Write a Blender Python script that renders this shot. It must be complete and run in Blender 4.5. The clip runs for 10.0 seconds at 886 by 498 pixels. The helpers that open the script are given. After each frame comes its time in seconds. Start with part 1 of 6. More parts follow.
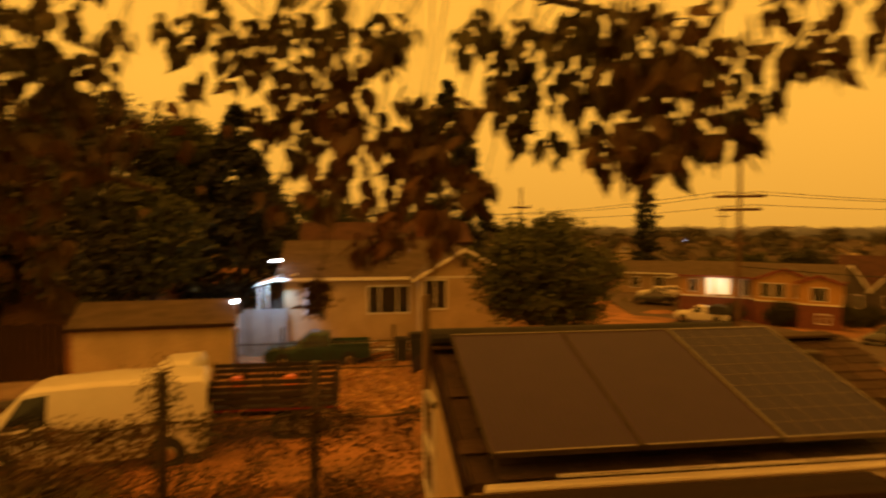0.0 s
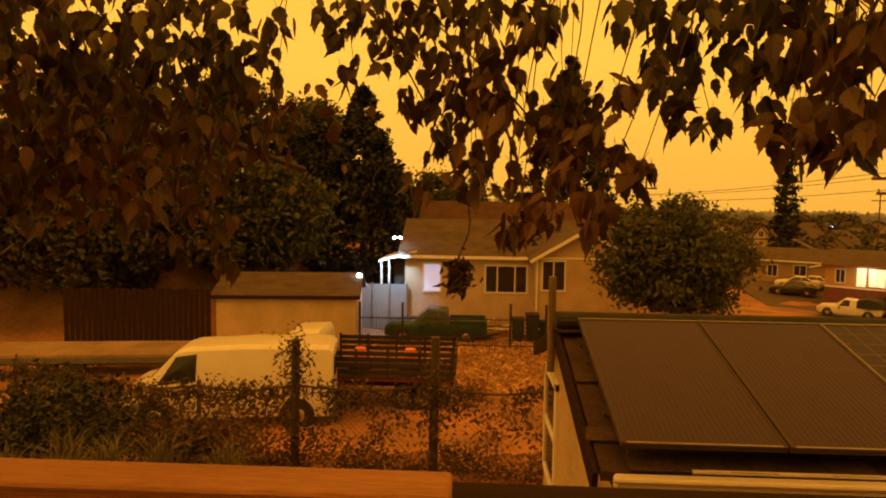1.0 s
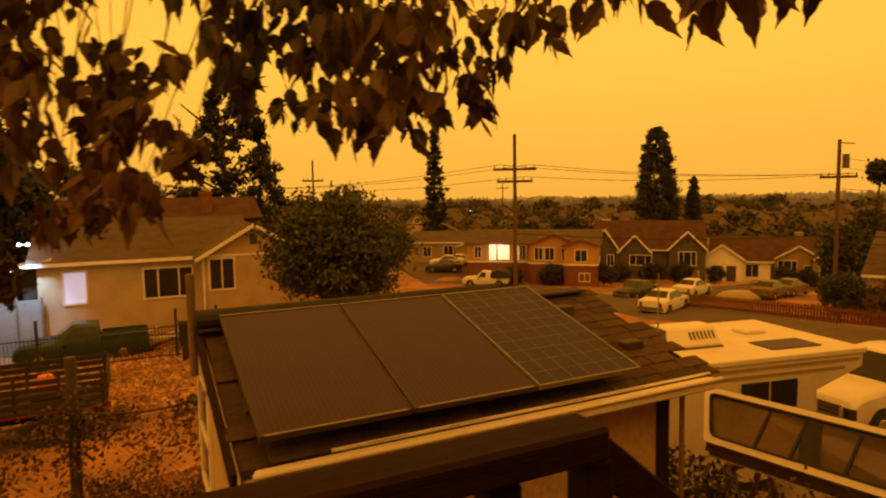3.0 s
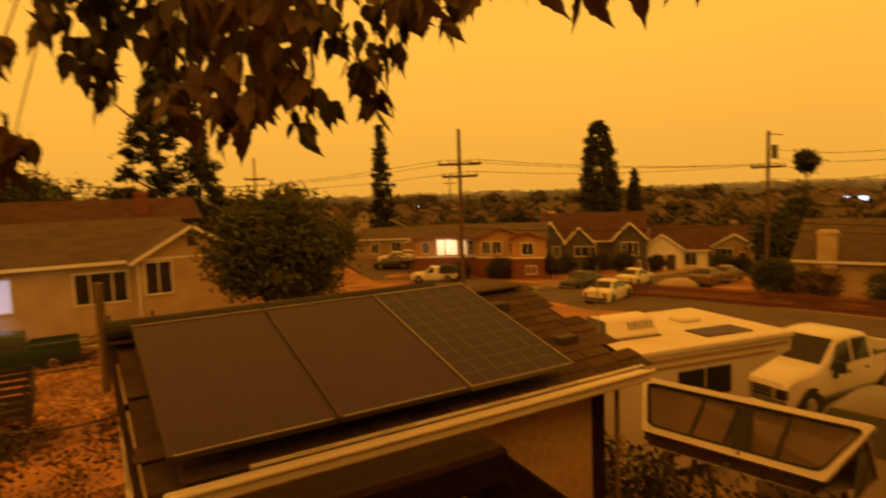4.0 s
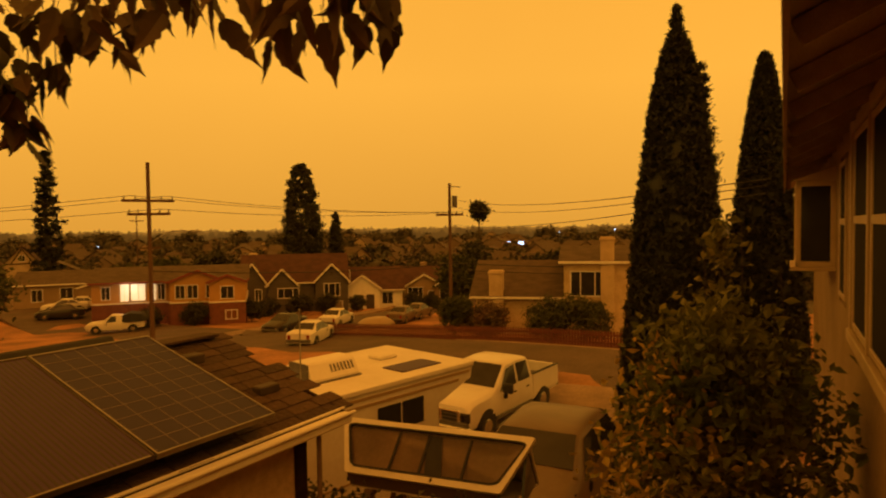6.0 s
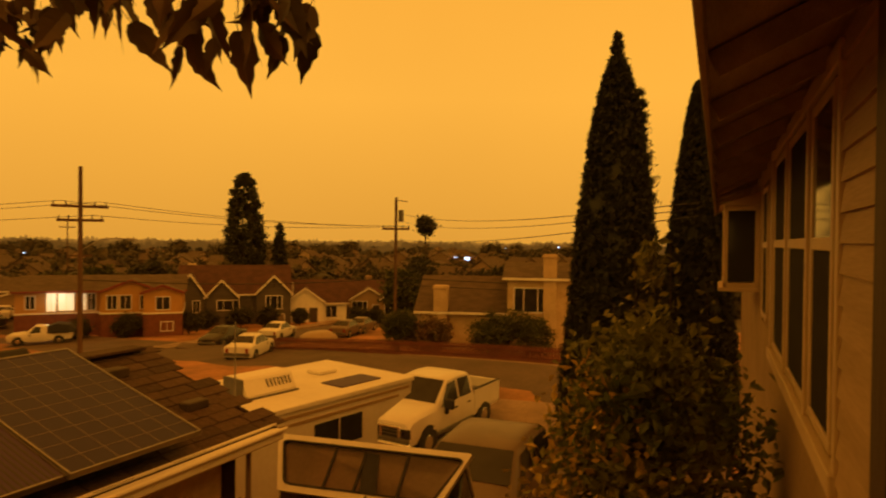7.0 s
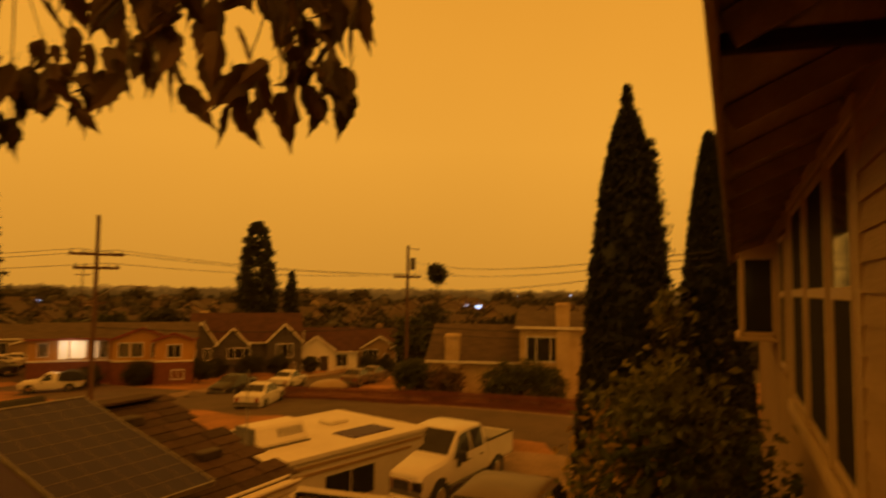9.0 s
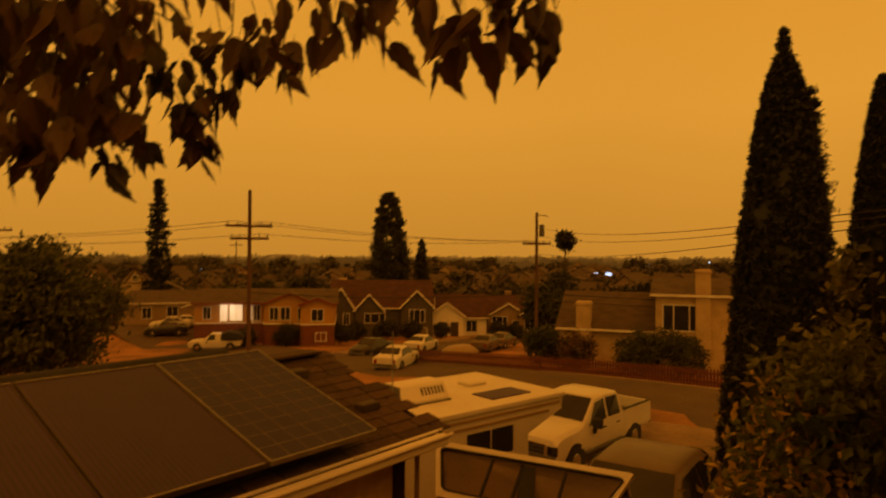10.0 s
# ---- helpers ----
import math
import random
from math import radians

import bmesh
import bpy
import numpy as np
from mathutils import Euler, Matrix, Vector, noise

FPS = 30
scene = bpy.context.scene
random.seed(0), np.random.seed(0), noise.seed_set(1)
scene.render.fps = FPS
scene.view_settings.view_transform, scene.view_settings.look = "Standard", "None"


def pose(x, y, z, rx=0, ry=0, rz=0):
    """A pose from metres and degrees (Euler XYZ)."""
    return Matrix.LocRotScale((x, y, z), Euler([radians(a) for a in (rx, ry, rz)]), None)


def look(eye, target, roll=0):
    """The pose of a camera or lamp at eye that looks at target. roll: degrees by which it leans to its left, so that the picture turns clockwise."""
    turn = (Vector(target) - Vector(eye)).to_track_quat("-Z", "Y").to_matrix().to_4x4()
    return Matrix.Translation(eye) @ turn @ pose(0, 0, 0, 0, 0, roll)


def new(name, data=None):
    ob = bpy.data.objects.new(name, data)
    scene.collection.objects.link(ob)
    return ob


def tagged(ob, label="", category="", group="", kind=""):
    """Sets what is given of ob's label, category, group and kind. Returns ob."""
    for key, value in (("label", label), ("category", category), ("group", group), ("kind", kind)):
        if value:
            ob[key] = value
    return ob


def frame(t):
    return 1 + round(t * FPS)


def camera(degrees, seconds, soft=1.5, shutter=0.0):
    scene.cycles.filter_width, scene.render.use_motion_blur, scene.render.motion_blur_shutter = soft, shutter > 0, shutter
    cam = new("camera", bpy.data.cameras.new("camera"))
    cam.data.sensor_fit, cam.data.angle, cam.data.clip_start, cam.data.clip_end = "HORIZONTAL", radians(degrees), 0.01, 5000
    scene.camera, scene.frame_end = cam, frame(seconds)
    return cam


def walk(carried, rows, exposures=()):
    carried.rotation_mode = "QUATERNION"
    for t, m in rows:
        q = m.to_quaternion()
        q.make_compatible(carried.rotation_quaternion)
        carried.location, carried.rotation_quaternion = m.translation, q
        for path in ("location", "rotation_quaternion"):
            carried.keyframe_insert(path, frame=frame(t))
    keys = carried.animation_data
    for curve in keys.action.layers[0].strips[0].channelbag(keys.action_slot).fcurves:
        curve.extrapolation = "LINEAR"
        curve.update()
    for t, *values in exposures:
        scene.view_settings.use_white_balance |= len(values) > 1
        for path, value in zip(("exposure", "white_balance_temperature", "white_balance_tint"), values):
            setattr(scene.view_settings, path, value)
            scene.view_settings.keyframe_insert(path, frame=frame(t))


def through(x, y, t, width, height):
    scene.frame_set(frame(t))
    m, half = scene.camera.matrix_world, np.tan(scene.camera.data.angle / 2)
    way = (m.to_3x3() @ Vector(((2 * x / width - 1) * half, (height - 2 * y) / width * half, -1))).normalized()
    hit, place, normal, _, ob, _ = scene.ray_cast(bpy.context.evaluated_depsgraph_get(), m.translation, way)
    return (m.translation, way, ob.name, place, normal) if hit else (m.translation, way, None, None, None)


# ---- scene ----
cam = camera(71.0, 10.0, 2.0, 0.7)
PATH = [
    (0, (0.005, -0.17, 5.785), (0.292, 1.807, 5.711), -0.1),
    (0.5, (-0.096, -0.135, 5.783), (-0.142, 1.861, 5.656), 1.4),
    (1, (-0.088, -0.146, 5.788), (-0.174, 1.847, 5.646), 0.8),
    (1.5, (-0.024, -0.128, 5.78), (0.095, 1.864, 5.644), 1.0),
    (2, (0.061, -0.147, 5.764), (0.597, 1.777, 5.658), 0.6),
    (2.5, (0.13, -0.134, 5.759), (0.975, 1.673, 5.615), 0.1),
    (2.7, (0.155, -0.122, 5.754), (1.029, 1.669, 5.59), -0.5),
    (3.8, (0.436, -0.05, 5.764), (1.428, 1.68, 5.613), -1.8),
    (4, (0.448, -0.039, 5.762), (1.49, 1.658, 5.579), -2.1),
    (4.5, (0.413, -0.015, 5.776), (1.795, 1.426, 5.66), -2.5),
    (5, (0.418, -0.006, 5.775), (2.031, 1.169, 5.649), -1.0),
    (5.5, (0.462, -0.001, 5.782), (2.134, 1.091, 5.682), -0.7),
    (7, (0.538, -0.07, 5.79), (2.327, 0.822, 5.763), 0.6),
    (7.5, (0.563, -0.064, 5.809), (2.413, 0.694, 5.878), 2.2),
    (8, (0.555, -0.073, 5.848), (2.409, 0.589, 6.204), 2.1),
    (8.5, (0.54, -0.069, 5.836), (2.374, 0.673, 6.124), 2.4),
    (9, (0.484, -0.051, 5.794), (2.253, 0.873, 5.921), 0.7),
    (9.5, (0.414, 0.011, 5.779), (2.042, 1.168, 5.877), -1.4),
    (10, (0.373, 0.076, 5.744), (1.923, 1.339, 5.764), 0.3),
]
walk(cam, [(t, look(eye, target, roll)) for t, eye, target, roll in PATH], [(0.0, 0.1, 6600, 12), (0.6, 0.32, 6450, 8), (1.0, 0.38, 6400, 8), (2.5, 0.38, 6450, 8), (4.0, 0.17, 6500, 12), (5.5, -0.02, 6550, 13), (7.0, -0.02, 6550, 13), (8.0, -0.02, 6550, 11), (8.5, -0.28, 6950, 17), (9.0, -0.36, 7100, 20), (9.5, -0.52, 7200, 21), (10.0, -0.54, 7200, 21)])


# ---- light ----
SKY_TOP, SKY_LOW = (1.08, 0.50, 0.058), (0.84, 0.38, 0.045)
world = bpy.data.worlds.new("smoke_sky")
scene.world = world
world.use_nodes = True
wn, wl = world.node_tree.nodes, world.node_tree.links
wn.clear()
w_out, w_bg = wn.new("ShaderNodeOutputWorld"), wn.new("ShaderNodeBackground")
w_co, w_sep, w_ramp = wn.new("ShaderNodeTexCoord"), wn.new("ShaderNodeSeparateXYZ"), wn.new("ShaderNodeValToRGB")
w_noise, w_mix = wn.new("ShaderNodeTexNoise"), wn.new("ShaderNodeMixRGB")
w_ramp.color_ramp.elements[0].position, w_ramp.color_ramp.elements[0].color = 0.0, (*SKY_LOW, 1)
w_ramp.color_ramp.elements[1].position, w_ramp.color_ramp.elements[1].color = 0.22, (*SKY_TOP, 1)
for at_, colour_ in ((0.5, (1.06, 0.46, 0.046)), (0.85, (0.86, 0.29, 0.022))):
    stop = w_ramp.color_ramp.elements.new(at_)
    stop.color = (*colour_, 1)
w_noise.inputs["Scale"].default_value, w_noise.inputs["Detail"].default_value = 1.6, 3
w_mix.blend_type, w_mix.inputs[0].default_value = "MULTIPLY", 0.16
wl.new(w_co.outputs["Generated"], w_sep.inputs[0])
wl.new(w_co.outputs["Generated"], w_noise.inputs["Vector"])
wl.new(w_sep.outputs["Z"], w_ramp.inputs[0])
wl.new(w_ramp.outputs[0], w_mix.inputs[1])
wl.new(w_noise.outputs[0], w_mix.inputs[2])
wl.new(w_mix.outputs[0], w_bg.inputs["Color"])
w_bg.inputs["Strength"].default_value = 1.0
wl.new(w_bg.outputs[0], w_out.inputs[0])
# the sun is only a dull wide glow behind the smoke
sun = new("sun", bpy.data.lights.new("sun", "SUN"))
sun.data.energy, sun.data.angle, sun.data.color = 0.7, radians(40), (1.0, 0.33, 0.04)
sun.matrix_world = look((0, 0, 60), (22, 30, 0))


# ---- materials ----
def mat(name, a, b=None, scale=3.0, rough=0.7, bump=0.0, metal=0.0, fine=0.0, detail=4.0, stretch=(1, 1, 1), island=0.0, obj=0.0, coords="Object", spec=0.5):
    """Two colours mixed by noise at one scale, a finer grain over it, relief from both."""
    m = bpy.data.materials.new(name)
    m.use_nodes = True
    n, l = m.node_tree.nodes, m.node_tree.links
    p = n["Principled BSDF"]
    p.inputs["Roughness"].default_value, p.inputs["Metallic"].default_value = rough, metal
    p.inputs["Specular IOR Level"].default_value = spec
    b = b or tuple(v * 0.8 for v in a)
    co, mp, no, ra = n.new("ShaderNodeTexCoord"), n.new("ShaderNodeMapping"), n.new("ShaderNodeTexNoise"), n.new("ShaderNodeValToRGB")
    mp.inputs["Scale"].default_value = stretch
    no.inputs["Scale"].default_value, no.inputs["Detail"].default_value = scale, detail
    l.new(co.outputs[coords], mp.inputs[0])
    l.new(mp.outputs[0], no.inputs["Vector"])
    l.new(no.outputs[0], ra.inputs[0])
    ra.color_ramp.elements[0].position, ra.color_ramp.elements[0].color = 0.35, (*a, 1)
    ra.color_ramp.elements[1].position, ra.color_ramp.elements[1].color = 0.65, (*b, 1)
    colour = ra.outputs[0]
    height = no.outputs[0]
    if fine:
        nf, mx = n.new("ShaderNodeTexNoise"), n.new("ShaderNodeMixRGB")
        nf.inputs["Scale"].default_value, nf.inputs["Detail"].default_value = scale * 14, 3
        l.new(mp.outputs[0], nf.inputs["Vector"])
        mx.blend_type, mx.inputs[0].default_value = "OVERLAY", fine
        l.new(colour, mx.inputs[1])
        l.new(nf.outputs[0], mx.inputs[2])
        colour, height = mx.outputs[0], nf.outputs[0]
    for amount, node, out in ((island, "ShaderNodeNewGeometry", "Random Per Island"), (obj, "ShaderNodeObjectInfo", "Random")):
        if amount:
            g, mr, hs = n.new(node), n.new("ShaderNodeMapRange"), n.new("ShaderNodeHueSaturation")
            mr.inputs[3].default_value, mr.inputs[4].default_value = 1 - amount, 1 + amount
            l.new(g.outputs[out], mr.inputs[0])
            l.new(mr.outputs[0], hs.inputs["Value"])
            l.new(colour, hs.inputs["Color"])
            colour = hs.outputs[0]
    l.new(colour, p.inputs["Base Color"])
    if bump:
        bu = n.new("ShaderNodeBump")
        bu.inputs["Strength"].default_value, bu.inputs["Distance"].default_value = bump, 0.02
        l.new(height, bu.inputs["Height"])
        l.new(bu.outputs[0], p.inputs["Normal"])
    return m


def glowing(name, colour, strength):
    m = bpy.data.materials.new(name)
    m.use_nodes = True
    p = m.node_tree.nodes["Principled BSDF"]
    p.inputs["Emission Color"].default_value, p.inputs["Emission Strength"].default_value = (*colour, 1), strength
    return m


def leafy(name, a, b, through=0.25):
    """Leaves: two greens by leaf, some light through the blade."""
    m = mat(name, a, b, scale=0.9, rough=0.55, island=0.45, fine=0.3)
    n, l = m.node_tree.nodes, m.node_tree.links
    p = n["Principled BSDF"]
    tr, mix = n.new("ShaderNodeBsdfTranslucent"), n.new("ShaderNodeMixShader")
    l.new(p.inputs["Base Color"].links[0].from_socket, tr.inputs["Color"])
    mix.inputs[0].default_value = through
    l.new(p.outputs[0], mix.inputs[1])
    l.new(tr.outputs[0], mix.inputs[2])
    l.new(mix.outputs[0], n["Material Output"].inputs[0])
    return m


M_DIRT = mat("dry_dirt", (0.42, 0.20, 0.08), (0.20, 0.098, 0.042), 0.35, 0.95, 0.5, fine=0.5, detail=8)
M_SCRUB = mat("dry_scrub", (0.085, 0.058, 0.026), (0.045, 0.034, 0.015), 0.25, 0.95, 0.5, fine=0.5, detail=8)
M_ASPHALT = mat("asphalt", (0.075, 0.05, 0.036), (0.11, 0.073, 0.052), 0.5, 0.85, 0.3, fine=0.5)
M_CONCRETE = mat("concrete", (0.30, 0.21, 0.14), (0.19, 0.13, 0.085), 0.8, 0.85, 0.2, fine=0.4)
M_STUCCO = mat("cream_stucco", (0.55, 0.43, 0.27), (0.45, 0.34, 0.21), 1.2, 0.85, 0.35, fine=0.35)
M_CREAM = mat("cream_siding", (0.50, 0.38, 0.24), (0.42, 0.32, 0.20), 1.0, 0.75, 0.1, fine=0.2)
M_WHITE = mat("white_paint", (0.78, 0.76, 0.70), (0.70, 0.67, 0.60), 2.0, 0.55, 0.05, fine=0.15)
M_VINYL = mat("white_vinyl", (0.72, 0.70, 0.65), (0.64, 0.62, 0.57), 3.0, 0.45)
M_TRIM = mat("dark_trim", (0.07, 0.05, 0.035), (0.045, 0.032, 0.022), 4.0, 0.7, 0.2)
M_ROOF = mat("brown_shingle", (0.068, 0.040, 0.026), (0.034, 0.021, 0.014), 2.5, 0.95, 0.6, fine=0.6, obj=0.3, island=0.3)
M_ROOF_FAR = mat("grey_brown_roof", (0.11, 0.078, 0.056), (0.07, 0.05, 0.036), 1.2, 0.95, 0.4, fine=0.5, stretch=(1, 1, 4))
M_ROOF_RED = mat("red_brown_roof", (0.085, 0.038, 0.028), (0.055, 0.025, 0.019), 1.2, 0.95, 0.4, fine=0.5)
M_GLASS = mat("dark_glass", (0.018, 0.018, 0.018), (0.03, 0.03, 0.03), 2.0, 0.08, spec=0.4)
M_BLACK = mat("black_rubber", (0.02, 0.02, 0.02), (0.03, 0.03, 0.03), 8.0, 0.8)
M_OWNWALL = mat("tan_stucco_wall", (0.34, 0.235, 0.13), (0.27, 0.18, 0.10), 1.2, 0.85, 0.3, fine=0.3)
M_STEEL = mat("galvanised_steel", (0.35, 0.34, 0.32), (0.25, 0.24, 0.22), 5.0, 0.5, metal=0.8)
M_CHROME = mat("bright_metal", (0.6, 0.6, 0.6), (0.5, 0.5, 0.5), 5.0, 0.25, metal=1.0)
M_RAIL = mat("cedar_rail", (0.42, 0.20, 0.07), (0.30, 0.14, 0.05), 2.0, 0.6, 0.25, fine=0.5, stretch=(0.6, 9, 9))
M_BROWNPAINT = mat("brown_painted_timber", (0.075, 0.042, 0.022), (0.05, 0.028, 0.015), 2.0, 0.7, 0.2, fine=0.4, stretch=(8, 8, 0.6))
M_DARKWOOD = mat("dark_stained_wood", (0.036, 0.019, 0.010), (0.022, 0.012, 0.007), 2.0, 0.8, 0.3, fine=0.5, stretch=(0.6, 8, 8), spec=0.12)
M_OLDWOOD = mat("weathered_wood", (0.22, 0.15, 0.09), (0.13, 0.09, 0.055), 2.0, 0.85, 0.3, fine=0.5, stretch=(6, 6, 0.6))
M_POLE = mat("utility_pole_wood", (0.13, 0.075, 0.04), (0.085, 0.05, 0.03), 1.5, 0.9, 0.3, stretch=(5, 5, 0.4))
M_BARK = mat("bark", (0.09, 0.065, 0.045), (0.05, 0.036, 0.026), 6.0, 0.95, 0.6, stretch=(1, 1, 0.3))
M_LEAF = leafy("maple_leaf", (0.050, 0.050, 0.011), (0.115, 0.050, 0.014), 0.18)
M_GREEN = leafy("tree_leaf", (0.085, 0.092, 0.022), (0.045, 0.052, 0.014))
M_GREENDARK = leafy("dull_tree_leaf", (0.05, 0.046, 0.014), (0.026, 0.027, 0.010), 0.12)
# smoke haze of the distance put into the leaf colour, browner and paler
M_FARLEAF = leafy("hazed_far_leaf", (0.056, 0.043, 0.016), (0.034, 0.028, 0.011), 0.1)
M_SCREEN = mat("dark_insect_screen", (0.022, 0.018, 0.014), (0.03, 0.025, 0.02), 6, 0.85, spec=0.1)
M_FARHOUSE = mat("far_house_wall", (0.36, 0.27, 0.17), (0.22, 0.15, 0.10), 0.05, 0.9, island=0.4)
M_DARKGREEN = leafy("conifer_needles", (0.018, 0.021, 0.009), (0.010, 0.012, 0.006), 0.05)
M_LEMON = leafy("citrus_leaf", (0.065, 0.092, 0.015), (0.22, 0.19, 0.026), 0.32)
# yellow stands for the light on the citrus bush's outer leaves
M_YELLOW = leafy("yellow_lit_leaf", (0.42, 0.27, 0.035), (0.26, 0.2, 0.03), 0.25)
M_IVY = leafy("ivy_leaf", (0.04, 0.036, 0.014), (0.15, 0.075, 0.026), 0.12)


# ---- building helpers ----
def part(name, bm, material, parent=None, label="", smooth=False):
    me = bpy.data.meshes.new(name)
    if isinstance(bm, tuple):
        me.from_pydata(*bm)
    else:
        bmesh.ops.recalc_face_normals(bm, faces=bm.faces)
        bm.to_mesh(me)
        bm.free()
    if smooth:
        for f in me.polygons:
            f.use_smooth = True
    me.materials.append(material)
    ob = new(name, me)
    ob.parent = parent
    return tagged(ob, label)


def thing(name, label, category, m=None, group="", kind=""):
    ob = new(name)
    ob.empty_display_size = 0.1
    if m is not None:
        ob.matrix_basis = m
    return tagged(ob, label, category, group, kind)


def box(bm, a, b, bevel=0.0):
    """An upright box between two corners, its edges rounded off by bevel."""
    a, b = Vector(a), Vector(b)
    r = bmesh.ops.create_cube(bm, size=1, matrix=Matrix.LocRotScale((a + b) / 2, None, [abs(v) for v in b - a]))
    if bevel:
        es = list({e for v in r["verts"] for e in v.link_edges})
        bmesh.ops.bevel(bm, geom=es, offset=bevel, segments=1, affect="EDGES")
    return bm


def slab(a, b, bevel=0.0):
    return box(bmesh.new(), a, b, bevel)


def bar(bm, p, q, r, r2=None, n=8):
    """A round bar from p to q."""
    p, q = Vector(p), Vector(q)
    turn = (q - p).to_track_quat("Z", "Y").to_matrix().to_4x4()
    bmesh.ops.create_cone(bm, cap_ends=True, segments=n, radius1=r, radius2=r if r2 is None else r2, depth=(q - p).length, matrix=Matrix.Translation((p + q) / 2) @ turn)
    return bm


def beam(bm, p, q, w, h, bevel=0.0):
    """A squared beam from p to q, w wide and h high."""
    p, q = Vector(p), Vector(q)
    d = (q - p).normalized()
    side = d.cross((0, 0, 1))
    side = (Vector((1, 0, 0)) if side.length < 1e-4 else side.normalized())
    up = side.cross(d)
    m = Matrix((side, d, up)).transposed().to_4x4()
    r = bmesh.ops.create_cube(bm, size=1, matrix=Matrix.Translation((p + q) / 2) @ m @ Matrix.Diagonal((w, (q - p).length, h, 1)))
    if bevel:
        bmesh.ops.bevel(bm, geom=list({e for v in r["verts"] for e in v.link_edges}), offset=bevel, segments=1, affect="EDGES")
    return bm


def prism(bm, outline, thick):
    """A plane outline (3D points) given a thickness along the vector thick."""
    vs = [bm.verts.new(p) for p in outline]
    ws = [bm.verts.new(Vector(p) + Vector(thick)) for p in outline]
    bm.faces.new(vs)
    bm.faces.new(list(reversed(ws)))
    for i in range(len(vs)):
        j = (i + 1) % len(vs)
        bm.faces.new((vs[i], ws[i], ws[j], vs[j]))
    return bm


# ---- the lie of the land ----
FALL = [(0, 1.6), (6, 1.6), (9, 1.3), (12, 0.7), (15, 0.1), (20, -0.15), (26, -0.42), (32, -0.95), (46, -2.2), (70, -4), (150, -8.8), (300, -9.6), (500, -9.8), (3000, -12)]


def ground(x, y):
    r = math.hypot(x - 0.4, y)
    z = float(np.interp(r, [a for a, b in FALL], [b for a, b in FALL]))
    h = max(0, min(1, (-x - 2) / 14)) * max(0, min(1, (y - 26) / 16))
    dip = 0.42 * math.exp(-((r - 19) / 4.5) ** 2) * max(0.0, min(1.0, (16 - y) / 6)) * max(0.0, min(1.0, x / 6))
    z += 0.95 * math.exp(-((x + 5.2) ** 2 / 6 + (y - 7.2) ** 2 / 3))
    z += 1.9 * math.exp(-((x - 37) ** 2 + (y - 76) ** 2) / 130)
    return z - dip + 7 * h * h * (3 - 2 * h)


def on(x, y, yaw=0.0, dz=0.0):
    return pose(x, y, ground(x, y) + dz, 0, 0, yaw)


rings = [0.5 * 1.09 ** i for i in range(102)]
SEG = 120
verts, faces = [(0.4, 0, ground(0.4, 0))], []
for i, r in enumerate(rings):
    for k in range(SEG):
        a = 2 * math.pi * k / SEG
        x, y = 0.4 + r * math.cos(a), r * math.sin(a)
        verts.append((x, y, ground(x, y) + (0.06 * noise.noise((x * 0.4, y * 0.4, 0)) if r < 60 else 0)))
for k in range(SEG):
    faces.append((0, 1 + k, 1 + (k + 1) % SEG))
    for i in range(len(rings) - 1):
        a, b = 1 + i * SEG + k, 1 + i * SEG + (k + 1) % SEG
        faces.append((a, a + SEG, b + SEG, b))
land = tagged(part("ground", (verts, [], faces), M_DIRT, smooth=True), "dry bare dirt ground with straw falling gently to a plain", "ground", kind="structure")
land.data.materials.append(M_SCRUB)
for poly in land.data.polygons:
    if math.hypot(poly.center.x, poly.center.y) > 82:
        poly.material_index = 1


def strip(name, line, half, material, dz, label, category, height=0.0, side=0.0):
    """A ribbon laid on the land along a line, moved sideways by side."""
    pts = []
    for (ax, ay), (bx, by) in zip(line, line[1:]):
        n = max(2, int(math.hypot(bx - ax, by - ay) / 1.5))
        pts += [(ax + (bx - ax) * i / n, ay + (by - ay) * i / n) for i in range(n)]
    pts.append(line[-1])
    vs, fs = [], []
    for i, (x, y) in enumerate(pts):
        (ax, ay), (bx, by) = pts[max(0, i - 1)], pts[min(len(pts) - 1, i + 1)]
        d = math.hypot(bx - ax, by - ay)
        nx, ny = (by - ay) / d, -(bx - ax) / d
        c = (x + nx * side, y + ny * side)
        z = ground(*c) + dz
        for s, h in ((-half, -0.25), (-half, height), (half, height), (half, -0.25)):
            vs.append((c[0] + nx * s, c[1] + ny * s, z + h))
        if i:
            for k in range(3):
                a = (i - 1) * 4 + k
                fs.append((a, a + 1, a + 5, a + 4))
    return tagged(part(name, (vs, [], fs), material), label, category, kind="structure")


STREET = [(24.5, -60), (25.5, -20), (26.3, 6), (27.5, 20), (30.5, 40), (34, 62), (42, 110)]
BRANCH = [(33, 34), (48, 37), (70, 42), (120, 52)]
strip("road", STREET, 4.8, M_ASPHALT, 0.07, "worn dark grey asphalt street", "road")
strip("road", BRANCH, 3.6, M_ASPHALT, 0.075, "worn asphalt side street", "road")
strip("kerb", STREET[:4], 0.09, M_CONCRETE, 0.09, "pale concrete kerb along the street", "kerb", 0.14, 4.9)
strip("pavement", STREET[:4], 0.85, M_CONCRETE, 0.09, "pale concrete pavement slabs beside the street", "pavement", 0.13, 5.9)
strip("pavement", BRANCH, 0.8, M_CONCRETE, 0.09, "pale concrete pavement below the front gardens", "pavement", 0.13, -5.2)
strip("pavement", [(9.5, 2.0), (15, 5.0), (23.6, 6.6)], 5.2, M_CONCRETE, 0.08, "cracked concrete driveway leading to the street", "driveway")


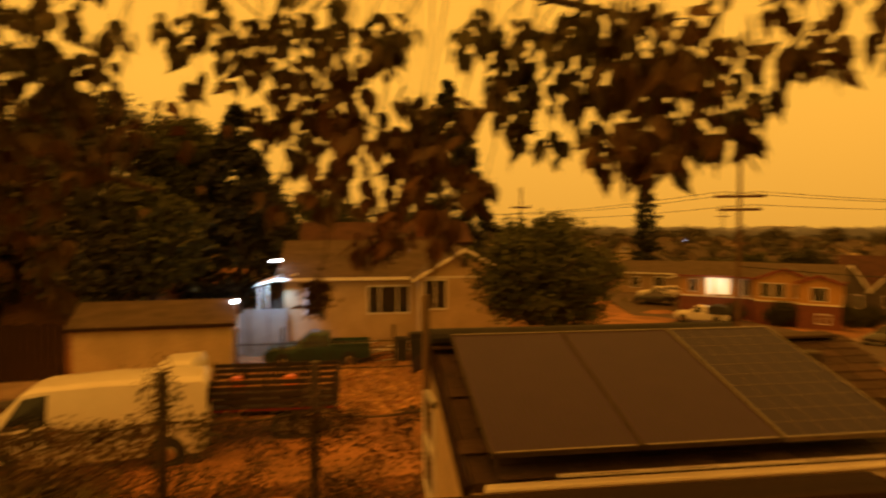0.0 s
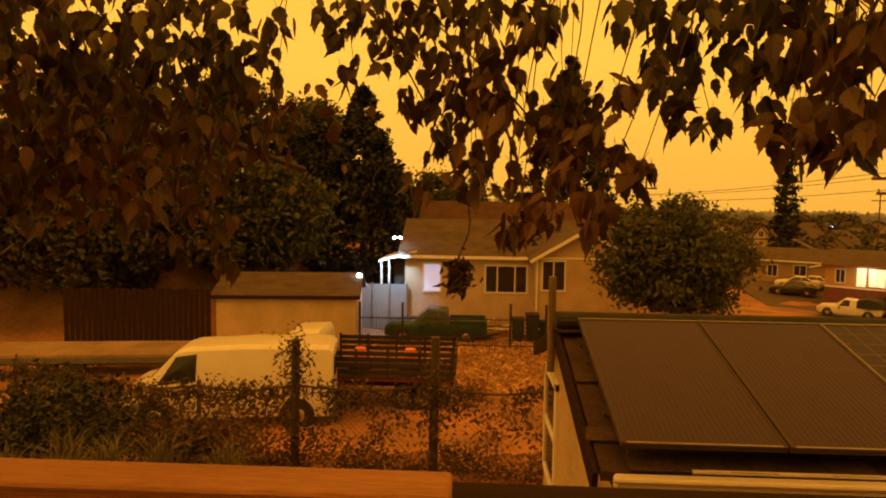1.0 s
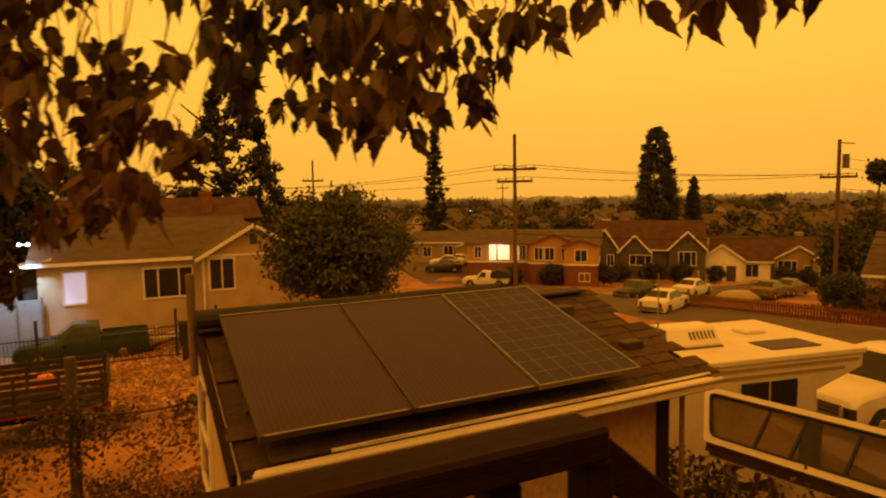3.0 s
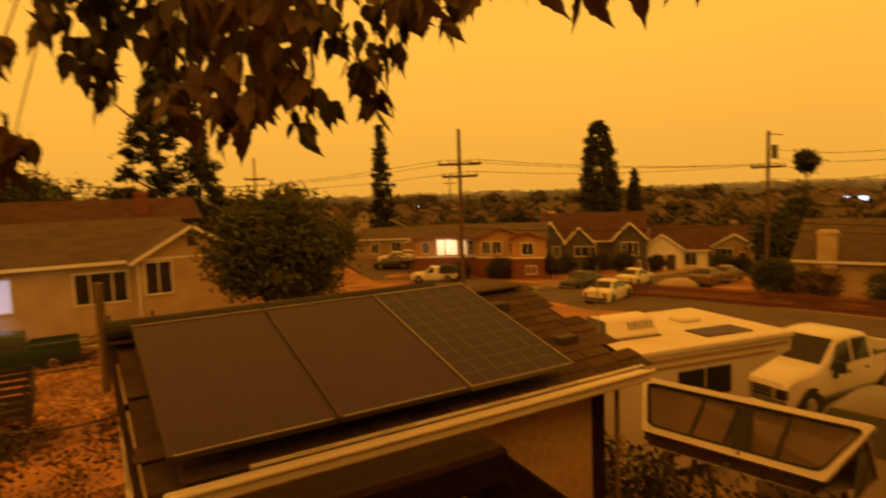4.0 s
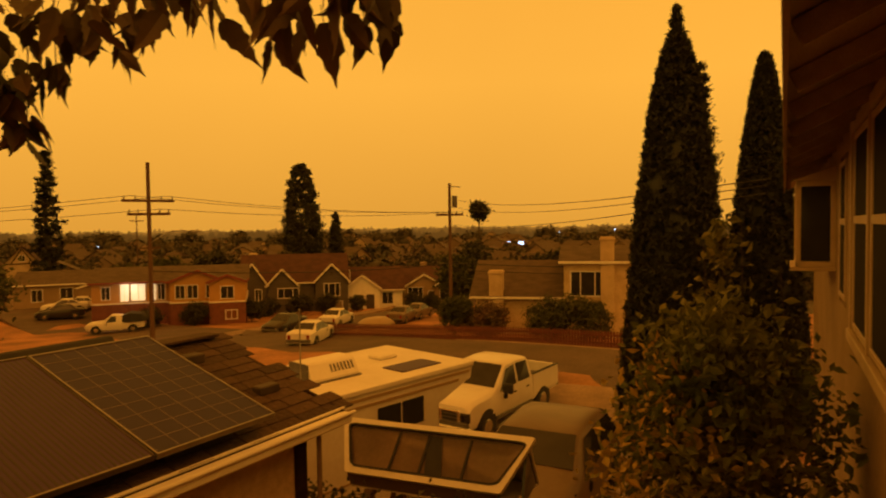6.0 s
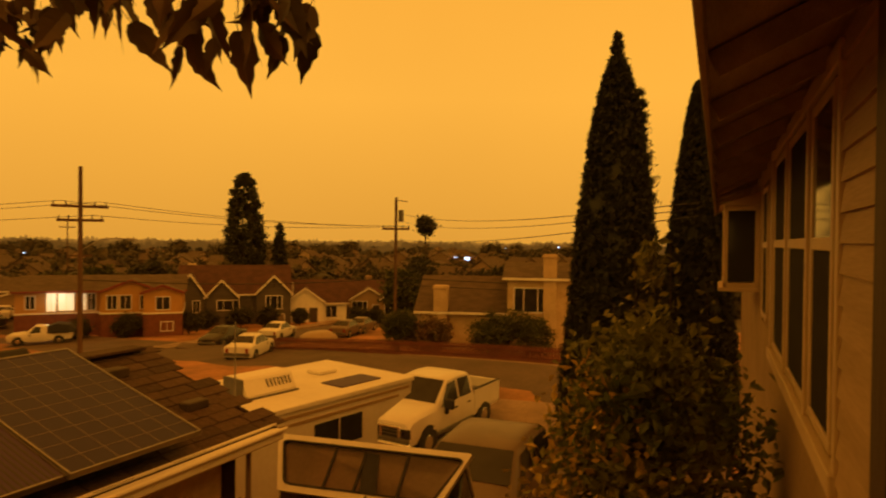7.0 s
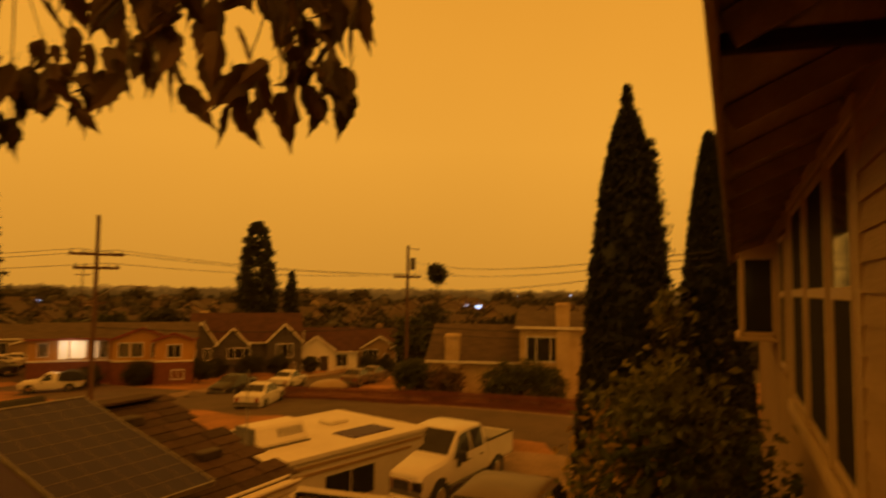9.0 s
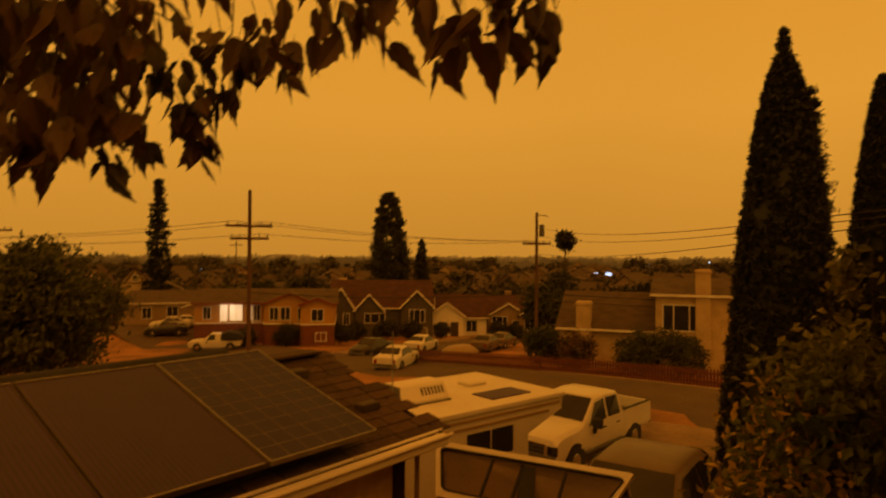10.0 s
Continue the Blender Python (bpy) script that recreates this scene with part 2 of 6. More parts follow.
# ---- the garage with the solar panels ----
PITCH = math.tan(radians(16.3))
GX0, GX1, GY0, GY1 = 0.79, 4.45, 3.66, 7.2
RIDGE_Y = 5.36


def roof_z(y):
    return 4.19 + (min(y, 2 * RIDGE_Y - y) - 3.6) * PITCH


garage = thing("garage", "small cream stucco garage with a brown shingle roof carrying solar panels", "garage")
gz = ground(2, 5) - 0.2
walls = bmesh.new()
for a, b in (((GX0 + 0.06, GY0 + 0.12), (GX1 - 0.1, GY0 + 0.26)), ((GX0 + 0.06, GY1 - 0.14), (GX1 - 0.1, GY1))):
    box(walls, (*a, gz), (*b, 4.0))
for x in (GX0 + 0.06, GX1 - 0.24):
    prism(walls, [(x, GY0 + 0.26, gz), (x, GY1 - 0.14, gz), (x, GY1 - 0.14, roof_z(GY1 - 0.14) - 0.09), (x, RIDGE_Y, roof_z(RIDGE_Y) - 0.09), (x, GY0 + 0.26, roof_z(GY0 + 0.26) - 0.09)], (0.14, 0, 0))
part("wall", walls, M_STUCCO, garage, "cream stucco wall")
deck = bmesh.new()
for s in (-1, 1):
    y0 = 3.6 if s < 0 else 2 * RIDGE_Y - 3.6
    prism(deck, [(GX0 - 0.05, y0, roof_z(3.6) - 0.08), (GX0 - 0.05, RIDGE_Y, roof_z(RIDGE_Y) - 0.08), (GX0 - 0.05, RIDGE_Y, roof_z(RIDGE_Y) - 0.02), (GX0 - 0.05, y0, roof_z(3.6) - 0.02)], (GX1 - GX0 + 0.25, 0, 0))
roof = part("roof", deck, M_ROOF, garage, "brown asphalt shingle roof")
for x in (GX0 - 0.09, GX1 + 0.2):
    bm = bmesh.new()
    beam(bm, (x, 3.58, roof_z(3.58) - 0.08), (x, RIDGE_Y, roof_z(RIDGE_Y) - 0.08), 0.035, 0.15, 0.004)
    beam(bm, (x, 2 * RIDGE_Y - 3.58, roof_z(3.58) - 0.08), (x, RIDGE_Y, roof_z(RIDGE_Y) - 0.08), 0.035, 0.15, 0.004)
    part("bargeboard", bm, M_DARKWOOD, garage)
gut = bmesh.new()
box(gut, (GX0 + 0.02, 3.48, 4.08), (GX1 + 0.22, 3.59, 4.17), 0.015)
bar(gut, (GX0 + 0.0, 3.475, 4.17), (GX1 + 0.24, 3.475, 4.17), 0.018)
bar(gut, (GX0 + 0.5, 3.6, 4.185), (GX1 + 0.24, 3.6, 4.185), 0.014)
part("gutter", gut, M_WHITE, garage, "worn white metal gutter")
part("downpipe", bar(bmesh.new(), (GX1 - 0.02, 3.66, 4.05), (GX1 - 0.02, 3.66, gz), 0.022), M_OLDWOOD, garage)
part("corner_board", slab((GX1 - 0.2, GY0 + 0.08, gz), (GX1 - 0.08, GY0 + 0.2, 4.0), 0.005), M_DARKWOOD, garage)
part("conduit", bar(bar(bmesh.new(), (GX0 + 0.03, 4.1, gz), (GX0 + 0.03, 4.1, 4.1), 0.014), (GX0 + 0.03, 4.1, 4.1), (GX0 + 0.1, 4.6, 4.45), 0.014), M_STEEL, garage)
gwin = part("window", slab((GX0 + 0.04, 6.2, 2.8), (GX0 + 0.075, 7.0, 3.9)), M_GLASS, garage)
fr = bmesh.new()
for a, b in (((6.13, 2.73), (7.07, 2.81)), ((6.13, 3.89), (7.07, 3.97)), ((6.13, 2.73), (6.21, 3.97)), ((6.99, 2.73), (7.07, 3.97)), ((6.15, 3.32), (7.05, 3.38))):
    box(fr, (GX0 + 0.02, *a), (GX0 + 0.066, *b), 0.006)
part("frame", fr, M_WHITE, gwin)
cap = bmesh.new()
beam(cap, (GX0 - 0.1, RIDGE_Y - 0.06, roof_z(RIDGE_Y) + 0.01), (GX1 + 0.2, RIDGE_Y - 0.06, roof_z(RIDGE_Y) + 0.01), 0.22, 0.03, 0.006)
part("ridge_cap", cap, M_ROOF, garage)
part("hose_roll", bar(bmesh.new(), (GX0 - 0.12, RIDGE_Y - 0.12, roof_z(RIDGE_Y) + 0.1), (GX1 - 0.9, RIDGE_Y - 0.12, roof_z(RIDGE_Y) + 0.1), 0.075, n=12), M_BLACK, garage, "black pipe lying along the ridge")
part("vent_pipe", bar(bmesh.new(), (0.66, 5.42, 4.3), (0.66, 5.42, 5.16), 0.035, n=10), M_OLDWOOD, garage, "short wooden service mast")
vent = bmesh.new()
box(vent, (4.0, 4.85, roof_z(4.85)), (4.22, 5.0, roof_z(5.0) + 0.04), 0.01)
part("roof_vent", vent, M_TRIM, garage)
vent = bmesh.new()
box(vent, (4.2, 4.1, roof_z(4.1)), (4.42, 4.22, roof_z(4.22) + 0.04), 0.01)
part("roof_vent", vent, M_TRIM, garage)

# shingles: courses of single tabs on the near slope
COURSE = 0.14
shingle = bpy.data.meshes.new("shingle")
bm = box(bmesh.new(), (0, 0, 0), (0.295, 0.16, 0.013), 0.003)
bm.to_mesh(shingle)
bm.free()
shingle.materials.append(M_ROOF)
turn = Euler((math.atan(PITCH) - 0.05, 0, 0)).to_matrix().to_4x4()
rnd = random.Random(5)
n_course = int((RIDGE_Y - 3.6) / (COURSE * math.cos(math.atan(PITCH))))
for c in range(n_course):
    y = 3.59 + c * COURSE * math.cos(math.atan(PITCH))
    x = GX0 - 0.05 - rnd.random() * 0.2
    while x < GX1 + 0.1:
        hidden = 1.2 < x < 3.4 and 3.75 < y < 5.0
        if not hidden and x > GX0 - 0.12:
            tab = new("shingle", shingle)
            tab.parent = roof
            tab.matrix_basis = Matrix.Translation((x, y, roof_z(y) - 0.012 + rnd.random() * 0.006)) @ turn
        x += 0.3

# solar panels on their rails
SLOPE = Euler((math.atan(0.468 / 1.59), 0, 0)).to_matrix().to_4x4()


def panel_glass(name, cells):
    m = bpy.data.materials.new(name)
    m.use_nodes = True
    n, l = m.node_tree.nodes, m.node_tree.links
    p = n["Principled BSDF"]
    p.inputs["Roughness"].default_value = 0.5
    p.inputs["Specular IOR Level"].default_value = 0.12
    p.inputs["Coat Weight"].default_value, p.inputs["Coat Roughness"].default_value = 0.06, 0.3
    co, no, ra = n.new("ShaderNodeTexCoord"), n.new("ShaderNodeTexNoise"), n.new("ShaderNodeValToRGB")
    no.inputs["Scale"].default_value, no.inputs["Detail"].default_value = 3.0, 6
    l.new(co.outputs["Object"], no.inputs["Vector"])
    l.new(no.outputs[0], ra.inputs[0])
    a, b = ((0.036, 0.030, 0.060), (0.052, 0.042, 0.078)) if cells else ((0.062, 0.040, 0.095), (0.076, 0.050, 0.11))
    ra.color_ramp.elements[0].color, ra.color_ramp.elements[1].color = (*a, 1), (*b, 1)
    l.new(ra.outputs[0], p.inputs["Base Color"])
    return m


M_CELL, M_FILM = panel_glass("solar_cell", True), panel_glass("solar_film", False)
M_FRAME = mat("anodised_frame", (0.32, 0.29, 0.26), (0.24, 0.22, 0.20), 6.0, 0.4, metal=0.7)
M_BUS = mat("silver_line", (0.17, 0.135, 0.13), (0.13, 0.105, 0.10), 6.0, 0.5)
M_RIB = mat("film_seam", (0.018, 0.012, 0.009), (0.026, 0.018, 0.013), 6.0, 0.5)
for k in range(3):
    x0 = 0.845 + 1.0 * k
    pan = thing("solar_panel", "dusty dark ribbed solar panel on the garage roof" if k < 2 else "dusty silver-framed solar panel with square cells", "solar panel", Matrix.Translation((x0, 3.543, 4.375)) @ SLOPE, "solar panels on the garage roof")
    fr = bmesh.new()
    for a, b in (((0, 0), (0.985, 0.014)), ((0, 1.636), (0.985, 1.65)), ((0, 0.014), (0.014, 1.636)), ((0.971, 0.014), (0.985, 1.636))):
        box(fr, (*a, -0.04), (*b, 0.003), 0.002)
    part("frame", fr, M_FRAME if k == 2 else M_TRIM, pan)
    part("face", slab((0.014, 0.014, -0.03), (0.971, 1.636, -0.004)), M_CELL if k == 2 else M_FILM, pan)
    lines = bmesh.new()
    if k == 2:
        for i in range(1, 6):
            part("cell_line", slab((0.014 + i * 0.1595 - 0.0028, 0.014, -0.005), (0.014 + i * 0.1595 + 0.0028, 1.636, -0.002)), M_BUS, pan)
        for i in range(1, 10):
            part("cell_line", slab((0.014, 0.014 + i * 0.1622 - 0.0028, -0.005), (0.971, 0.014 + i * 0.1622 + 0.0028, -0.0024)), M_BUS, pan)
        lines.free()
    else:
        for i in range(1, 26):
            box(lines, (0.014 + i * 0.0368 - 0.006, 0.014, -0.005), (0.014 + i * 0.0368 + 0.006, 1.636, -0.002))
        part("seam", lines, M_RIB, pan)
        hl = bmesh.new()
        box(hl, (0.03, -0.001, -0.002), (0.955, 0.012, 0.005))
        part("edge_trim", hl, M_FRAME, pan)
    part("top_trim", slab((0.0, 1.64, -0.03), (0.985, 1.652, 0.005), 0.002), M_FRAME, pan)
    for y in (0.35, 1.25):
        part("mounting_foot", slab((0.1, y, -0.13), (0.16, y + 0.06, -0.04)), M_STEEL, pan)
        part("mounting_foot", slab((0.8, y, -0.13), (0.86, y + 0.06, -0.04)), M_STEEL, pan)

# ---- the deck rail under the camera ----
rail = thing("deck_railing", "dark wooden deck railing with a stair rail running down", "railing")
part("top_rail", beam(bmesh.new(), (-3.2, 1.17, 5.12), (1.30, 1.15, 5.12), 0.14, 0.09, 0.012), M_DARKWOOD, rail)
part("bottom_rail", beam(bmesh.new(), (-3.2, 1.17, 4.4), (1.36, 1.15, 4.4), 0.05, 0.09, 0.006), M_DARKWOOD, rail)
for x in (-3.1, -1.5, 0.1, 1.0, 1.29):
    part("post", slab((x - 0.045, 1.11, 3.3), (x + 0.045, 1.2, 5.06), 0.006), M_DARKWOOD, rail)
part("stair_rail", beam(bmesh.new(), (1.28, 1.15, 5.09), (2.4, 1.13, 4.12), 0.05, 0.11, 0.006), M_DARKWOOD, rail)
part("newel", slab((2.36, 1.08, 2.3), (2.46, 1.18, 4.2), 0.006), M_DARKWOOD, rail)
board = thing("cap_rail_board", "knotty cedar cap board lying on the deck rail", "board")
part("plank", beam(bmesh.new(), (-3.2, 1.03, 5.225), (-0.115, 1.03, 5.225), 0.12, 0.04, 0.006), M_RAIL, board)
part("under_beam", beam(bmesh.new(), (-3.2, 1.04, 5.165), (-0.12, 1.04, 5.165), 0.06, 0.075, 0.004), M_DARKWOOD, board)
fl = bmesh.new()
for i in range(14):
    box(fl, (-3.2, -0.32 + i * 0.108, 4.26), (1.4, -0.32 + i * 0.108 + 0.1, 4.29), 0.003)
for x in (-3.1, -1.0, 1.3):
    box(fl, (x - 0.05, 1.0, ground(x, 1) - 0.2), (x + 0.05, 1.1, 4.255))
    box(fl, (x - 0.05, -0.3, ground(x, 1) - 0.2), (x + 0.05, -0.2, 4.255))
tagged(part("deck", fl, M_OLDWOOD), "weathered wooden deck boards", "deck", kind="structure")

# ---- the house beside the deck ----
HOUSE = pose(0.56, -0.51, 0, 0, 0, 2.65)
own = thing("house", "cream house wall with lap siding, wide eaves and white vinyl windows", "house", HOUSE)
M_SASH = mat("cream_window_vinyl", (0.58, 0.44, 0.27), (0.50, 0.37, 0.23), 3.0, 0.5)
M_SOFFIT = mat("brown_painted_eave", (0.42, 0.33, 0.20), (0.33, 0.255, 0.15), 1.5, 0.7, 0.1, fine=0.3, stretch=(1, 6, 6))
M_LAP = mat("tan_lap_siding", (0.40, 0.27, 0.15), (0.33, 0.22, 0.118), 1.0, 0.75, 0.1, fine=0.25, stretch=(0.5, 4, 6))
WINS = [(2.95, 3.62, 4.38, 5.92), (3.75, 4.72, 4.38, 5.92), (4.85, 5.85, 4.38, 5.92), (6.6, 7.3, 4.6, 5.9)]
wz = 0.55
PIECES = [((a, -0.16, 0.8), (b, 0, 6.75)) for a, b in ((-6, 2.86), (5.92, 6.55), (7.35, 13.5))]
for a, b, z0, z1 in ((2.86, 5.92, WINS[0][2] + wz, WINS[0][3] + wz), (6.55, 7.35, WINS[3][2] + 0.45, WINS[3][3] + 0.45)):
    PIECES += [((a, -0.16, 0.8), (b, 0, z0 - 0.06)), ((a, -0.16, z1 + 0.06), (b, 0, 6.75))]
PIECES += [((-6, -7, 0.8), (-5.85, -0.16, 6.75)), ((13.35, -7, 0.8), (13.5, -0.16, 6.75)), ((-6, -7.15, 0.8), (13.5, -7, 6.75))]
for a, b in PIECES:
    part("wall", slab(a, b), M_OWNWALL, own, "tan stucco wall")
# lap siding between the doorway and the windows
lap = bmesh.new()
z = 4.3
while z < 6.6:
    prism(lap, [(1.98, 0.004, z), (1.98, 0.022, z), (1.98, 0.006, z + 0.115), (1.98, 0.004, z + 0.115)], (0.85, 0, 0))
    z += 0.115
part("lap_siding", lap, M_LAP, own, "tan lap siding boards")
for a, b, w0, w1 in WINS:
    z0, z1 = (w0 + wz, w1 + wz) if a < 6 else (w0 + 0.45, w1 + 0.45)
    win = part("window", slab((a + 0.04, -0.09, z0 + 0.03), (b - 0.04, 0.004, z1 - 0.03)), M_SCREEN, own)
    fr = bmesh.new()
    mid = z0 + (z1 - z0) * 0.56
    for p, q in (((a, z0), (b, z0 + 0.05)), ((a, z1 - 0.05), (b, z1)), ((a, z0 + 0.05), (a + 0.05, z1 - 0.05)), ((b - 0.05, z0 + 0.05), (b, z1 - 0.05)), ((a + 0.05, mid - 0.03), (b - 0.05, mid + 0.03))):
        box(fr, (p[0], -0.1, p[1]), (q[0], 0.015, q[1]), 0.004)
    part("frame", fr, M_SASH, win)
    if a < 3:
        part("upper_pane", slab((a + 0.05, 0.004, mid + 0.03), (b - 0.05, 0.007, z1 - 0.05)), M_GLASS, win, "bare reflecting glass")
trim = bmesh.new()
for a, b, z0, z1 in ((2.83, 5.95, 4.36 + wz, 5.94 + wz),):
    box(trim, (a - 0.08, 0, z0 - 0.09), (b + 0.05, 0.045, z0), 0.005)
    box(trim, (a - 0.06, 0, z1), (b + 0.05, 0.03, z1 + 0.09), 0.005)
    for x in (a - 0.06, 3.685, 4.785, b - 0.02):
        box(trim, (x - 0.03, 0, z0), (x + 0.03, 0.028, z1), 0.004)
part("window_trim", trim, M_SASH, own, "cream painted window trim")
gw = thing("garden_window", "projecting white garden window with plants inside", "window", HOUSE)
fr = bmesh.new()
GA, GB, GZ0, GZ1, GD = 7.9, 9.2, 5.3, 6.22, 0.38
for x in (GA, GB - 0.05):
    for y in (0.0, GD - 0.05):
        box(fr, (x, y, GZ0), (x + 0.05, y + 0.05, GZ1), 0.004)
for z in (GZ0 - 0.02, GZ1 - 0.05):
    box(fr, (GA, GD - 0.05, z), (GB, GD, z + 0.06), 0.004)
    for x in (GA, GB - 0.05):
        box(fr, (x, 0, z), (x + 0.05, GD, z + 0.06), 0.004)
part("frame", fr, M_SASH, gw)
part("pane", slab((GA + 0.02, 0.02, GZ0 + 0.05), (GA + 0.03, GD - 0.04, GZ1 - 0.05)), M_GLASS, gw)
part("pane", slab((GA + 0.05, GD - 0.03, GZ0 + 0.05), (GB - 0.05, GD - 0.02, GZ1 - 0.05)), M_GLASS, gw)
part("shelf", slab((GA - 0.05, 0, GZ0 - 0.06), (GB + 0.05, GD + 0.05, GZ0 - 0.02), 0.004), M_SASH, gw)
part("roof", prism(bmesh.new(), [(GA - 0.03, 0, GZ1 + 0.16), (GA - 0.03, GD + 0.05, GZ1 + 0.01), (GA - 0.03, 0, GZ1 + 0.01)], (GB - GA + 0.06, 0, 0)), M_SASH, gw)
# doorway near the deck: dark frame, pale casing and a dark screen door
part("door_frame", slab((1.80, -0.02, 4.3), (1.98, 0.06, 6.6), 0.006), M_BROWNPAINT, own, "dark brown door frame")
part("casing", slab((1.66, 0.0, 4.3), (1.79, 0.03, 6.6), 0.005), M_LAP, own)
door = part("door", slab((0.7, -0.02, 4.3), (1.65, 0.02, 6.42), 0.005), M_BROWNPAINT, own, "dark brown entrance door")
part("mail_box", slab((1.05, 0.02, 5.0), (1.5, 0.10, 5.5), 0.01), M_TRIM, own, "dark metal mail box")
# eaves: sloping boards on rafters, fascia and gutter
EO = 0.48
ev = bmesh.new()
prism(ev, [(-6.4, 0.0, 6.66), (-6.4, EO, 6.44), (-6.4, EO, 6.47), (-6.4, -3.6, 8.02), (-6.4, -3.6, 7.99)], (20.3, 0, 0))
prism(ev, [(-6.4, -7.7, 6.44), (-6.4, -7.7, 6.47), (-6.4, -3.6, 8.02), (-6.4, -3.6, 7.99)], (20.3, 0, 0))
part("roof", ev, M_SOFFIT, own, "brown boarded eave")
for i in range(24):
    x = -5.8 + i * 0.81
    part("rafter", beam(bmesh.new(), (x, 0.0, 6.60), (x, EO - 0.02, 6.39), 0.045, 0.09), M_SOFFIT, own)
part("fascia", beam(bmesh.new(), (-6.4, EO + 0.012, 6.42), (13.9, EO + 0.012, 6.42), 0.024, 0.15, 0.003), M_SOFFIT, own)
part("eave_bracket", beam(bmesh.new(), (1.5, 0.0, 6.34), (1.5, EO, 6.37), 0.04, 0.045, 0.006), M_DARKWOOD, own)


# ---- houses ----
def house(x, y, yaw, w, d, h, pitch, wall, roofing, label, openings=(), gables=(), chimney=None, ridge="x", sink=0.5, over=0.35, siding=None, dz=0.0, edge_mat=None, base=None, boards=False, base_h=0.9):
    """A house with its front to local -y. openings: kind, middle, sill, width, height on the front (or 'l', 'r' sides by kind prefix)."""
    ho = thing("house", label, "house", on(x, y, yaw, dz))
    rise = (d if ridge == "x" else w) / 2 * pitch
    if ridge == "x":
        body = prism(bmesh.new(), [(-w / 2, -d / 2, -sink), (-w / 2, d / 2, -sink), (-w / 2, d / 2, h), (-w / 2, 0, h + rise), (-w / 2, -d / 2, h)], (w, 0, 0))
    else:
        body = prism(bmesh.new(), [(-w / 2, -d / 2, -sink), (w / 2, -d / 2, -sink), (w / 2, -d / 2, h), (0, -d / 2, h + rise), (-w / 2, -d / 2, h)], (0, d, 0))
    part("wall", body, wall, ho)
    for gx, gw, gd, gh, gp in gables:
        part("gable_wall", prism(bmesh.new(), [(gx - gw / 2, -d / 2 - gd, -sink), (gx + gw / 2, -d / 2 - gd, -sink), (gx + gw / 2, -d / 2 - gd, gh), (gx, -d / 2 - gd, gh + gw / 2 * gp), (gx - gw / 2, -d / 2 - gd, gh)], (0, gd + 0.5, 0)), wall, ho)
    t = 0.14
    for s in (-1, 1):
        ze = h - over * pitch
        if ridge == "x":
            e = s * (d / 2 + over)
            slope = prism(bmesh.new(), [(-w / 2 - over, e, ze), (-w / 2 - over, 0, h + rise), (-w / 2 - over, 0, h + rise + t), (-w / 2 - over, e, ze + t)], (w + 2 * over, 0, 0))
        else:
            e = s * (w / 2 + over)
            slope = prism(bmesh.new(), [(e, -d / 2 - over, ze), (0, -d / 2 - over, h + rise), (0, -d / 2 - over, h + rise + t), (e, -d / 2 - over, ze + t)], (0, d + 2 * over, 0))
        part("roof", slope, roofing, ho)
        for gx, gw, gd, gh, gp in gables:
            e, ze = gx + s * (gw / 2 + 0.25), gh - 0.25 * gp
            top = gh + gw / 2 * gp
            back = min(d / 2, 0.3 + max(0, (top - h) / max(pitch, 0.1))) if ridge == "x" else 0.6
            part("gable_roof", prism(bmesh.new(), [(e, -d / 2 - gd - 0.3, ze), (gx, -d / 2 - gd - 0.3, top), (gx, -d / 2 - gd - 0.3, top + 0.12), (e, -d / 2 - gd - 0.3, ze + 0.12)], (0, gd + 0.3 + back, 0)), roofing, ho)
    edge = bmesh.new()
    if ridge == "x":
        beam(edge, (-w / 2 - over, -d / 2 - over - 0.02, h - over * pitch + 0.06), (w / 2 + over, -d / 2 - over - 0.02, h - over * pitch + 0.06), 0.03, 0.16)
    for gx, gw, gd, gh, gp in gables:
        for s in (-1, 1):
            beam(edge, (gx + s * (gw / 2 + 0.25), -d / 2 - gd - 0.32, gh - 0.25 * gp + 0.05), (gx, -d / 2 - gd - 0.32, gh + gw / 2 * gp + 0.05), 0.04, 0.2)
    if len(edge.verts):
        part("fascia", edge, edge_mat or M_WHITE, ho, "painted fascia board")
    if base:
        part("plinth", slab((-w / 2 - 0.03, -d / 2 - 0.03, -sink), (w / 2 + 0.03, d / 2, base_h)), base, ho)
        part("belt", slab((-w / 2 - 0.06, -d / 2 - 0.06, base_h), (w / 2 + 0.06, d / 2, base_h + 0.16), 0.01), M_WHITE, ho, "white belt course")
        for gx, gw, gd, gh, gp in gables:
            part("plinth", slab((gx - gw / 2 - 0.03, -d / 2 - gd - 0.03, -sink), (gx + gw / 2 + 0.03, -d / 2 - 0.04, base_h)), base, ho)
            part("belt", slab((gx - gw / 2 - 0.07, -d / 2 - gd - 0.07, base_h + 0.003), (gx + gw / 2 + 0.07, -d / 2 - 0.07, base_h + 0.157), 0.01), M_WHITE, ho, "white belt course")
    for kind, cx, cz, ww, hh, *deep in openings:
        y0 = -d / 2 - (deep[0] if deep else 0)
        if kind == "gable_vent":
            part("gable_vent", slab((cx - ww / 2, y0 - 0.03, cz), (cx + ww / 2, y0, cz + hh)), M_TRIM, ho)
            continue
        glass = M_LIT if kind == "lit" else M_LITBLUE if kind == "blue" else M_TRIM if kind == "door" else M_GARAGEDOOR if kind == "garage_door" else M_GLASS
        pane = part(kind if "door" in kind else "window", slab((cx - ww / 2, y0 - 0.02, cz), (cx + ww / 2, y0 + 0.02, cz + hh)), glass, ho)
        fr = bmesh.new()
        f = 0.09
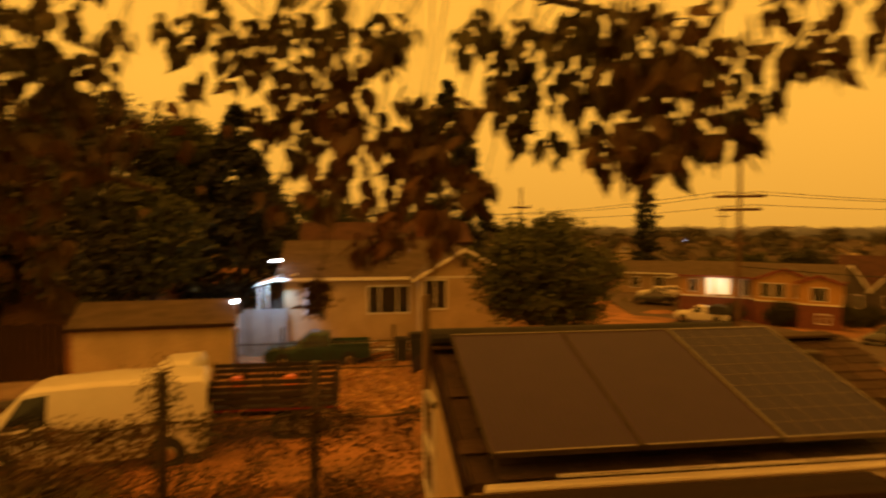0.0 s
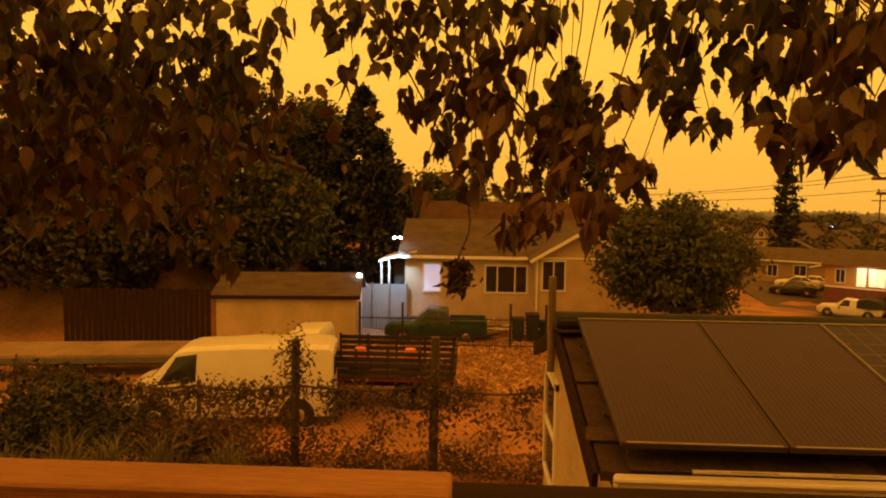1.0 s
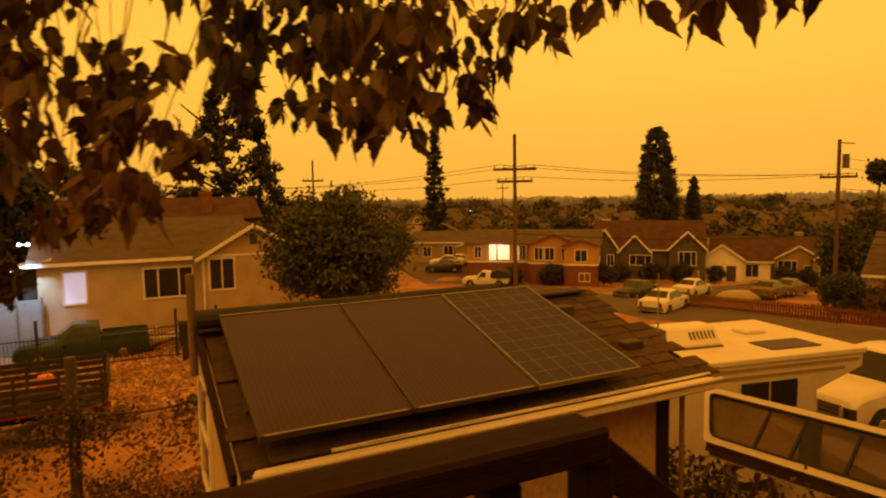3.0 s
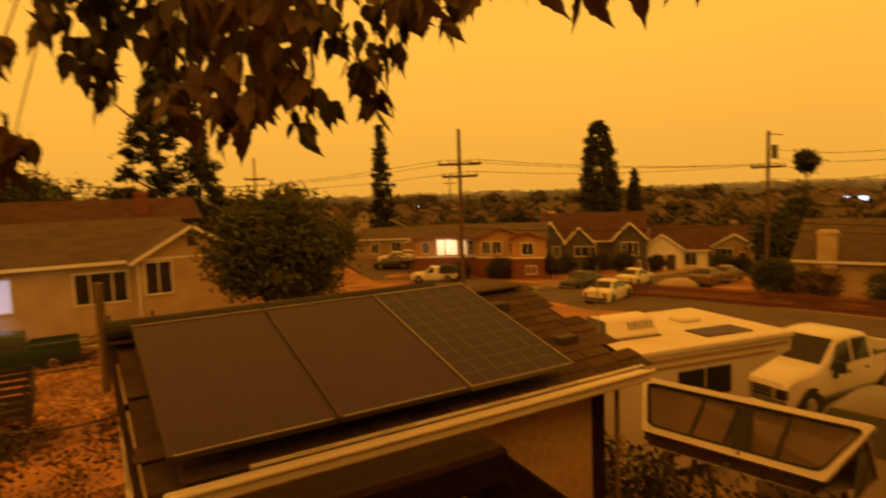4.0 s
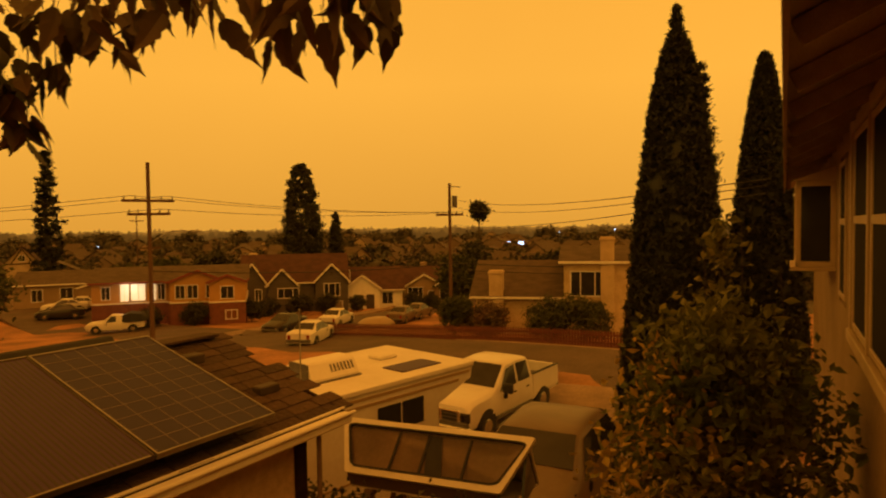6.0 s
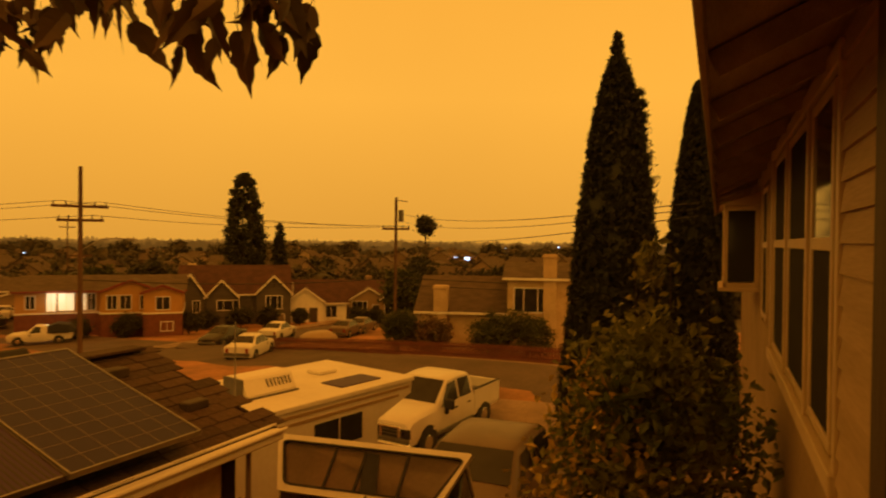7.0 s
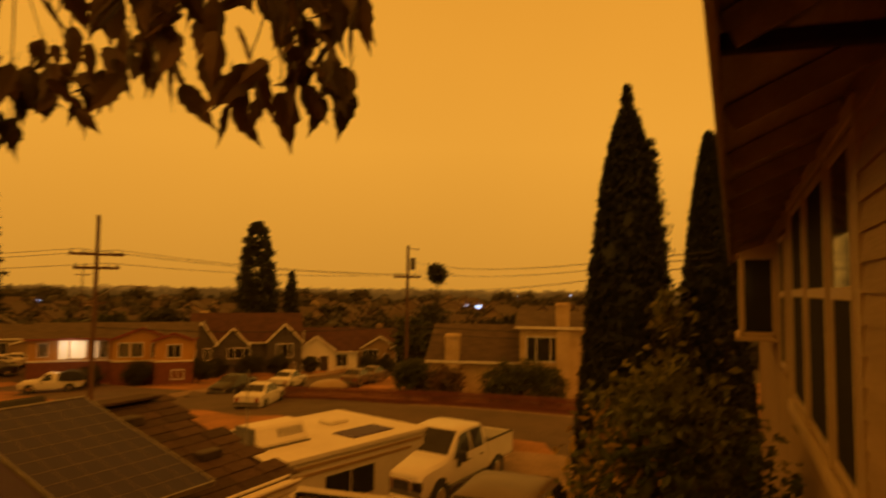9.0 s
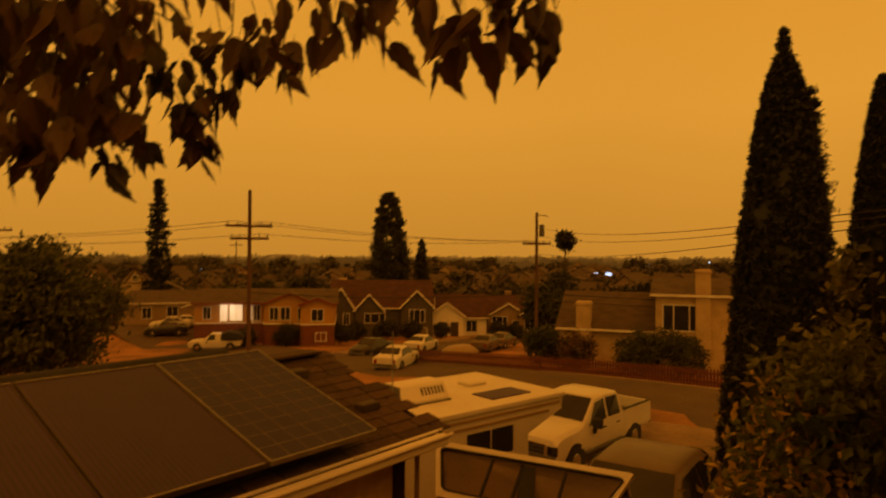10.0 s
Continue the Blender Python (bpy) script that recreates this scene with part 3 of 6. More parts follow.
        for a, b in (((cx - ww / 2 - f, cz - f), (cx + ww / 2 + f, cz)), ((cx - ww / 2 - f, cz + hh), (cx + ww / 2 + f, cz + hh + f)), ((cx - ww / 2 - f, cz), (cx - ww / 2, cz + hh)), ((cx + ww / 2, cz), (cx + ww / 2 + f, cz + hh))):
            box(fr, (a[0], y0 - 0.05, a[1]), (b[0], y0 + 0.02, b[1]))
        if kind in ("window", "lit") and ww > 1.5:
            for k in (-0.22, 0.22):
                box(fr, (cx + ww * k - 0.035, y0 - 0.045, cz), (cx + ww * k + 0.035, y0 + 0.02, cz + hh))
        elif kind in ("window", "lit"):
            box(fr, (cx - 0.03, y0 - 0.045, cz), (cx + 0.03, y0 + 0.02, cz + hh))
        part("frame", fr, M_VINYL, pane)
    if boards:
        k = 0
        while k * 0.16 < h - 0.1:
            z = 0.02 + k * 0.16
            part("board", prism(bmesh.new(), [(-w / 2, -d / 2 - 0.004, z), (-w / 2, -d / 2 - 0.03, z), (-w / 2, -d / 2 - 0.008, z + 0.16), (-w / 2, -d / 2 - 0.004, z + 0.16)], (w, 0, 0)), wall, ho)
            k += 1
    if chimney:
        cx, cy, cw, cz = chimney
        ch = bmesh.new()
        box(ch, (cx - cw / 2, cy - cw / 2, 0), (cx + cw / 2, cy + cw / 2, cz), 0.02)
        box(ch, (cx - cw / 2 - 0.06, cy - cw / 2 - 0.06, cz - 0.25), (cx + cw / 2 + 0.06, cy + cw / 2 + 0.06, cz - 0.1), 0.02)
        part("chimney", ch, wall if siding is None else siding, ho)
    return ho


M_LIT = glowing("lit_window", (1.0, 0.72, 0.36), 0.8)
M_GARAGEDOOR = mat("grey_panel_door", (0.20, 0.15, 0.10), (0.16, 0.12, 0.08), 2.0, 0.7, stretch=(0.4, 1, 6))
M_LED = glowing("led_lamp", (0.75, 0.88, 1.0), 60.0)
M_LITBLUE = glowing("lit_blue_window", (0.26, 0.46, 0.85), 0.42)
M_ORANGE = mat("apricot_stucco", (0.50, 0.29, 0.10), (0.42, 0.24, 0.085), 0.8, 0.85, 0.2, fine=0.2)
M_GREY = mat("slate_grey_siding", (0.10, 0.085, 0.075), (0.075, 0.064, 0.056), 0.8, 0.8, 0.2, fine=0.2, stretch=(0.5, 0.5, 6))
M_TAN = mat("tan_stucco", (0.34, 0.24, 0.15), (0.28, 0.20, 0.12), 0.8, 0.85, 0.2, fine=0.2)
M_TRIMRED = mat("red_brown_trim", (0.22, 0.05, 0.03), (0.18, 0.04, 0.025), 3, 0.6)
M_BRICK = mat("red_brick", (0.20, 0.075, 0.045), (0.15, 0.055, 0.035), 2.0, 0.9, 0.3, fine=0.4)

# the neighbour's house across the yard
nz = ground(0, 32.5)
house(1.1, 36.5, 0, 9.2, 8.0, 4.5, 0.42, M_CREAM, M_ROOF_FAR, "cream house with a brown roof, raised above the yard", [("blue", -3.15, 2.6, 0.85, 1.4), ("window", 0.75, 2.6, 2.1, 1.35)])
house(2.5, 48.5, 0, 12.0, 6.0, 7.0, 0.45, M_GREY, M_ROOF_RED, "dark house with a brown roof behind the cream house", [("window", -3.0, 4.6, 1.0, 1.3)], chimney=(2.7, -2.0, 0.8, 8.9), siding=M_BRICK, sink=2, edge_mat=M_DARKWOOD)
wing = house(5.6, 35.1, 0, 4.6, 8.6, 4.5, 0.58, M_CREAM, M_ROOF_FAR, "cream house wing with a plain gable and one window", [("window", -1.5, 2.9, 1.05, 1.4), ("gable_vent", 0, 4.95, 0.35, 0.5)], ridge="y")
for k in (-1, 1):
    part("fascia", beam(bmesh.new(), (k * 2.7, -4.68, 4.3), (0, -4.68, 5.88), 0.04, 0.16), M_WHITE, wing)
part("gable_trim", slab((-2.3, -4.34, 4.42), (2.3, -4.3, 4.52), 0.005), M_WHITE, wing)
part("downpipe", bar(bmesh.new(), (-2.33, -4.4, 4.4), (-2.33, -4.4, 0.0), 0.045), M_WHITE, wing)
house(-7.9, 62.0, 10, 4.0, 6.0, 5.0, 0.4, M_WHITE, M_ROOF_FAR, "small pale house glimpsed between trees", [("window", 0.5, 3.6, 0.8, 1.0)], sink=3)
# low outbuilding with a shallow roof
house(-8.45, 29.0, 5.5, 6.2, 3.6, 2.25, 0.42, M_CREAM, M_ROOF_FAR, "long low cream clapboard outbuilding with a brown roof", over=0.2, sink=1.0, edge_mat=M_DARKWOOD, boards=True)
# across the street
house(44.15, 55.95, -42, 7.4, 8.0, 4.5, 0.3, M_ORANGE, M_ROOF_FAR, "apricot stucco bungalow with two low gables, red trim and brick base", [("window", -2.5, 2.85, 0.8, 1.25, 0.8), ("window", -1.35, 2.85, 0.9, 1.25, 0.8), ("window", 0.2, 2.85, 0.5, 1.2, 0.8), ("window", 1.95, 2.8, 1.15, 1.15, 1.8), ("window", 2.3, 0.75, 1.0, 0.8, 1.8)], [(-0.9, 5.0, 0.8, 4.5, 0.4), (1.95, 3.4, 1.8, 4.4, 0.38)], edge_mat=M_TRIMRED, base=M_BRICK, base_h=2.35, dz=0.15, sink=1.5)
house(39.8, 62.5, -40, 6.9, 8.0, 4.45, 0.3, M_ORANGE, M_ROOF_FAR, "apricot bungalow wing with a lit white porch and brick base", [("lit", -0.5, 2.55, 0.7, 1.7), ("lit", 0.75, 2.6, 1.25, 1.6), ("lit", 2.35, 2.6, 0.3, 1.55), ("window", 2.85, 2.6, 0.7, 1.55), ("window", -2.2, 2.8, 0.7, 1.2)], dz=-0.1, sink=2, base=M_BRICK, base_h=2.25, edge_mat=M_TRIMRED)
house(42.0, 76.5, -36, 13.0, 8.0, 2.9, 0.3, M_TAN, M_ROOF_FAR, "wide tan bungalow with a low roof and small hooded porch", [("window", -4.2, 1.0, 1.0, 1.3), ("window", -1.3, 0.9, 1.2, 1.5), ("door", 1.5, 0.3, 1.1, 2.1)], [(1.6, 3.0, 1.3, 2.45, 0.3)], dz=0.3, sink=3)
for px_, py_, w_, label_ in ((50.0, 108.5, 4.6, "far half-timbered cream house with a steep gable"), (45.4, 113.0, 5.2, "far cream house with a steep dark roof")):
    far = house(px_, py_, -28, w_, 8.0, 5.2, 1.15, M_CREAM, M_ROOF_RED, label_, [("window", 0, 5.6, 0.7, 0.9)], ridge="y", dz=2.6, sink=4)
    for k_ in (-0.32, 0.32):
        part("timber", beam(bmesh.new(), (w_ * k_, -4.03, 5.2), (0, -4.03, 5.2 + w_ * 0.5), 0.06, 0.16), M_DARKWOOD, far)
    part("timber", beam(bmesh.new(), (-w_ / 2, -4.03, 5.2), (w_ / 2, -4.03, 5.2), 0.06, 0.16), M_DARKWOOD, far)
house(59.0, 58.2, -46, 12.6, 9.0, 4.0, 0.68, M_GREY, M_ROOF_RED, "dark grey house with steep white-edged gables", [("window", -0.8, 2.1, 2.4, 1.1, 0.6), ("window", -4.3, 1.9, 0.7, 1.3, 0.6), ("window", 4.4, 2.2, 1.8, 1.5, 1.2), ("garage_door", 4.4, 0.1, 2.4, 1.4, 1.2), ("gable_vent", 4.4, 4.7, 0.25, 0.7, 1.2)], [(-4.95, 3.2, 0.6, 3.9, 1.5), (-1.5, 3.5, 0.6, 3.7, 1.05), (4.4, 3.9, 1.2, 4.1, 1.0)], chimney=(-5.2, 0.5, 0.9, 7.4), siding=M_STUCCO)
house(66.6, 51.7, -52, 7.8, 8.0, 3.0, 0.62, M_WHITE, M_ROOF_RED, "white stucco cottage with a steep gable and red roof", [("window", -1.75, 1.1, 0.9, 1.3, 1.0), ("door", -0.2, 0.2, 1.0, 2.2, 1.0), ("window", 2.0, 1.1, 1.3, 1.4)], [(-1.2, 4.4, 1.0, 3.2, 0.72)], chimney=(-3.2, -2.6, 0.9, 5.4), dz=-0.3, sink=1.5)
house(74.3, 47.9, -55, 7.8, 8.0, 3.0, 0.55, M_TAN, M_ROOF_RED, "tan cottage with two white-edged front gables", [("window", -1.7, 1.3, 1.9, 1.5, 1.0), ("door", 0.5, 0.2, 0.9, 2.1, 1.0), ("window", 2.3, 1.2, 1.4, 1.4, 1.8)], [(-0.5, 5.2, 1.0, 2.95, 0.6), (2.3, 2.9, 1.8, 3.0, 0.62)], chimney=(-0.4, 1.0, 0.9, 5.9), dz=-0.1, sink=1.5)
# the big pale house on the corner, with its upper storey
house(46.2, 18.7, -70, 9.4, 9.0, 3.2, 0.48, M_STUCCO, M_ROOF_FAR, "large pale stucco house with a wide grey roof", [], chimney=(-3.2, -4.4, 1.0, 5.0), over=0.45, sink=1.5)
house(45.6, 12.9, -72, 7.0, 7.0, 5.5, 0.25, M_STUCCO, M_ROOF_FAR, "two-storey pale stucco house with a wide upper window", [("window", -1.9, 3.2, 2.2, 1.6)], chimney=(-0.6, -3.3, 0.9, 7.2), sink=1.5)


# ---- vehicles: front to local +x, on their wheels at z 0 ----
def loft(bm, rows):
    rings = [[bm.verts.new(p) for p in row] for row in rows]
    for a, b in zip(rings, rings[1:]):
        for i in range(len(a)):
            j = (i + 1) % len(a)
            bm.faces.new((a[i], a[j], b[j], b[i]))
    bm.faces.new(rings[0])
    bm.faces.new(list(reversed(rings[-1])))
    return bm


def vehicle(name, label, category, m, stations, paint, wheels, r=0.34, side_glass=(), screens=(), lights=True, group=""):
    """stations: x, bottom, shoulder, top, half width, half width of the top, from the tail to the nose."""
    ve = thing(name, label, category, m, group)
    rows = []
    for x, zb, zs, zt, hw, tw in stations:
        k = zb + 0.3 * (zs - zb)
        e = min(0.05, (zt - zs) * 0.3)
        half = [(hw * 0.94, zb), (hw, k), (hw * 0.985, zs), (tw + 0.02, zt - e), (tw - 0.06, zt), (tw * 0.5, zt + 0.012)]
        rows.append([(x, -y, z) for y, z in half] + [(x, y, z) for y, z in reversed(half)])
    bm = loft(bmesh.new(), rows)
    sharp = [e for e in bm.edges if len(e.link_faces) == 2 and e.calc_face_angle(0) > 0.3]
    bmesh.ops.bevel(bm, geom=sharp, offset=0.035, segments=3, profile=0.6, affect="EDGES", clamp_overlap=True)
    body = part("body", bm, paint, ve, smooth=True)
    body.data.set_sharp_from_angle(angle=0.6)
    X = [s[0] for s in stations]

    def at(x, k):
        return float(np.interp(x, X, [s[k] for s in stations]))

    for lo0, lo1, hi0, hi1 in side_glass:
        for s in (-1, 1):
            pts = []
            for x, f in ((lo0, 0.1), (lo1, 0.1), (hi1, 0.86), (hi0, 0.86)):
                zs, zt, hw, tw = at(x, 2), at(x, 3), at(x, 4) * 0.985, at(x, 5) + 0.02
                pts.append((x, s * (hw + (tw - hw) * f + 0.004), zs + (zt - zs) * f))
            part("side_window", prism(bmesh.new(), pts, (0, s * 0.008, 0.002)), M_GLASS, ve)
    for xa, xb in screens:
        (za, ta), (zb_, tb) = (at(xa, 3), at(xa, 5)), (at(xb, 3), at(xb, 5))
        d = Vector((xb - xa, 0, zb_ - za))
        n = Vector((-d.z, 0, d.x)).normalized() * 0.02
        n = n if n.z > 0 else -n
        p0, p1 = Vector((xa, 0, za)) + d * 0.04, Vector((xa, 0, za)) + d * 0.96
        quad = [(p0.x, -ta * 0.93, p0.z), (p0.x, ta * 0.93, p0.z), (p1.x, tb * 0.95, p1.z), (p1.x, -tb * 0.95, p1.z)]
        part("windscreen", prism(bmesh.new(), quad, n), M_GLASS, ve)
    for x in wheels:
        for s in (-1, 1):
            y = s * at(x, 4)
            part("wheel_arch", bar(bmesh.new(), (x, y - s * 0.2, r * 1.03), (x, y + s * 0.004, r * 1.03), r * 1.2, n=20), M_BLACK, ve)
            tyre = part("wheel", bar(bmesh.new(), (x, y - s * 0.18, r), (x, y + s * 0.022, r), r, n=20), M_BLACK, ve)
            rim = bar(bmesh.new(), (x, y, r), (x, y + s * 0.03, r), r * 0.62, r * 0.5, n=14)
            part("rim", rim, M_CHROME, tyre)
    x0, x1 = stations[0], stations[-1]
    if lights:
        for s in (-1, 1):
            part("tail_light", slab((x0[0] - 0.015, s * x0[4] * 0.78 - 0.09, x0[2] - 0.25), (x0[0] + 0.03, s * x0[4] * 0.78 + 0.09, x0[2] + 0.02), 0.01), M_TAIL, ve)
            part("headlight", slab((x1[0] - 0.04, s * x1[4] * 0.72 - 0.13, x1[2] - 0.2), (x1[0] + 0.015, s * x1[4] * 0.72 + 0.13, x1[2] - 0.02), 0.01), M_CHROME, ve)
            part("wing_mirror", slab((at_screen(stations) - 0.05, s * (x1[4] + 0.06) - 0.08, x1[2] + 0.05), (at_screen(stations) + 0.06, s * (x1[4] + 0.06) + 0.08, x1[2] + 0.22), 0.03), M_BLACK, ve)
    part("bumper", slab((x1[0] - 0.05, -x1[4], x1[1] + 0.02), (x1[0] + 0.05, x1[4], x1[1] + 0.2), 0.03), M_BUMP, ve)
    part("bumper", slab((x0[0] - 0.06, -x0[4], x0[1] + 0.02), (x0[0] + 0.04, x0[4], x0[1] + 0.2), 0.03), M_BUMP, ve)
    return ve


def at_screen(stations):
    tops = [s for s in stations if s[3] > 0.85 * max(q[3] for q in stations)]
    return tops[-1][0] + 0.35


M_TAIL = mat("red_lens", (0.25, 0.02, 0.015), (0.2, 0.015, 0.01), 8, 0.2)
M_BUMP = mat("grey_bumper", (0.12, 0.115, 0.11), (0.08, 0.078, 0.075), 5, 0.5)
M_CARWHITE = mat("white_car_paint", (0.72, 0.70, 0.66), (0.66, 0.64, 0.59), 1.5, 0.3, fine=0.1)
M_CARGREY = mat("dusty_grey_car_paint", (0.16, 0.11, 0.072), (0.12, 0.082, 0.054), 1.5, 0.4, fine=0.15)
M_CARDARK = mat("black_car_paint", (0.025, 0.022, 0.02), (0.035, 0.03, 0.026), 1.5, 0.2)
M_CARGREEN = mat("dark_green_car_paint", (0.026, 0.062, 0.052), (0.02, 0.05, 0.042), 1.5, 0.3, fine=0.15)

SEDAN = [(-2.2, 0.35, 0.80, 0.90, 0.80, 0.70), (-2.1, 0.25, 0.88, 0.98, 0.86, 0.74), (-1.45, 0.22, 0.92, 1.03, 0.88, 0.72), (-0.75, 0.2, 0.93, 1.40, 0.88, 0.58), (0.25, 0.2, 0.92, 1.43, 0.88, 0.60), (1.05, 0.2, 0.88, 0.98, 0.88, 0.74), (2.0, 0.22, 0.72, 0.82, 0.84, 0.70), (2.2, 0.3, 0.60, 0.68, 0.76, 0.62)]
SEDAN_GLASS = [(-0.35, 0.88, -0.35, 0.24), (-1.38, -0.4, -0.8, -0.4)]


def sedan(x, y, yaw, paint, label, group="cars parked along the street"):
    return vehicle("car", label, "car", on(x, y, yaw, 0.1), SEDAN, paint, (-1.35, 1.35), 0.31, SEDAN_GLASS, ((0.27, 1.02), (-1.43, -0.78)), group=group)


# the white work van behind the fence
VAN = [(-2.65, 0.4, 1.15, 1.98, 0.95, 0.78), (-2.55, 0.33, 1.2, 2.08, 0.98, 0.80), (-0.5, 0.33, 1.22, 2.12, 1.0, 0.82), (1.05, 0.33, 1.2, 2.06, 1.0, 0.78), (1.3, 0.33, 1.2, 1.98, 1.0, 0.77), (1.95, 0.33, 1.12, 1.28, 0.99, 0.80), (2.5, 0.35, 0.98, 1.1, 0.95, 0.80), (2.68, 0.4, 0.8, 0.9, 0.9, 0.75)]
van = vehicle("van", "white cargo van with plain panel sides and dark cab windows", "van", on(-6.3, 15.95, 188), VAN, M_CARWHITE, (-1.75, 1.75), 0.37, ((0.75, 1.7, 0.75, 1.25),), ((1.32, 1.92),))
part("rear_window", slab((-2.69, -0.6, 1.3), (-2.64, -0.08, 1.8), 0.02), M_GLASS, van)
part("rear_window", slab((-2.69, 0.08, 1.3), (-2.64, 0.6, 1.8), 0.02), M_GLASS, van)
for s in (-1, 1):
    part("panel_line", slab((0.66, s * 0.995 - 0.006, 0.45), (0.675, s * 0.995 + 0.006, 1.2)), M_BUMP, van)

# stake-bed truck with a white cab
CAB = [(1.2, 0.5, 1.25, 2.05, 0.95, 0.78), (1.3, 0.5, 1.27, 2.2, 0.98, 0.80), (2.15, 0.5, 1.25, 2.15, 0.98, 0.78), (2.8, 0.5, 1.15, 1.3, 0.97, 0.80), (3.3, 0.5, 1.0, 1.08, 0.93, 0.8)]
M_STAKE = mat("tarred_plank", (0.022, 0.014, 0.010), (0.034, 0.021, 0.014), 3.0, 0.85, 0.3, fine=0.4)
stake = vehicle("stake_truck", "stake-bed truck with a dark slatted bed and white cab", "truck", on(-3.05, 18.0, 180), CAB, M_CARWHITE, (2.5,), 0.38, ((1.4, 2.5, 1.4, 2.2),), ((2.17, 2.75),))
part("bed_floor", slab((-2.6, -1.1, 0.85), (1.1, 1.1, 1.0), 0.01), M_STAKE, stake)
for x in (-1.7, -1.2):
    for s in (-1, 1):
        tyre = part("wheel", bar(bmesh.new(), (x, s * 0.75, 0.4), (x, s * 1.0, 0.4), 0.4, n=20), M_BLACK, stake)
        part("rim", bar(bmesh.new(), (x, s * 1.0, 0.4), (x, s * 1.02, 0.4), 0.22, n=14), M_STEEL, tyre)
part("chassis", slab((-2.55, -0.4, 0.55), (1.3, 0.4, 0.84)), M_BLACK, stake)
for s in (-1, 1):
    for z in (1.08, 1.26, 1.44, 1.6):
        part("slat", slab((-2.6, s * 1.09 - 0.02, z), (1.1, s * 1.09 + 0.02, z + 0.12), 0.005), M_STAKE, stake)
    for x in (-2.55, -1.65, -0.75, 0.15, 1.02):
        part("stake", slab((x, s * 1.05 - 0.03, 0.95), (x + 0.07, s * 1.05 + 0.03, 1.78), 0.004), M_STAKE, stake)
for z in (1.1, 1.34, 1.58):
    part("slat", slab((-2.64, -1.1, z), (-2.6, 1.1, z + 0.13), 0.004), M_STAKE, stake)
part("tail_light", slab((-2.68, 0.85, 0.82), (-2.6, 1.05, 0.92), 0.01), M_TAIL, stake)
part("reflector_strip", slab((-2.5, 1.1, 0.9), (1.0, 1.115, 0.93)), M_TAIL, stake)
M_PUMPKIN = mat("orange_plastic", (0.75, 0.2, 0.03), (0.6, 0.15, 0.02), 4, 0.5)
for x in (-1.75, -3.2):
    b = bmesh.new()
    bmesh.ops.create_cone(b, cap_ends=True, segments=16, radius1=0.2, radius2=0.16, depth=0.36)
    bucket = thing("bucket", "round orange plastic bucket standing in the truck bed", "bucket", Matrix.Translation((x, 17.5, ground(-3.05, 18.0) + 1.01 + 0.5)))
    part("shell", b, M_PUMPKIN, bucket)
    part("crate", slab((-0.3, -0.25, -0.5), (0.3, 0.25, -0.19), 0.01), M_TRIM, bucket)

# flat trailer farther along the yard
tr = thing("flat_trailer", "long pale flat-deck trailer parked behind the hedge", "trailer", on(-14.2, 21.2, 8))
part("deck", slab((-4.6, -1.1, 0.75), (4.2, 1.1, 0.9), 0.02), M_CONCRETE, tr)
part("side_rail", slab((-4.6, -1.14, 0.6), (4.2, -1.1, 0.82), 0.01), M_BUMP, tr)
for x in (-0.4, 0.5):
    for s in (-1, 1):
        part("wheel", bar(bmesh.new(), (x, s * 0.9, 0.36), (x, s * 1.1, 0.36), 0.36, n=18), M_BLACK, tr)
part("axle_frame", slab((-4.4, -0.5, 0.4), (4.0, 0.5, 0.75)), M_BLACK, tr)

# small dark green pickup by the neighbour's house
PICK = [(-2.4, 0.42, 0.92, 0.98, 0.82, 0.78), (-0.62, 0.35, 0.96, 1.0, 0.85, 0.8), (-0.58, 0.3, 0.96, 1.55, 0.85, 0.62), (0.3, 0.3, 0.96, 1.62, 0.85, 0.63), (1.0, 0.3, 0.95, 1.06, 0.85, 0.72), (2.1, 0.32, 0.86, 0.95, 0.82, 0.7), (2.35, 0.4, 0.7, 0.78, 0.78, 0.66)]
pk = vehicle("pickup_truck", "small dark green pickup truck with an open bed", "truck", on(-1.65, 29.3, 180), PICK, M_CARGREEN, (-1.45, 1.5), 0.34, ((-0.1, 0.7, -0.1, 0.3), (-0.5, -0.16, -0.5, -0.16)), ((0.32, 0.97),))
for s in (-1, 1):
    part("bed_side", slab((-2.4, s * 0.8 - 0.04, 0.95), (-0.66, s * 0.8 + 0.04, 1.12), 0.01), M_CARGREEN, pk)
part("tailgate", slab((-2.42, -0.78, 0.6), (-2.36, 0.78, 1.12), 0.01), M_CARGREEN, pk)

# the white long-bed pickup facing the yard
F = [(-2.95, 0.6, 0.95, 1.0, 0.98, 0.93), (-1.05, 0.52, 0.98, 1.02, 1.0, 0.95), (-1.0, 0.5, 1.26, 1.9, 1.0, 0.78), (-0.85, 0.5, 1.27, 2.0, 1.0, 0.79), (-0.2, 0.5, 1.27, 2.04, 1.0, 0.8), (0.5, 0.5, 1.26, 2.0, 1.0, 0.79), (1.3, 0.5, 1.24, 1.36, 1.0, 0.88), (2.3, 0.5, 1.2, 1.31, 0.98, 0.88), (2.62, 0.5, 1.14, 1.26, 0.97, 0.86), (2.78, 0.52, 1.04, 1.16, 0.96, 0.84), (2.82, 0.55, 0.98, 1.06, 0.95, 0.82)]
ft = vehicle("pickup_truck", "large white extended-cab pickup truck with black mirrors", "truck", on(18.5, 9.2, 176), F, M_CARWHITE, (-1.75, 1.85), 0.42, ((0.06, 1.1, 0.06, 0.55), (-0.82, -0.06, -0.78, -0.06)), ((0.52, 1.27),))
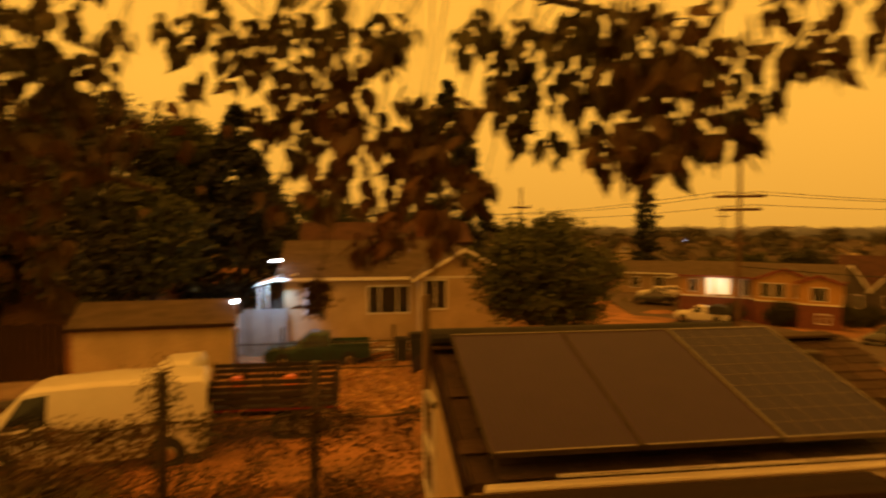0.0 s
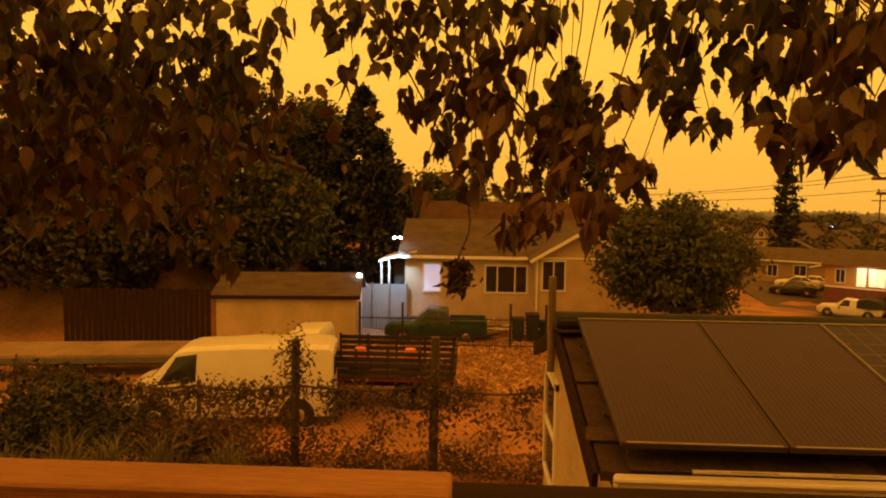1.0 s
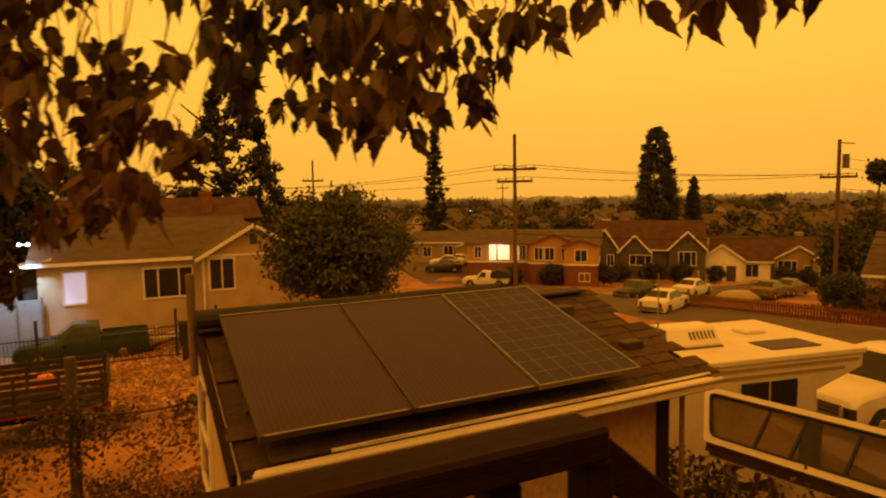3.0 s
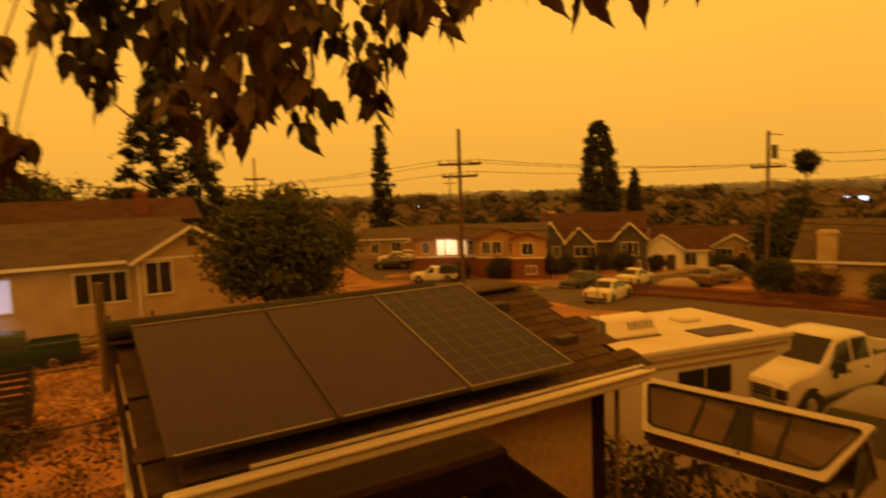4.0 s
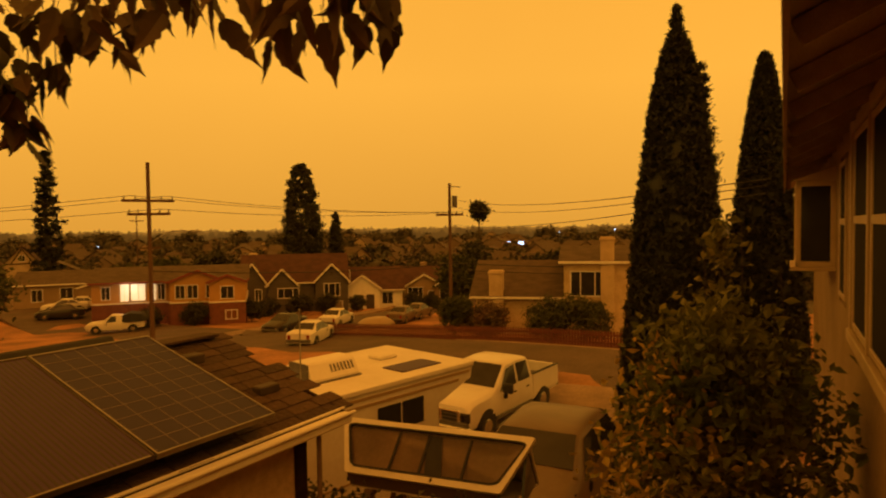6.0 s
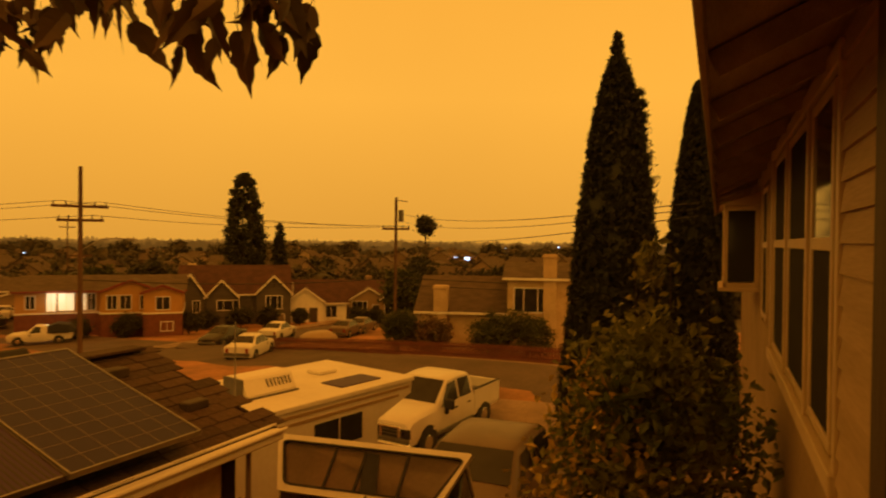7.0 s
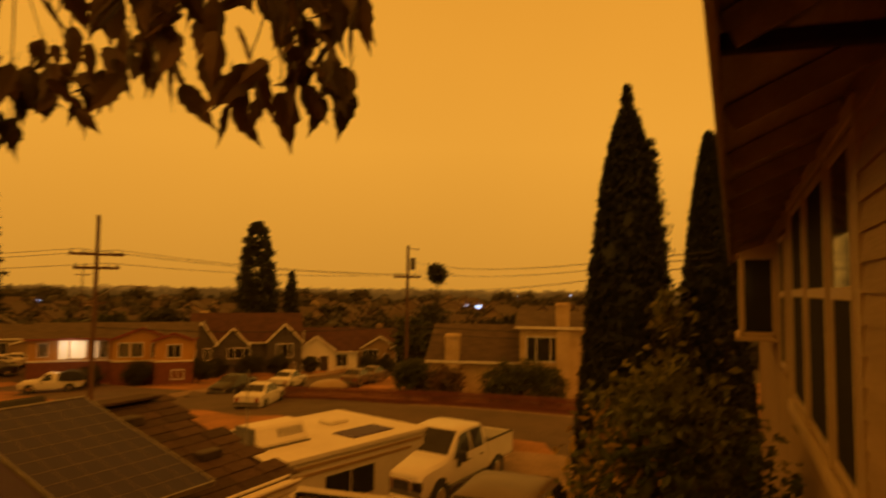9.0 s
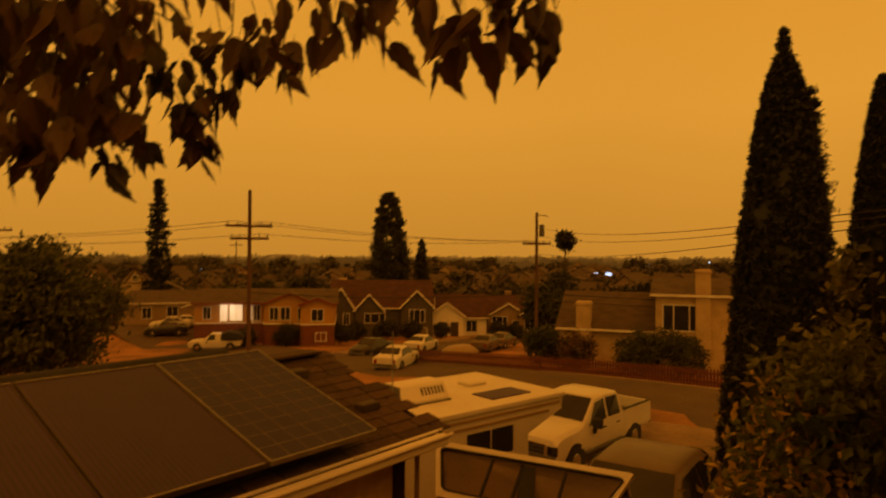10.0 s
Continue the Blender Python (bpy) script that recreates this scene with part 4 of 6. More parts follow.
for s in (-1, 1):
    part("bed_side", slab((-2.95, s * 0.95 - 0.05, 0.7), (-1.03, s * 0.95 + 0.05, 1.38), 0.02), M_CARWHITE, ft)
part("tailgate", slab((-2.97, -0.9, 0.7), (-2.9, 0.9, 1.38), 0.02), M_CARWHITE, ft)
part("bed_liner", slab((-2.88, -0.89, 1.02), (-1.05, 0.89, 1.035)), M_BUMP, ft)
part("grille", slab((2.79, -0.64, 0.62), (2.845, 0.64, 1.08), 0.03), M_CHROME, ft, "chrome grille surround")
part("grille_mesh", slab((2.83, -0.57, 0.68), (2.852, 0.57, 1.02), 0.01), M_BLACK, ft)
for i in range(3):
    part("grille_bar", slab((2.848, -0.57, 0.74 + i * 0.1), (2.862, 0.57, 0.765 + i * 0.1)), M_BUMP, ft)
part("grille_bar", slab((2.85, -0.03, 0.68), (2.864, 0.03, 1.02)), M_CHROME, ft)
part("front_bumper", slab((2.74, -1.0, 0.36), (2.95, 1.0, 0.62), 0.05), M_CHROME, ft, "chrome front bumper")
part("air_dam", slab((2.7, -0.9, 0.22), (2.86, 0.9, 0.38), 0.02), M_BLACK, ft)
for s in (-1, 1):
    for x_ in (-0.72, 0.12):
        part("door_handle", slab((x_, s * 1.0 - 0.02, 1.08), (x_ + 0.16, s * 1.0 + 0.02, 1.12), 0.006), M_BLACK, ft)
    part("side_sill", slab((-0.95, s * 0.99 - 0.03, 0.48), (1.35, s * 0.99 + 0.03, 0.6), 0.02), M_BUMP, ft)
    part("bed_rail", slab((-2.95, s * 0.95 - 0.06, 1.38), (-1.03, s * 0.95 + 0.06, 1.405), 0.008), M_BLACK, ft)
for k in range(7):
    part("bed_rib", slab((-2.85, -0.78 + k * 0.25, 1.035), (-1.08, -0.7 + k * 0.25, 1.055)), M_STEEL, ft)
for s in (-1, 1):
    part("tow_mirror", slab((0.92, s * 1.2 - 0.16, 1.24), (1.08, s * 1.2 + 0.16, 1.54), 0.04), M_BLACK, ft, "large black tow mirror")
    part("headlight_surround", slab((2.74, s * 0.8 - 0.16, 0.74), (2.835, s * 0.8 + 0.16, 1.02), 0.02), M_GLASS, ft)
part("door_line", slab((-0.04, -1.005, 0.55), (-0.02, -0.99, 1.24)), M_BUMP, ft)

# the camper in front of it
cz = ground(8.6, 7.6)
RV = pose(10.95, 5.75, cz, 0, 0, 168.5)
M_RV = mat("rv_white_panel", (0.62, 0.59, 0.53), (0.55, 0.52, 0.46), 0.8, 0.5, 0.05, fine=0.15)
M_RVTOP = mat("rv_roof_coating", (0.76, 0.73, 0.66), (0.66, 0.63, 0.56), 0.9, 0.6, 0.05, fine=0.2)
M_TANSTRIPE = mat("tan_stripe", (0.34, 0.25, 0.15), (0.3, 0.22, 0.13), 2.0, 0.5)
rv = thing("camper", "white camper with tan stripes, roof air conditioner and cab-over front", "camper", RV)
TOP = 3.15 - cz
LEN = 5.9
part("body", prism(bmesh.new(), [(0.0, -2.45, TOP), (0.05, -2.45, TOP - 0.28), (0.95, -2.45, TOP - 0.6), (0.95, -2.45, 0.35), (LEN, -2.45, 0.35), (LEN, -2.45, TOP)], (0, 2.45, 0)), M_RV, rv)
part("roof", slab((-0.03, -2.48, TOP), (LEN + 0.03, 0.03, TOP + 0.03), 0.012), M_RVTOP, rv, "chalky white camper roof")
part("stripe", slab((0.1, 0.0, TOP - 0.17), (LEN, 0.012, TOP - 0.12)), M_TANSTRIPE, rv)
part("stripe", slab((0.4, 0.0, TOP - 0.29), (LEN, 0.012, TOP - 0.24)), M_TANSTRIPE, rv)
part("edge_rail", slab((-0.02, 0.0, TOP - 0.05), (LEN, 0.03, TOP + 0.005), 0.004), M_VINYL, rv)
part("side_panel_line", slab((1.3, 0.0, TOP - 1.45), (LEN, 0.01, TOP - 1.42)), M_TANSTRIPE, rv)
for a, b in ((1.35, 1.86), (1.9, 2.42)):
    part("window", slab((a, 0.0, TOP - 0.82), (b, 0.025, TOP - 0.36), 0.008), M_GLASS, rv)
ac = part("air_conditioner", prism(bmesh.new(), [(2.15, -1.44, TOP + 0.02), (2.15, -0.8, TOP + 0.02), (2.15, -0.8, TOP + 0.1), (2.15, -0.94, TOP + 0.33), (2.15, -1.0, TOP + 0.36), (2.15, -1.36, TOP + 0.36), (2.15, -1.44, TOP + 0.3)], (0.98, 0, 0)), M_RVTOP, rv, "white rooftop air conditioner")
part("grille", slab((3.13, -1.44, TOP + 0.03), (3.16, -0.9, TOP + 0.35), 0.006), M_BUMP, ac)
part("base_tray", slab((2.1, -1.47, TOP + 0.02), (3.16, -0.77, TOP + 0.06), 0.01), M_BUMP, ac)
for i in range(7):
    part("vent_slot", prism(bmesh.new(), [(2.22 + i * 0.075, -0.842, TOP + 0.17), (2.255 + i * 0.075, -0.842, TOP + 0.17), (2.255 + i * 0.075, -0.916, TOP + 0.292), (2.22 + i * 0.075, -0.916, TOP + 0.292)], (0, 0.006, 0.004)), M_BUMP, ac)
part("solar_sheet", slab((0.55, -0.85, TOP + 0.03), (1.55, -0.3, TOP + 0.05), 0.006), M_FILM, rv, "flat dark solar sheet")
part("roof_vent", slab((0.7, -1.75, TOP + 0.03), (1.15, -1.35, TOP + 0.1), 0.02), M_RVTOP, rv)
part("antenna", bar(bmesh.new(), (3.22, -1.0, TOP), (3.22, -1.0, TOP + 1.3), 0.012), M_STEEL, rv)
for x in (2.2, 4.6):
    for y in (-0.02, -2.2):
        part("wheel", bar(bmesh.new(), (x, y - 0.22, 0.36), (x, y + 0.0, 0.36), 0.36, n=18), M_BLACK, rv)

# grey hatchback nosed in beside the camper shell
HATCH = [(-2.1, 0.4, 0.88, 0.93, 0.82, 0.74), (-1.95, 0.3, 0.92, 1.08, 0.88, 0.72), (-1.35, 0.25, 0.92, 1.36, 0.9, 0.68), (-0.9, 0.25, 0.92, 1.43, 0.9, 0.67), (0.3, 0.25, 0.92, 1.43, 0.9, 0.65), (1.1, 0.25, 0.95, 1.08, 0.89, 0.76), (2.0, 0.28, 0.82, 0.92, 0.85, 0.72), (2.2, 0.35, 0.65, 0.72, 0.78, 0.65)]
vehicle("car", "dusty grey hatchback car parked on the driveway", "car", on(9.95, 3.85, 186, 0.08), HATCH, M_CARGREY, (-1.35, 1.4), 0.33, ((-0.4, 0.95, -0.4, 0.3), (-1.65, -0.48, -1.4, -0.48)), ((0.33, 1.05), (-1.93, -1.37)))

# camper shell standing on trestles
M_PALEPANE = mat("pale_tinted_pane", (0.30, 0.21, 0.15), (0.20, 0.145, 0.10), 1.5, 0.35, fine=0.2)
shell = thing("camper_shell", "pale truck camper shell with sliding side windows, on trestles", "camper shell", pose(7.03, 4.12, 0, 0, 0, 100.5))
SL = 1.2
part("top", prism(bmesh.new(), [(-SL, 0.0, 3.17), (SL, 0.0, 3.17), (SL, -0.5, 2.5), (-SL, -0.5, 2.5)], (0, -0.03, 0.02)), M_RV, shell, "scuffed white shell roof")
# the side leans outwards towards its foot


def on_side(u, v, lift=0.0):
    return Vector((u, 0.03 + 0.33 * v + 0.46 * lift, 3.2 - 0.46 * v + 0.33 * lift))


def rounded(corners, radius, n=5):
    """The corners of a plane outline cut round."""
    out = []
    for i, c in enumerate(corners):
        a, b, c = Vector(corners[i - 1]), Vector(corners[(i + 1) % len(corners)]), Vector(c)
        p, q = c + (a - c).normalized() * radius, c + (b - c).normalized() * radius
        for k in range(n + 1):
            t_ = k / n
            out.append(p * (1 - t_) ** 2 + c * 2 * t_ * (1 - t_) + q * t_ ** 2)
    return out


def rim_ring(outer, inner, low, high):
    bm_ = bmesh.new()
    rows = [[bm_.verts.new(on_side(p.x, p.y, l)) for p in line] for line, l in ((outer, low), (outer, high), (inner, high), (inner, low))]
    m_ = len(outer)
    for a, b in zip(rows, rows[1:] + rows[:1]):
        for k in range(m_):
            bm_.faces.new((a[k], a[(k + 1) % m_], b[(k + 1) % m_], b[k]))
    return bm_


OUT = rounded([(-1.28, -0.12), (1.3, -0.12), (1.08, 1.1), (-0.95, 1.1)], 0.05)
MIDL = rounded([(-1.21, 0.0), (1.21, 0.0), (1.03, 0.96), (-0.9, 0.96)], 0.12)
INN = rounded([(-1.18, 0.035), (1.18, 0.035), (1.01, 0.92), (-0.875, 0.92)], 0.1)
part("side_frame", rim_ring(OUT, MIDL, -0.1, 0.05), M_RVTOP, shell, "white moulded window frame")
part("gasket", rim_ring(MIDL, INN, -0.05, 0.07), M_BLACK, shell, "black rubber window gasket")
pane_ = bmesh.new()
pane_.faces.new([pane_.verts.new(on_side(p.x, p.y, -0.02)) for p in MIDL])
bmesh.ops.solidify(pane_, geom=list(pane_.faces), thickness=0.008)
part("side_pane", pane_, M_PALEPANE, shell, "pale grey-brown sliding panes")
for x in (-0.45, 0.1, 0.5):
    part("mullion", beam(bmesh.new(), (x - 0.05, 0.05, 3.16), (x, 0.36, 2.77), 0.03, 0.025), M_BLACK, shell)
part("open_gap", prism(bmesh.new(), [(-0.12, 0.055, 3.15), (0.08, 0.055, 3.15), (0.02, 0.345, 2.79), (-0.2, 0.345, 2.79)], (0, 0.004, 0.004)), M_BLACK, shell)
# white skirt coloured grey, its shade and grime put into the paint
part("lower_side", prism(bmesh.new(), [(-SL + 0.3, 0.36, 2.72), (SL - 0.1, 0.36, 2.72), (SL - 0.14, 0.3, 2.5), (-SL + 0.36, 0.3, 2.5)], (0, -0.03, 0)), M_CARGREY, shell, "grimy lower skirt, grey for the shade it is in")
part("underside", prism(bmesh.new(), [(-SL + 0.3, 0.3, 2.5), (SL - 0.14, 0.3, 2.5), (SL, -0.5, 2.5), (-SL, -0.5, 2.5)], (0, 0, -0.02)), M_RV, shell)
for x in (-SL + 0.02, SL - 0.08):
    part("end", prism(bmesh.new(), [(x, 0.0, 3.16), (x, -0.48, 2.52), (x, 0.25, 2.52)], (0.03, 0, 0)), M_GLASS, shell)
gz2 = ground(7, 4)
for x in (-0.8, 0.8):
    tr2 = thing("trestle", "rough timber trestle under the camper shell", "trestle", pose(7.03, 4.12, 0, 0, 0, 100.5))
    part("top_bar", slab((x - 0.05, -0.7, 2.38), (x + 0.05, 0.35, 2.48), 0.005), M_OLDWOOD, tr2)
    for y in (-0.6, 0.25):
        part("leg", beam(bmesh.new(), (x - 0.25, y, gz2 - 0.1), (x, y, 2.42), 0.06, 0.06), M_OLDWOOD, tr2)
        part("leg", beam(bmesh.new(), (x + 0.25, y, gz2 - 0.1), (x, y, 2.42), 0.06, 0.06), M_OLDWOOD, tr2)

# cars parked along the streets
sedan(30.6, 28.6, 22, M_CARWHITE, "white sedan parked at the street corner")
sedan(42.6, 36.9, 18, M_CARWHITE, "white sedan parked on the side street")
sedan(36.4, 37.0, 194, M_CARDARK, "black sedan parked at the kerb")
sedan(47.5, 33.2, 15, M_CARGREY, "dusty grey sedan parked behind the red fence")
sedan(52.0, 34.5, 12, M_CARGREY, "dusty grey sedan parked on the side street")
sedan(34.4, 67.2, 150, M_CARDARK, "black car parked on a driveway across the street")
sedan(36.4, 70.2, 150, M_CARWHITE, "white sedan on a driveway across the street")
sedan(38.4, 70.9, 150, M_CARWHITE, "white sedan parked beside a bungalow")
hauler = vehicle("pickup_truck", "white pickup with a dark covered load parked by the pole", "truck", on(32.6, 54.2, 140, 0.08), PICK, M_CARWHITE, (-1.45, 1.5), 0.34, ((-0.1, 0.7, -0.1, 0.3),), ((0.32, 0.97),))
part("covered_load", loft(bmesh.new(), [[(x_, -h_, 0.95), (x_, -h_ * 0.9, 1.0 + q_), (x_, 0, 1.1 + q_), (x_, h_ * 0.9, 1.0 + q_), (x_, h_, 0.95)] for x_, h_, q_ in ((-2.6, 0.6, 0.2), (-2.2, 0.95, 0.6), (-1.3, 1.0, 0.75), (-0.6, 0.85, 0.5))]), M_BLACK, hauler, "dark tarpaulin over a bulky load")
bp = thing("tarpaulin_heap", "tan tarpaulin draped over a heap beside the street", "tarpaulin", on(43.6, 33.3))
part("sheet", loft(bmesh.new(), [[(r_ * math.cos(k_ * 0.5236) * (1 + 0.12 * math.sin(k_ * 2.1)), r_ * 0.7 * math.sin(k_ * 0.5236), z_) for k_ in range(12)] for r_, z_ in ((2.2, -0.2), (1.9, 0.35), (1.3, 0.65), (0.8, 0.72))]), M_TANSTRIPE, bp, smooth=True)


# ---- plants ----
def cards(points, size, rng, tall=1.0, flat=0.0):
    """One small pointed blade at each point, turned at random: vertices and faces."""
    n = len(points)
    a = rng.normal(size=(n, 3))
    a[:, 2] = a[:, 2] * (1 - flat) - 0.25 * tall
    a /= np.linalg.norm(a, axis=1, keepdims=True)
    b = np.cross(a, rng.normal(size=(n, 3)))
    b /= np.linalg.norm(b, axis=1, keepdims=True)
    s = size * rng.uniform(0.6, 1.4, (n, 1))
    c = np.cross(a, b) * s * 0.12
    v = np.stack([points - a * s * 0.5 * tall, points + b * s * 0.28 + c, points + a * s * 0.5 * tall, points - b * s * 0.28 + c], 1).reshape(-1, 3)
    f = np.arange(4 * n).reshape(-1, 4)
    return v.round(4).tolist(), [], f.tolist()


def crown_points(rng, clumps, per, spread, shape):
    """Leaf places: clumps inside a crown; shape(rng) gives a clump's place."""
    out = []
    for _ in range(clumps):
        c, k = shape(rng)
        out.append(c + rng.normal(size=(per, 3)) * spread * k * (1, 1, 0.75))
    return np.concatenate(out)


def blob(w, h, base):
    """An uneven round crown, w wide and h high from base up, denser at its skin."""
    lobes = [(random.uniform(-0.2, 0.2) * w, random.uniform(-0.2, 0.2) * w, base + h * random.uniform(0.35, 0.65), random.uniform(0.24, 0.34)) for _ in range(6)]

    def shape(rng):
        x, y, z, k = lobes[rng.integers(len(lobes))]
        d = rng.normal(size=3)
        d /= np.linalg.norm(d)
        r = rng.uniform(0.55, 1.0) ** 0.5
        return np.array([x + d[0] * r * k * w, y + d[1] * r * k * w, max(base, z + d[2] * r * k * h)]), 1.0
    return shape


def spire(w, h, base, power=0.8, skirt=0.15, inner=0.7):
    def shape(rng):
        f = rng.uniform(0, 1) ** 1.15
        r = w / 2 * min(1.0, (1 - f) ** power + 0.03) * min(1.0, 0.75 + f / skirt * 0.25)
        a = rng.uniform(0, 2 * math.pi)
        q = r * rng.uniform(inner, 1.0)
        return np.array([q * math.cos(a), q * math.sin(a), base + h * f]), 0.35 + 0.65 * (1 - f)
    return shape


def tree(name, label, m, trunk_h, trunk_r, leaves, leaf, material, limbs=5, reach=1.5, seed=1, tall=1.0, category="tree", group="", core=None):
    rng = np.random.default_rng(seed)
    tr = thing(name, label, category, m, group)
    bm = bmesh.new()
    lean = rng.normal(size=2) * 0.05 * trunk_h
    bar(bm, (0, 0, -0.4), (lean[0] * 0.5, lean[1] * 0.5, trunk_h * 0.5), trunk_r, trunk_r * 0.8, 10)
    bar(bm, (lean[0] * 0.5, lean[1] * 0.5, trunk_h * 0.5), (lean[0], lean[1], trunk_h), trunk_r * 0.8, trunk_r * 0.45, 10)
    for i in range(limbs):
        a = 2 * math.pi * i / limbs + rng.uniform(0, 0.6)
        z = trunk_h * rng.uniform(0.45, 0.95)
        k = z / trunk_h
        lb_ = bmesh.new()
        bar(lb_, (lean[0] * k, lean[1] * k, z), (lean[0] * k + reach * math.cos(a), lean[1] * k + reach * math.sin(a), z + reach * rng.uniform(0.3, 0.9)), trunk_r * 0.4, trunk_r * 0.12, 7)
        part("limb", lb_, M_BARK, tr)
    part("trunk", bm, M_BARK, tr)
    if core:
        bm = bmesh.new()
        rows = []
        for i in range(25):
            f = i / 24
            r = core[0] / 2 * core[3] * (min(1.0, (1 - f) ** core[2] + 0.01)) * min(1.0, 0.75 + f * 2.5)
            rows.append([(r * (1 + 0.06 * noise.noise((k * 0.9, f * 9, seed))) * math.cos(k * math.pi / 9), r * (1 + 0.06 * noise.noise((k * 0.9, f * 9, seed))) * math.sin(k * math.pi / 9), 0.2 + core[1] * f) for k in range(18)])
        part("inner_crown", loft(bm, rows), material, tr)
    part("crown", cards(leaves(rng), leaf, rng, tall), material, tr)
    return tr


# the leafy street tree behind the garage
tree("street_tree", "round full green tree behind the garage", on(8.1, 25.0), 4.2, 0.22, lambda r: crown_points(r, 300, 70, 0.34, blob(7.3, 6.8, 0.2)), 0.23, M_GREEN, 6, 2.2, 3)
# two columnar cypresses by the drive
tree("cypress", "tall dark columnar Italian cypress with a forked tip", on(16.3, 3.0), 7.5, 0.2, lambda r: np.concatenate([crown_points(r, 4200, 26, 0.06, spire(2.8, 10.3, 0.3, 0.52, 0.1, 0.9)), crown_points(r, 40, 50, 0.10, spire(0.36, 1.6, 9.6)), crown_points(r, 60, 50, 0.12, spire(0.7, 3.0, 6.9, 0.5)) + (0.35, -0.45, 0)]), 0.06, M_DARKGREEN, 5, 0.5, 4, 2.6, group="cypresses", core=(2.84, 10.2, 0.52, 0.92))
tree("cypress", "tall dark columnar Italian cypress beside the house", on(19.65, 1.35), 7.5, 0.2, lambda r: crown_points(r, 3800, 26, 0.06, spire(2.5, 10.6, 0.3, 0.64, 0.1, 0.9)), 0.06, M_DARKGREEN, 5, 0.5, 9, 2.6, group="cypresses", core=(2.53, 10.5, 0.64, 0.92))
# citrus bush by the house wall
def citrus(r):
    a = crown_points(r, 300, 22, 0.12, blob(1.45, 2.7, 1.25))
    b = crown_points(r, 26, 14, 0.10, spire(0.5, 1.9, 2.3)) + (0.12, 0.05, 0)
    c = crown_points(r, 30, 14, 0.12, blob(1.0, 2.0, 1.4)) + (0.5, -0.42, 0.1)
    return np.concatenate([a, b, c])


bush = tree("citrus_bush", "leafy citrus bush with yellow-green and yellow-lit leaves by the house wall", on(5.32, 0.58), 2.4, 0.06, citrus, 0.086, M_LEMON, 7, 0.7, 6, 1.0, "bush")
# tall single shoots, and leaves coloured yellow for the brighter-lit side
rng = np.random.default_rng(12)
for x, y, z, h, lean in ((0.05, 0.1, 3.3, 0.75, 0.05), (0.1, -0.12, 3.35, 0.85, 0.02), (-0.15, 0.3, 3.2, 0.55, -0.06), (0.15, -0.42, 3.2, 0.7, 0.08), (-0.1, 0.48, 3.0, 0.45, -0.08), (0.3, 0.0, 3.2, 0.6, 0.05), (0.0, -0.3, 3.1, 0.5, -0.02)):
    shoot = part("shoot", bar(bmesh.new(), (x, y, z - 0.4), (x + lean, y + lean, z + h), 0.006, 0.002, 6), M_BARK, bush)
    n = int(h / 0.06)
    t_ = np.linspace(0, 1, n)[:, None]
    side = np.where(np.arange(n)[:, None] % 2, 1.0, -1.0)
    at_ = np.concatenate([x + lean * t_ + rng.normal(size=(n, 1)) * 0.02, y + lean * t_ + side * 0.045, z + h * t_], 1)
    part("leaves", cards(at_, 0.09, rng, 1.0, 0.3), M_LEMON, shoot)
yl = crown_points(rng, 150, 5, 0.1, blob(1.3, 2.1, 1.4)) + (-0.38, 0.26, -0.1)
part("yellow_lit_leaves", cards(yl, 0.085, rng), M_YELLOW, bush, "leaves coloured yellow for the light on them")
# the dark wooded slope behind the yard
for i, (x, y, h, w) in enumerate(((-25, 30, 12, 9), (-21, 36, 11, 8), (-16, 40, 10, 8), (-11.5, 44, 11.5, 8), (-8.5, 52, 10.5, 8), (-18, 30, 7, 6), (-26, 42, 13, 9), (-13, 52, 13, 8), (-13.5, 33, 7.5, 7), (-10.5, 34.5, 8.5, 6), (-17, 34, 8.5, 7), (-20, 31, 8, 7), (-3.5, 57, 13, 9), (2.5, 62, 13, 10), (-27, 31, 9, 8))):
    tree("oak", "dark dense evergreen oak on the wooded slope", on(x, y), h * 0.6, 0.3, lambda r: crown_points(r, 190, 60, 0.5, blob(w, h * 0.85, h * 0.12)), 0.38, M_GREENDARK if i % 3 else M_GREEN, 6, 2.5, 20 + i, group="trees on the slope")
tree("cedar", "large dark drooping cedar behind the neighbour's house", on(8.4, 55.0), 15, 0.4, lambda r: crown_points(r, 360, 60, 0.42, spire(13, 20, 1.5, 0.9)) , 0.4, M_DARKGREEN, 9, 3.0, 41)
tree("cedar", "dark cedar behind the low outbuilding", on(-7.0, 40.0), 9, 0.3, lambda r: crown_points(r, 260, 60, 0.42, spire(8, 12.5, 0.8, 0.8)), 0.4, M_DARKGREEN, 8, 2.5, 42)
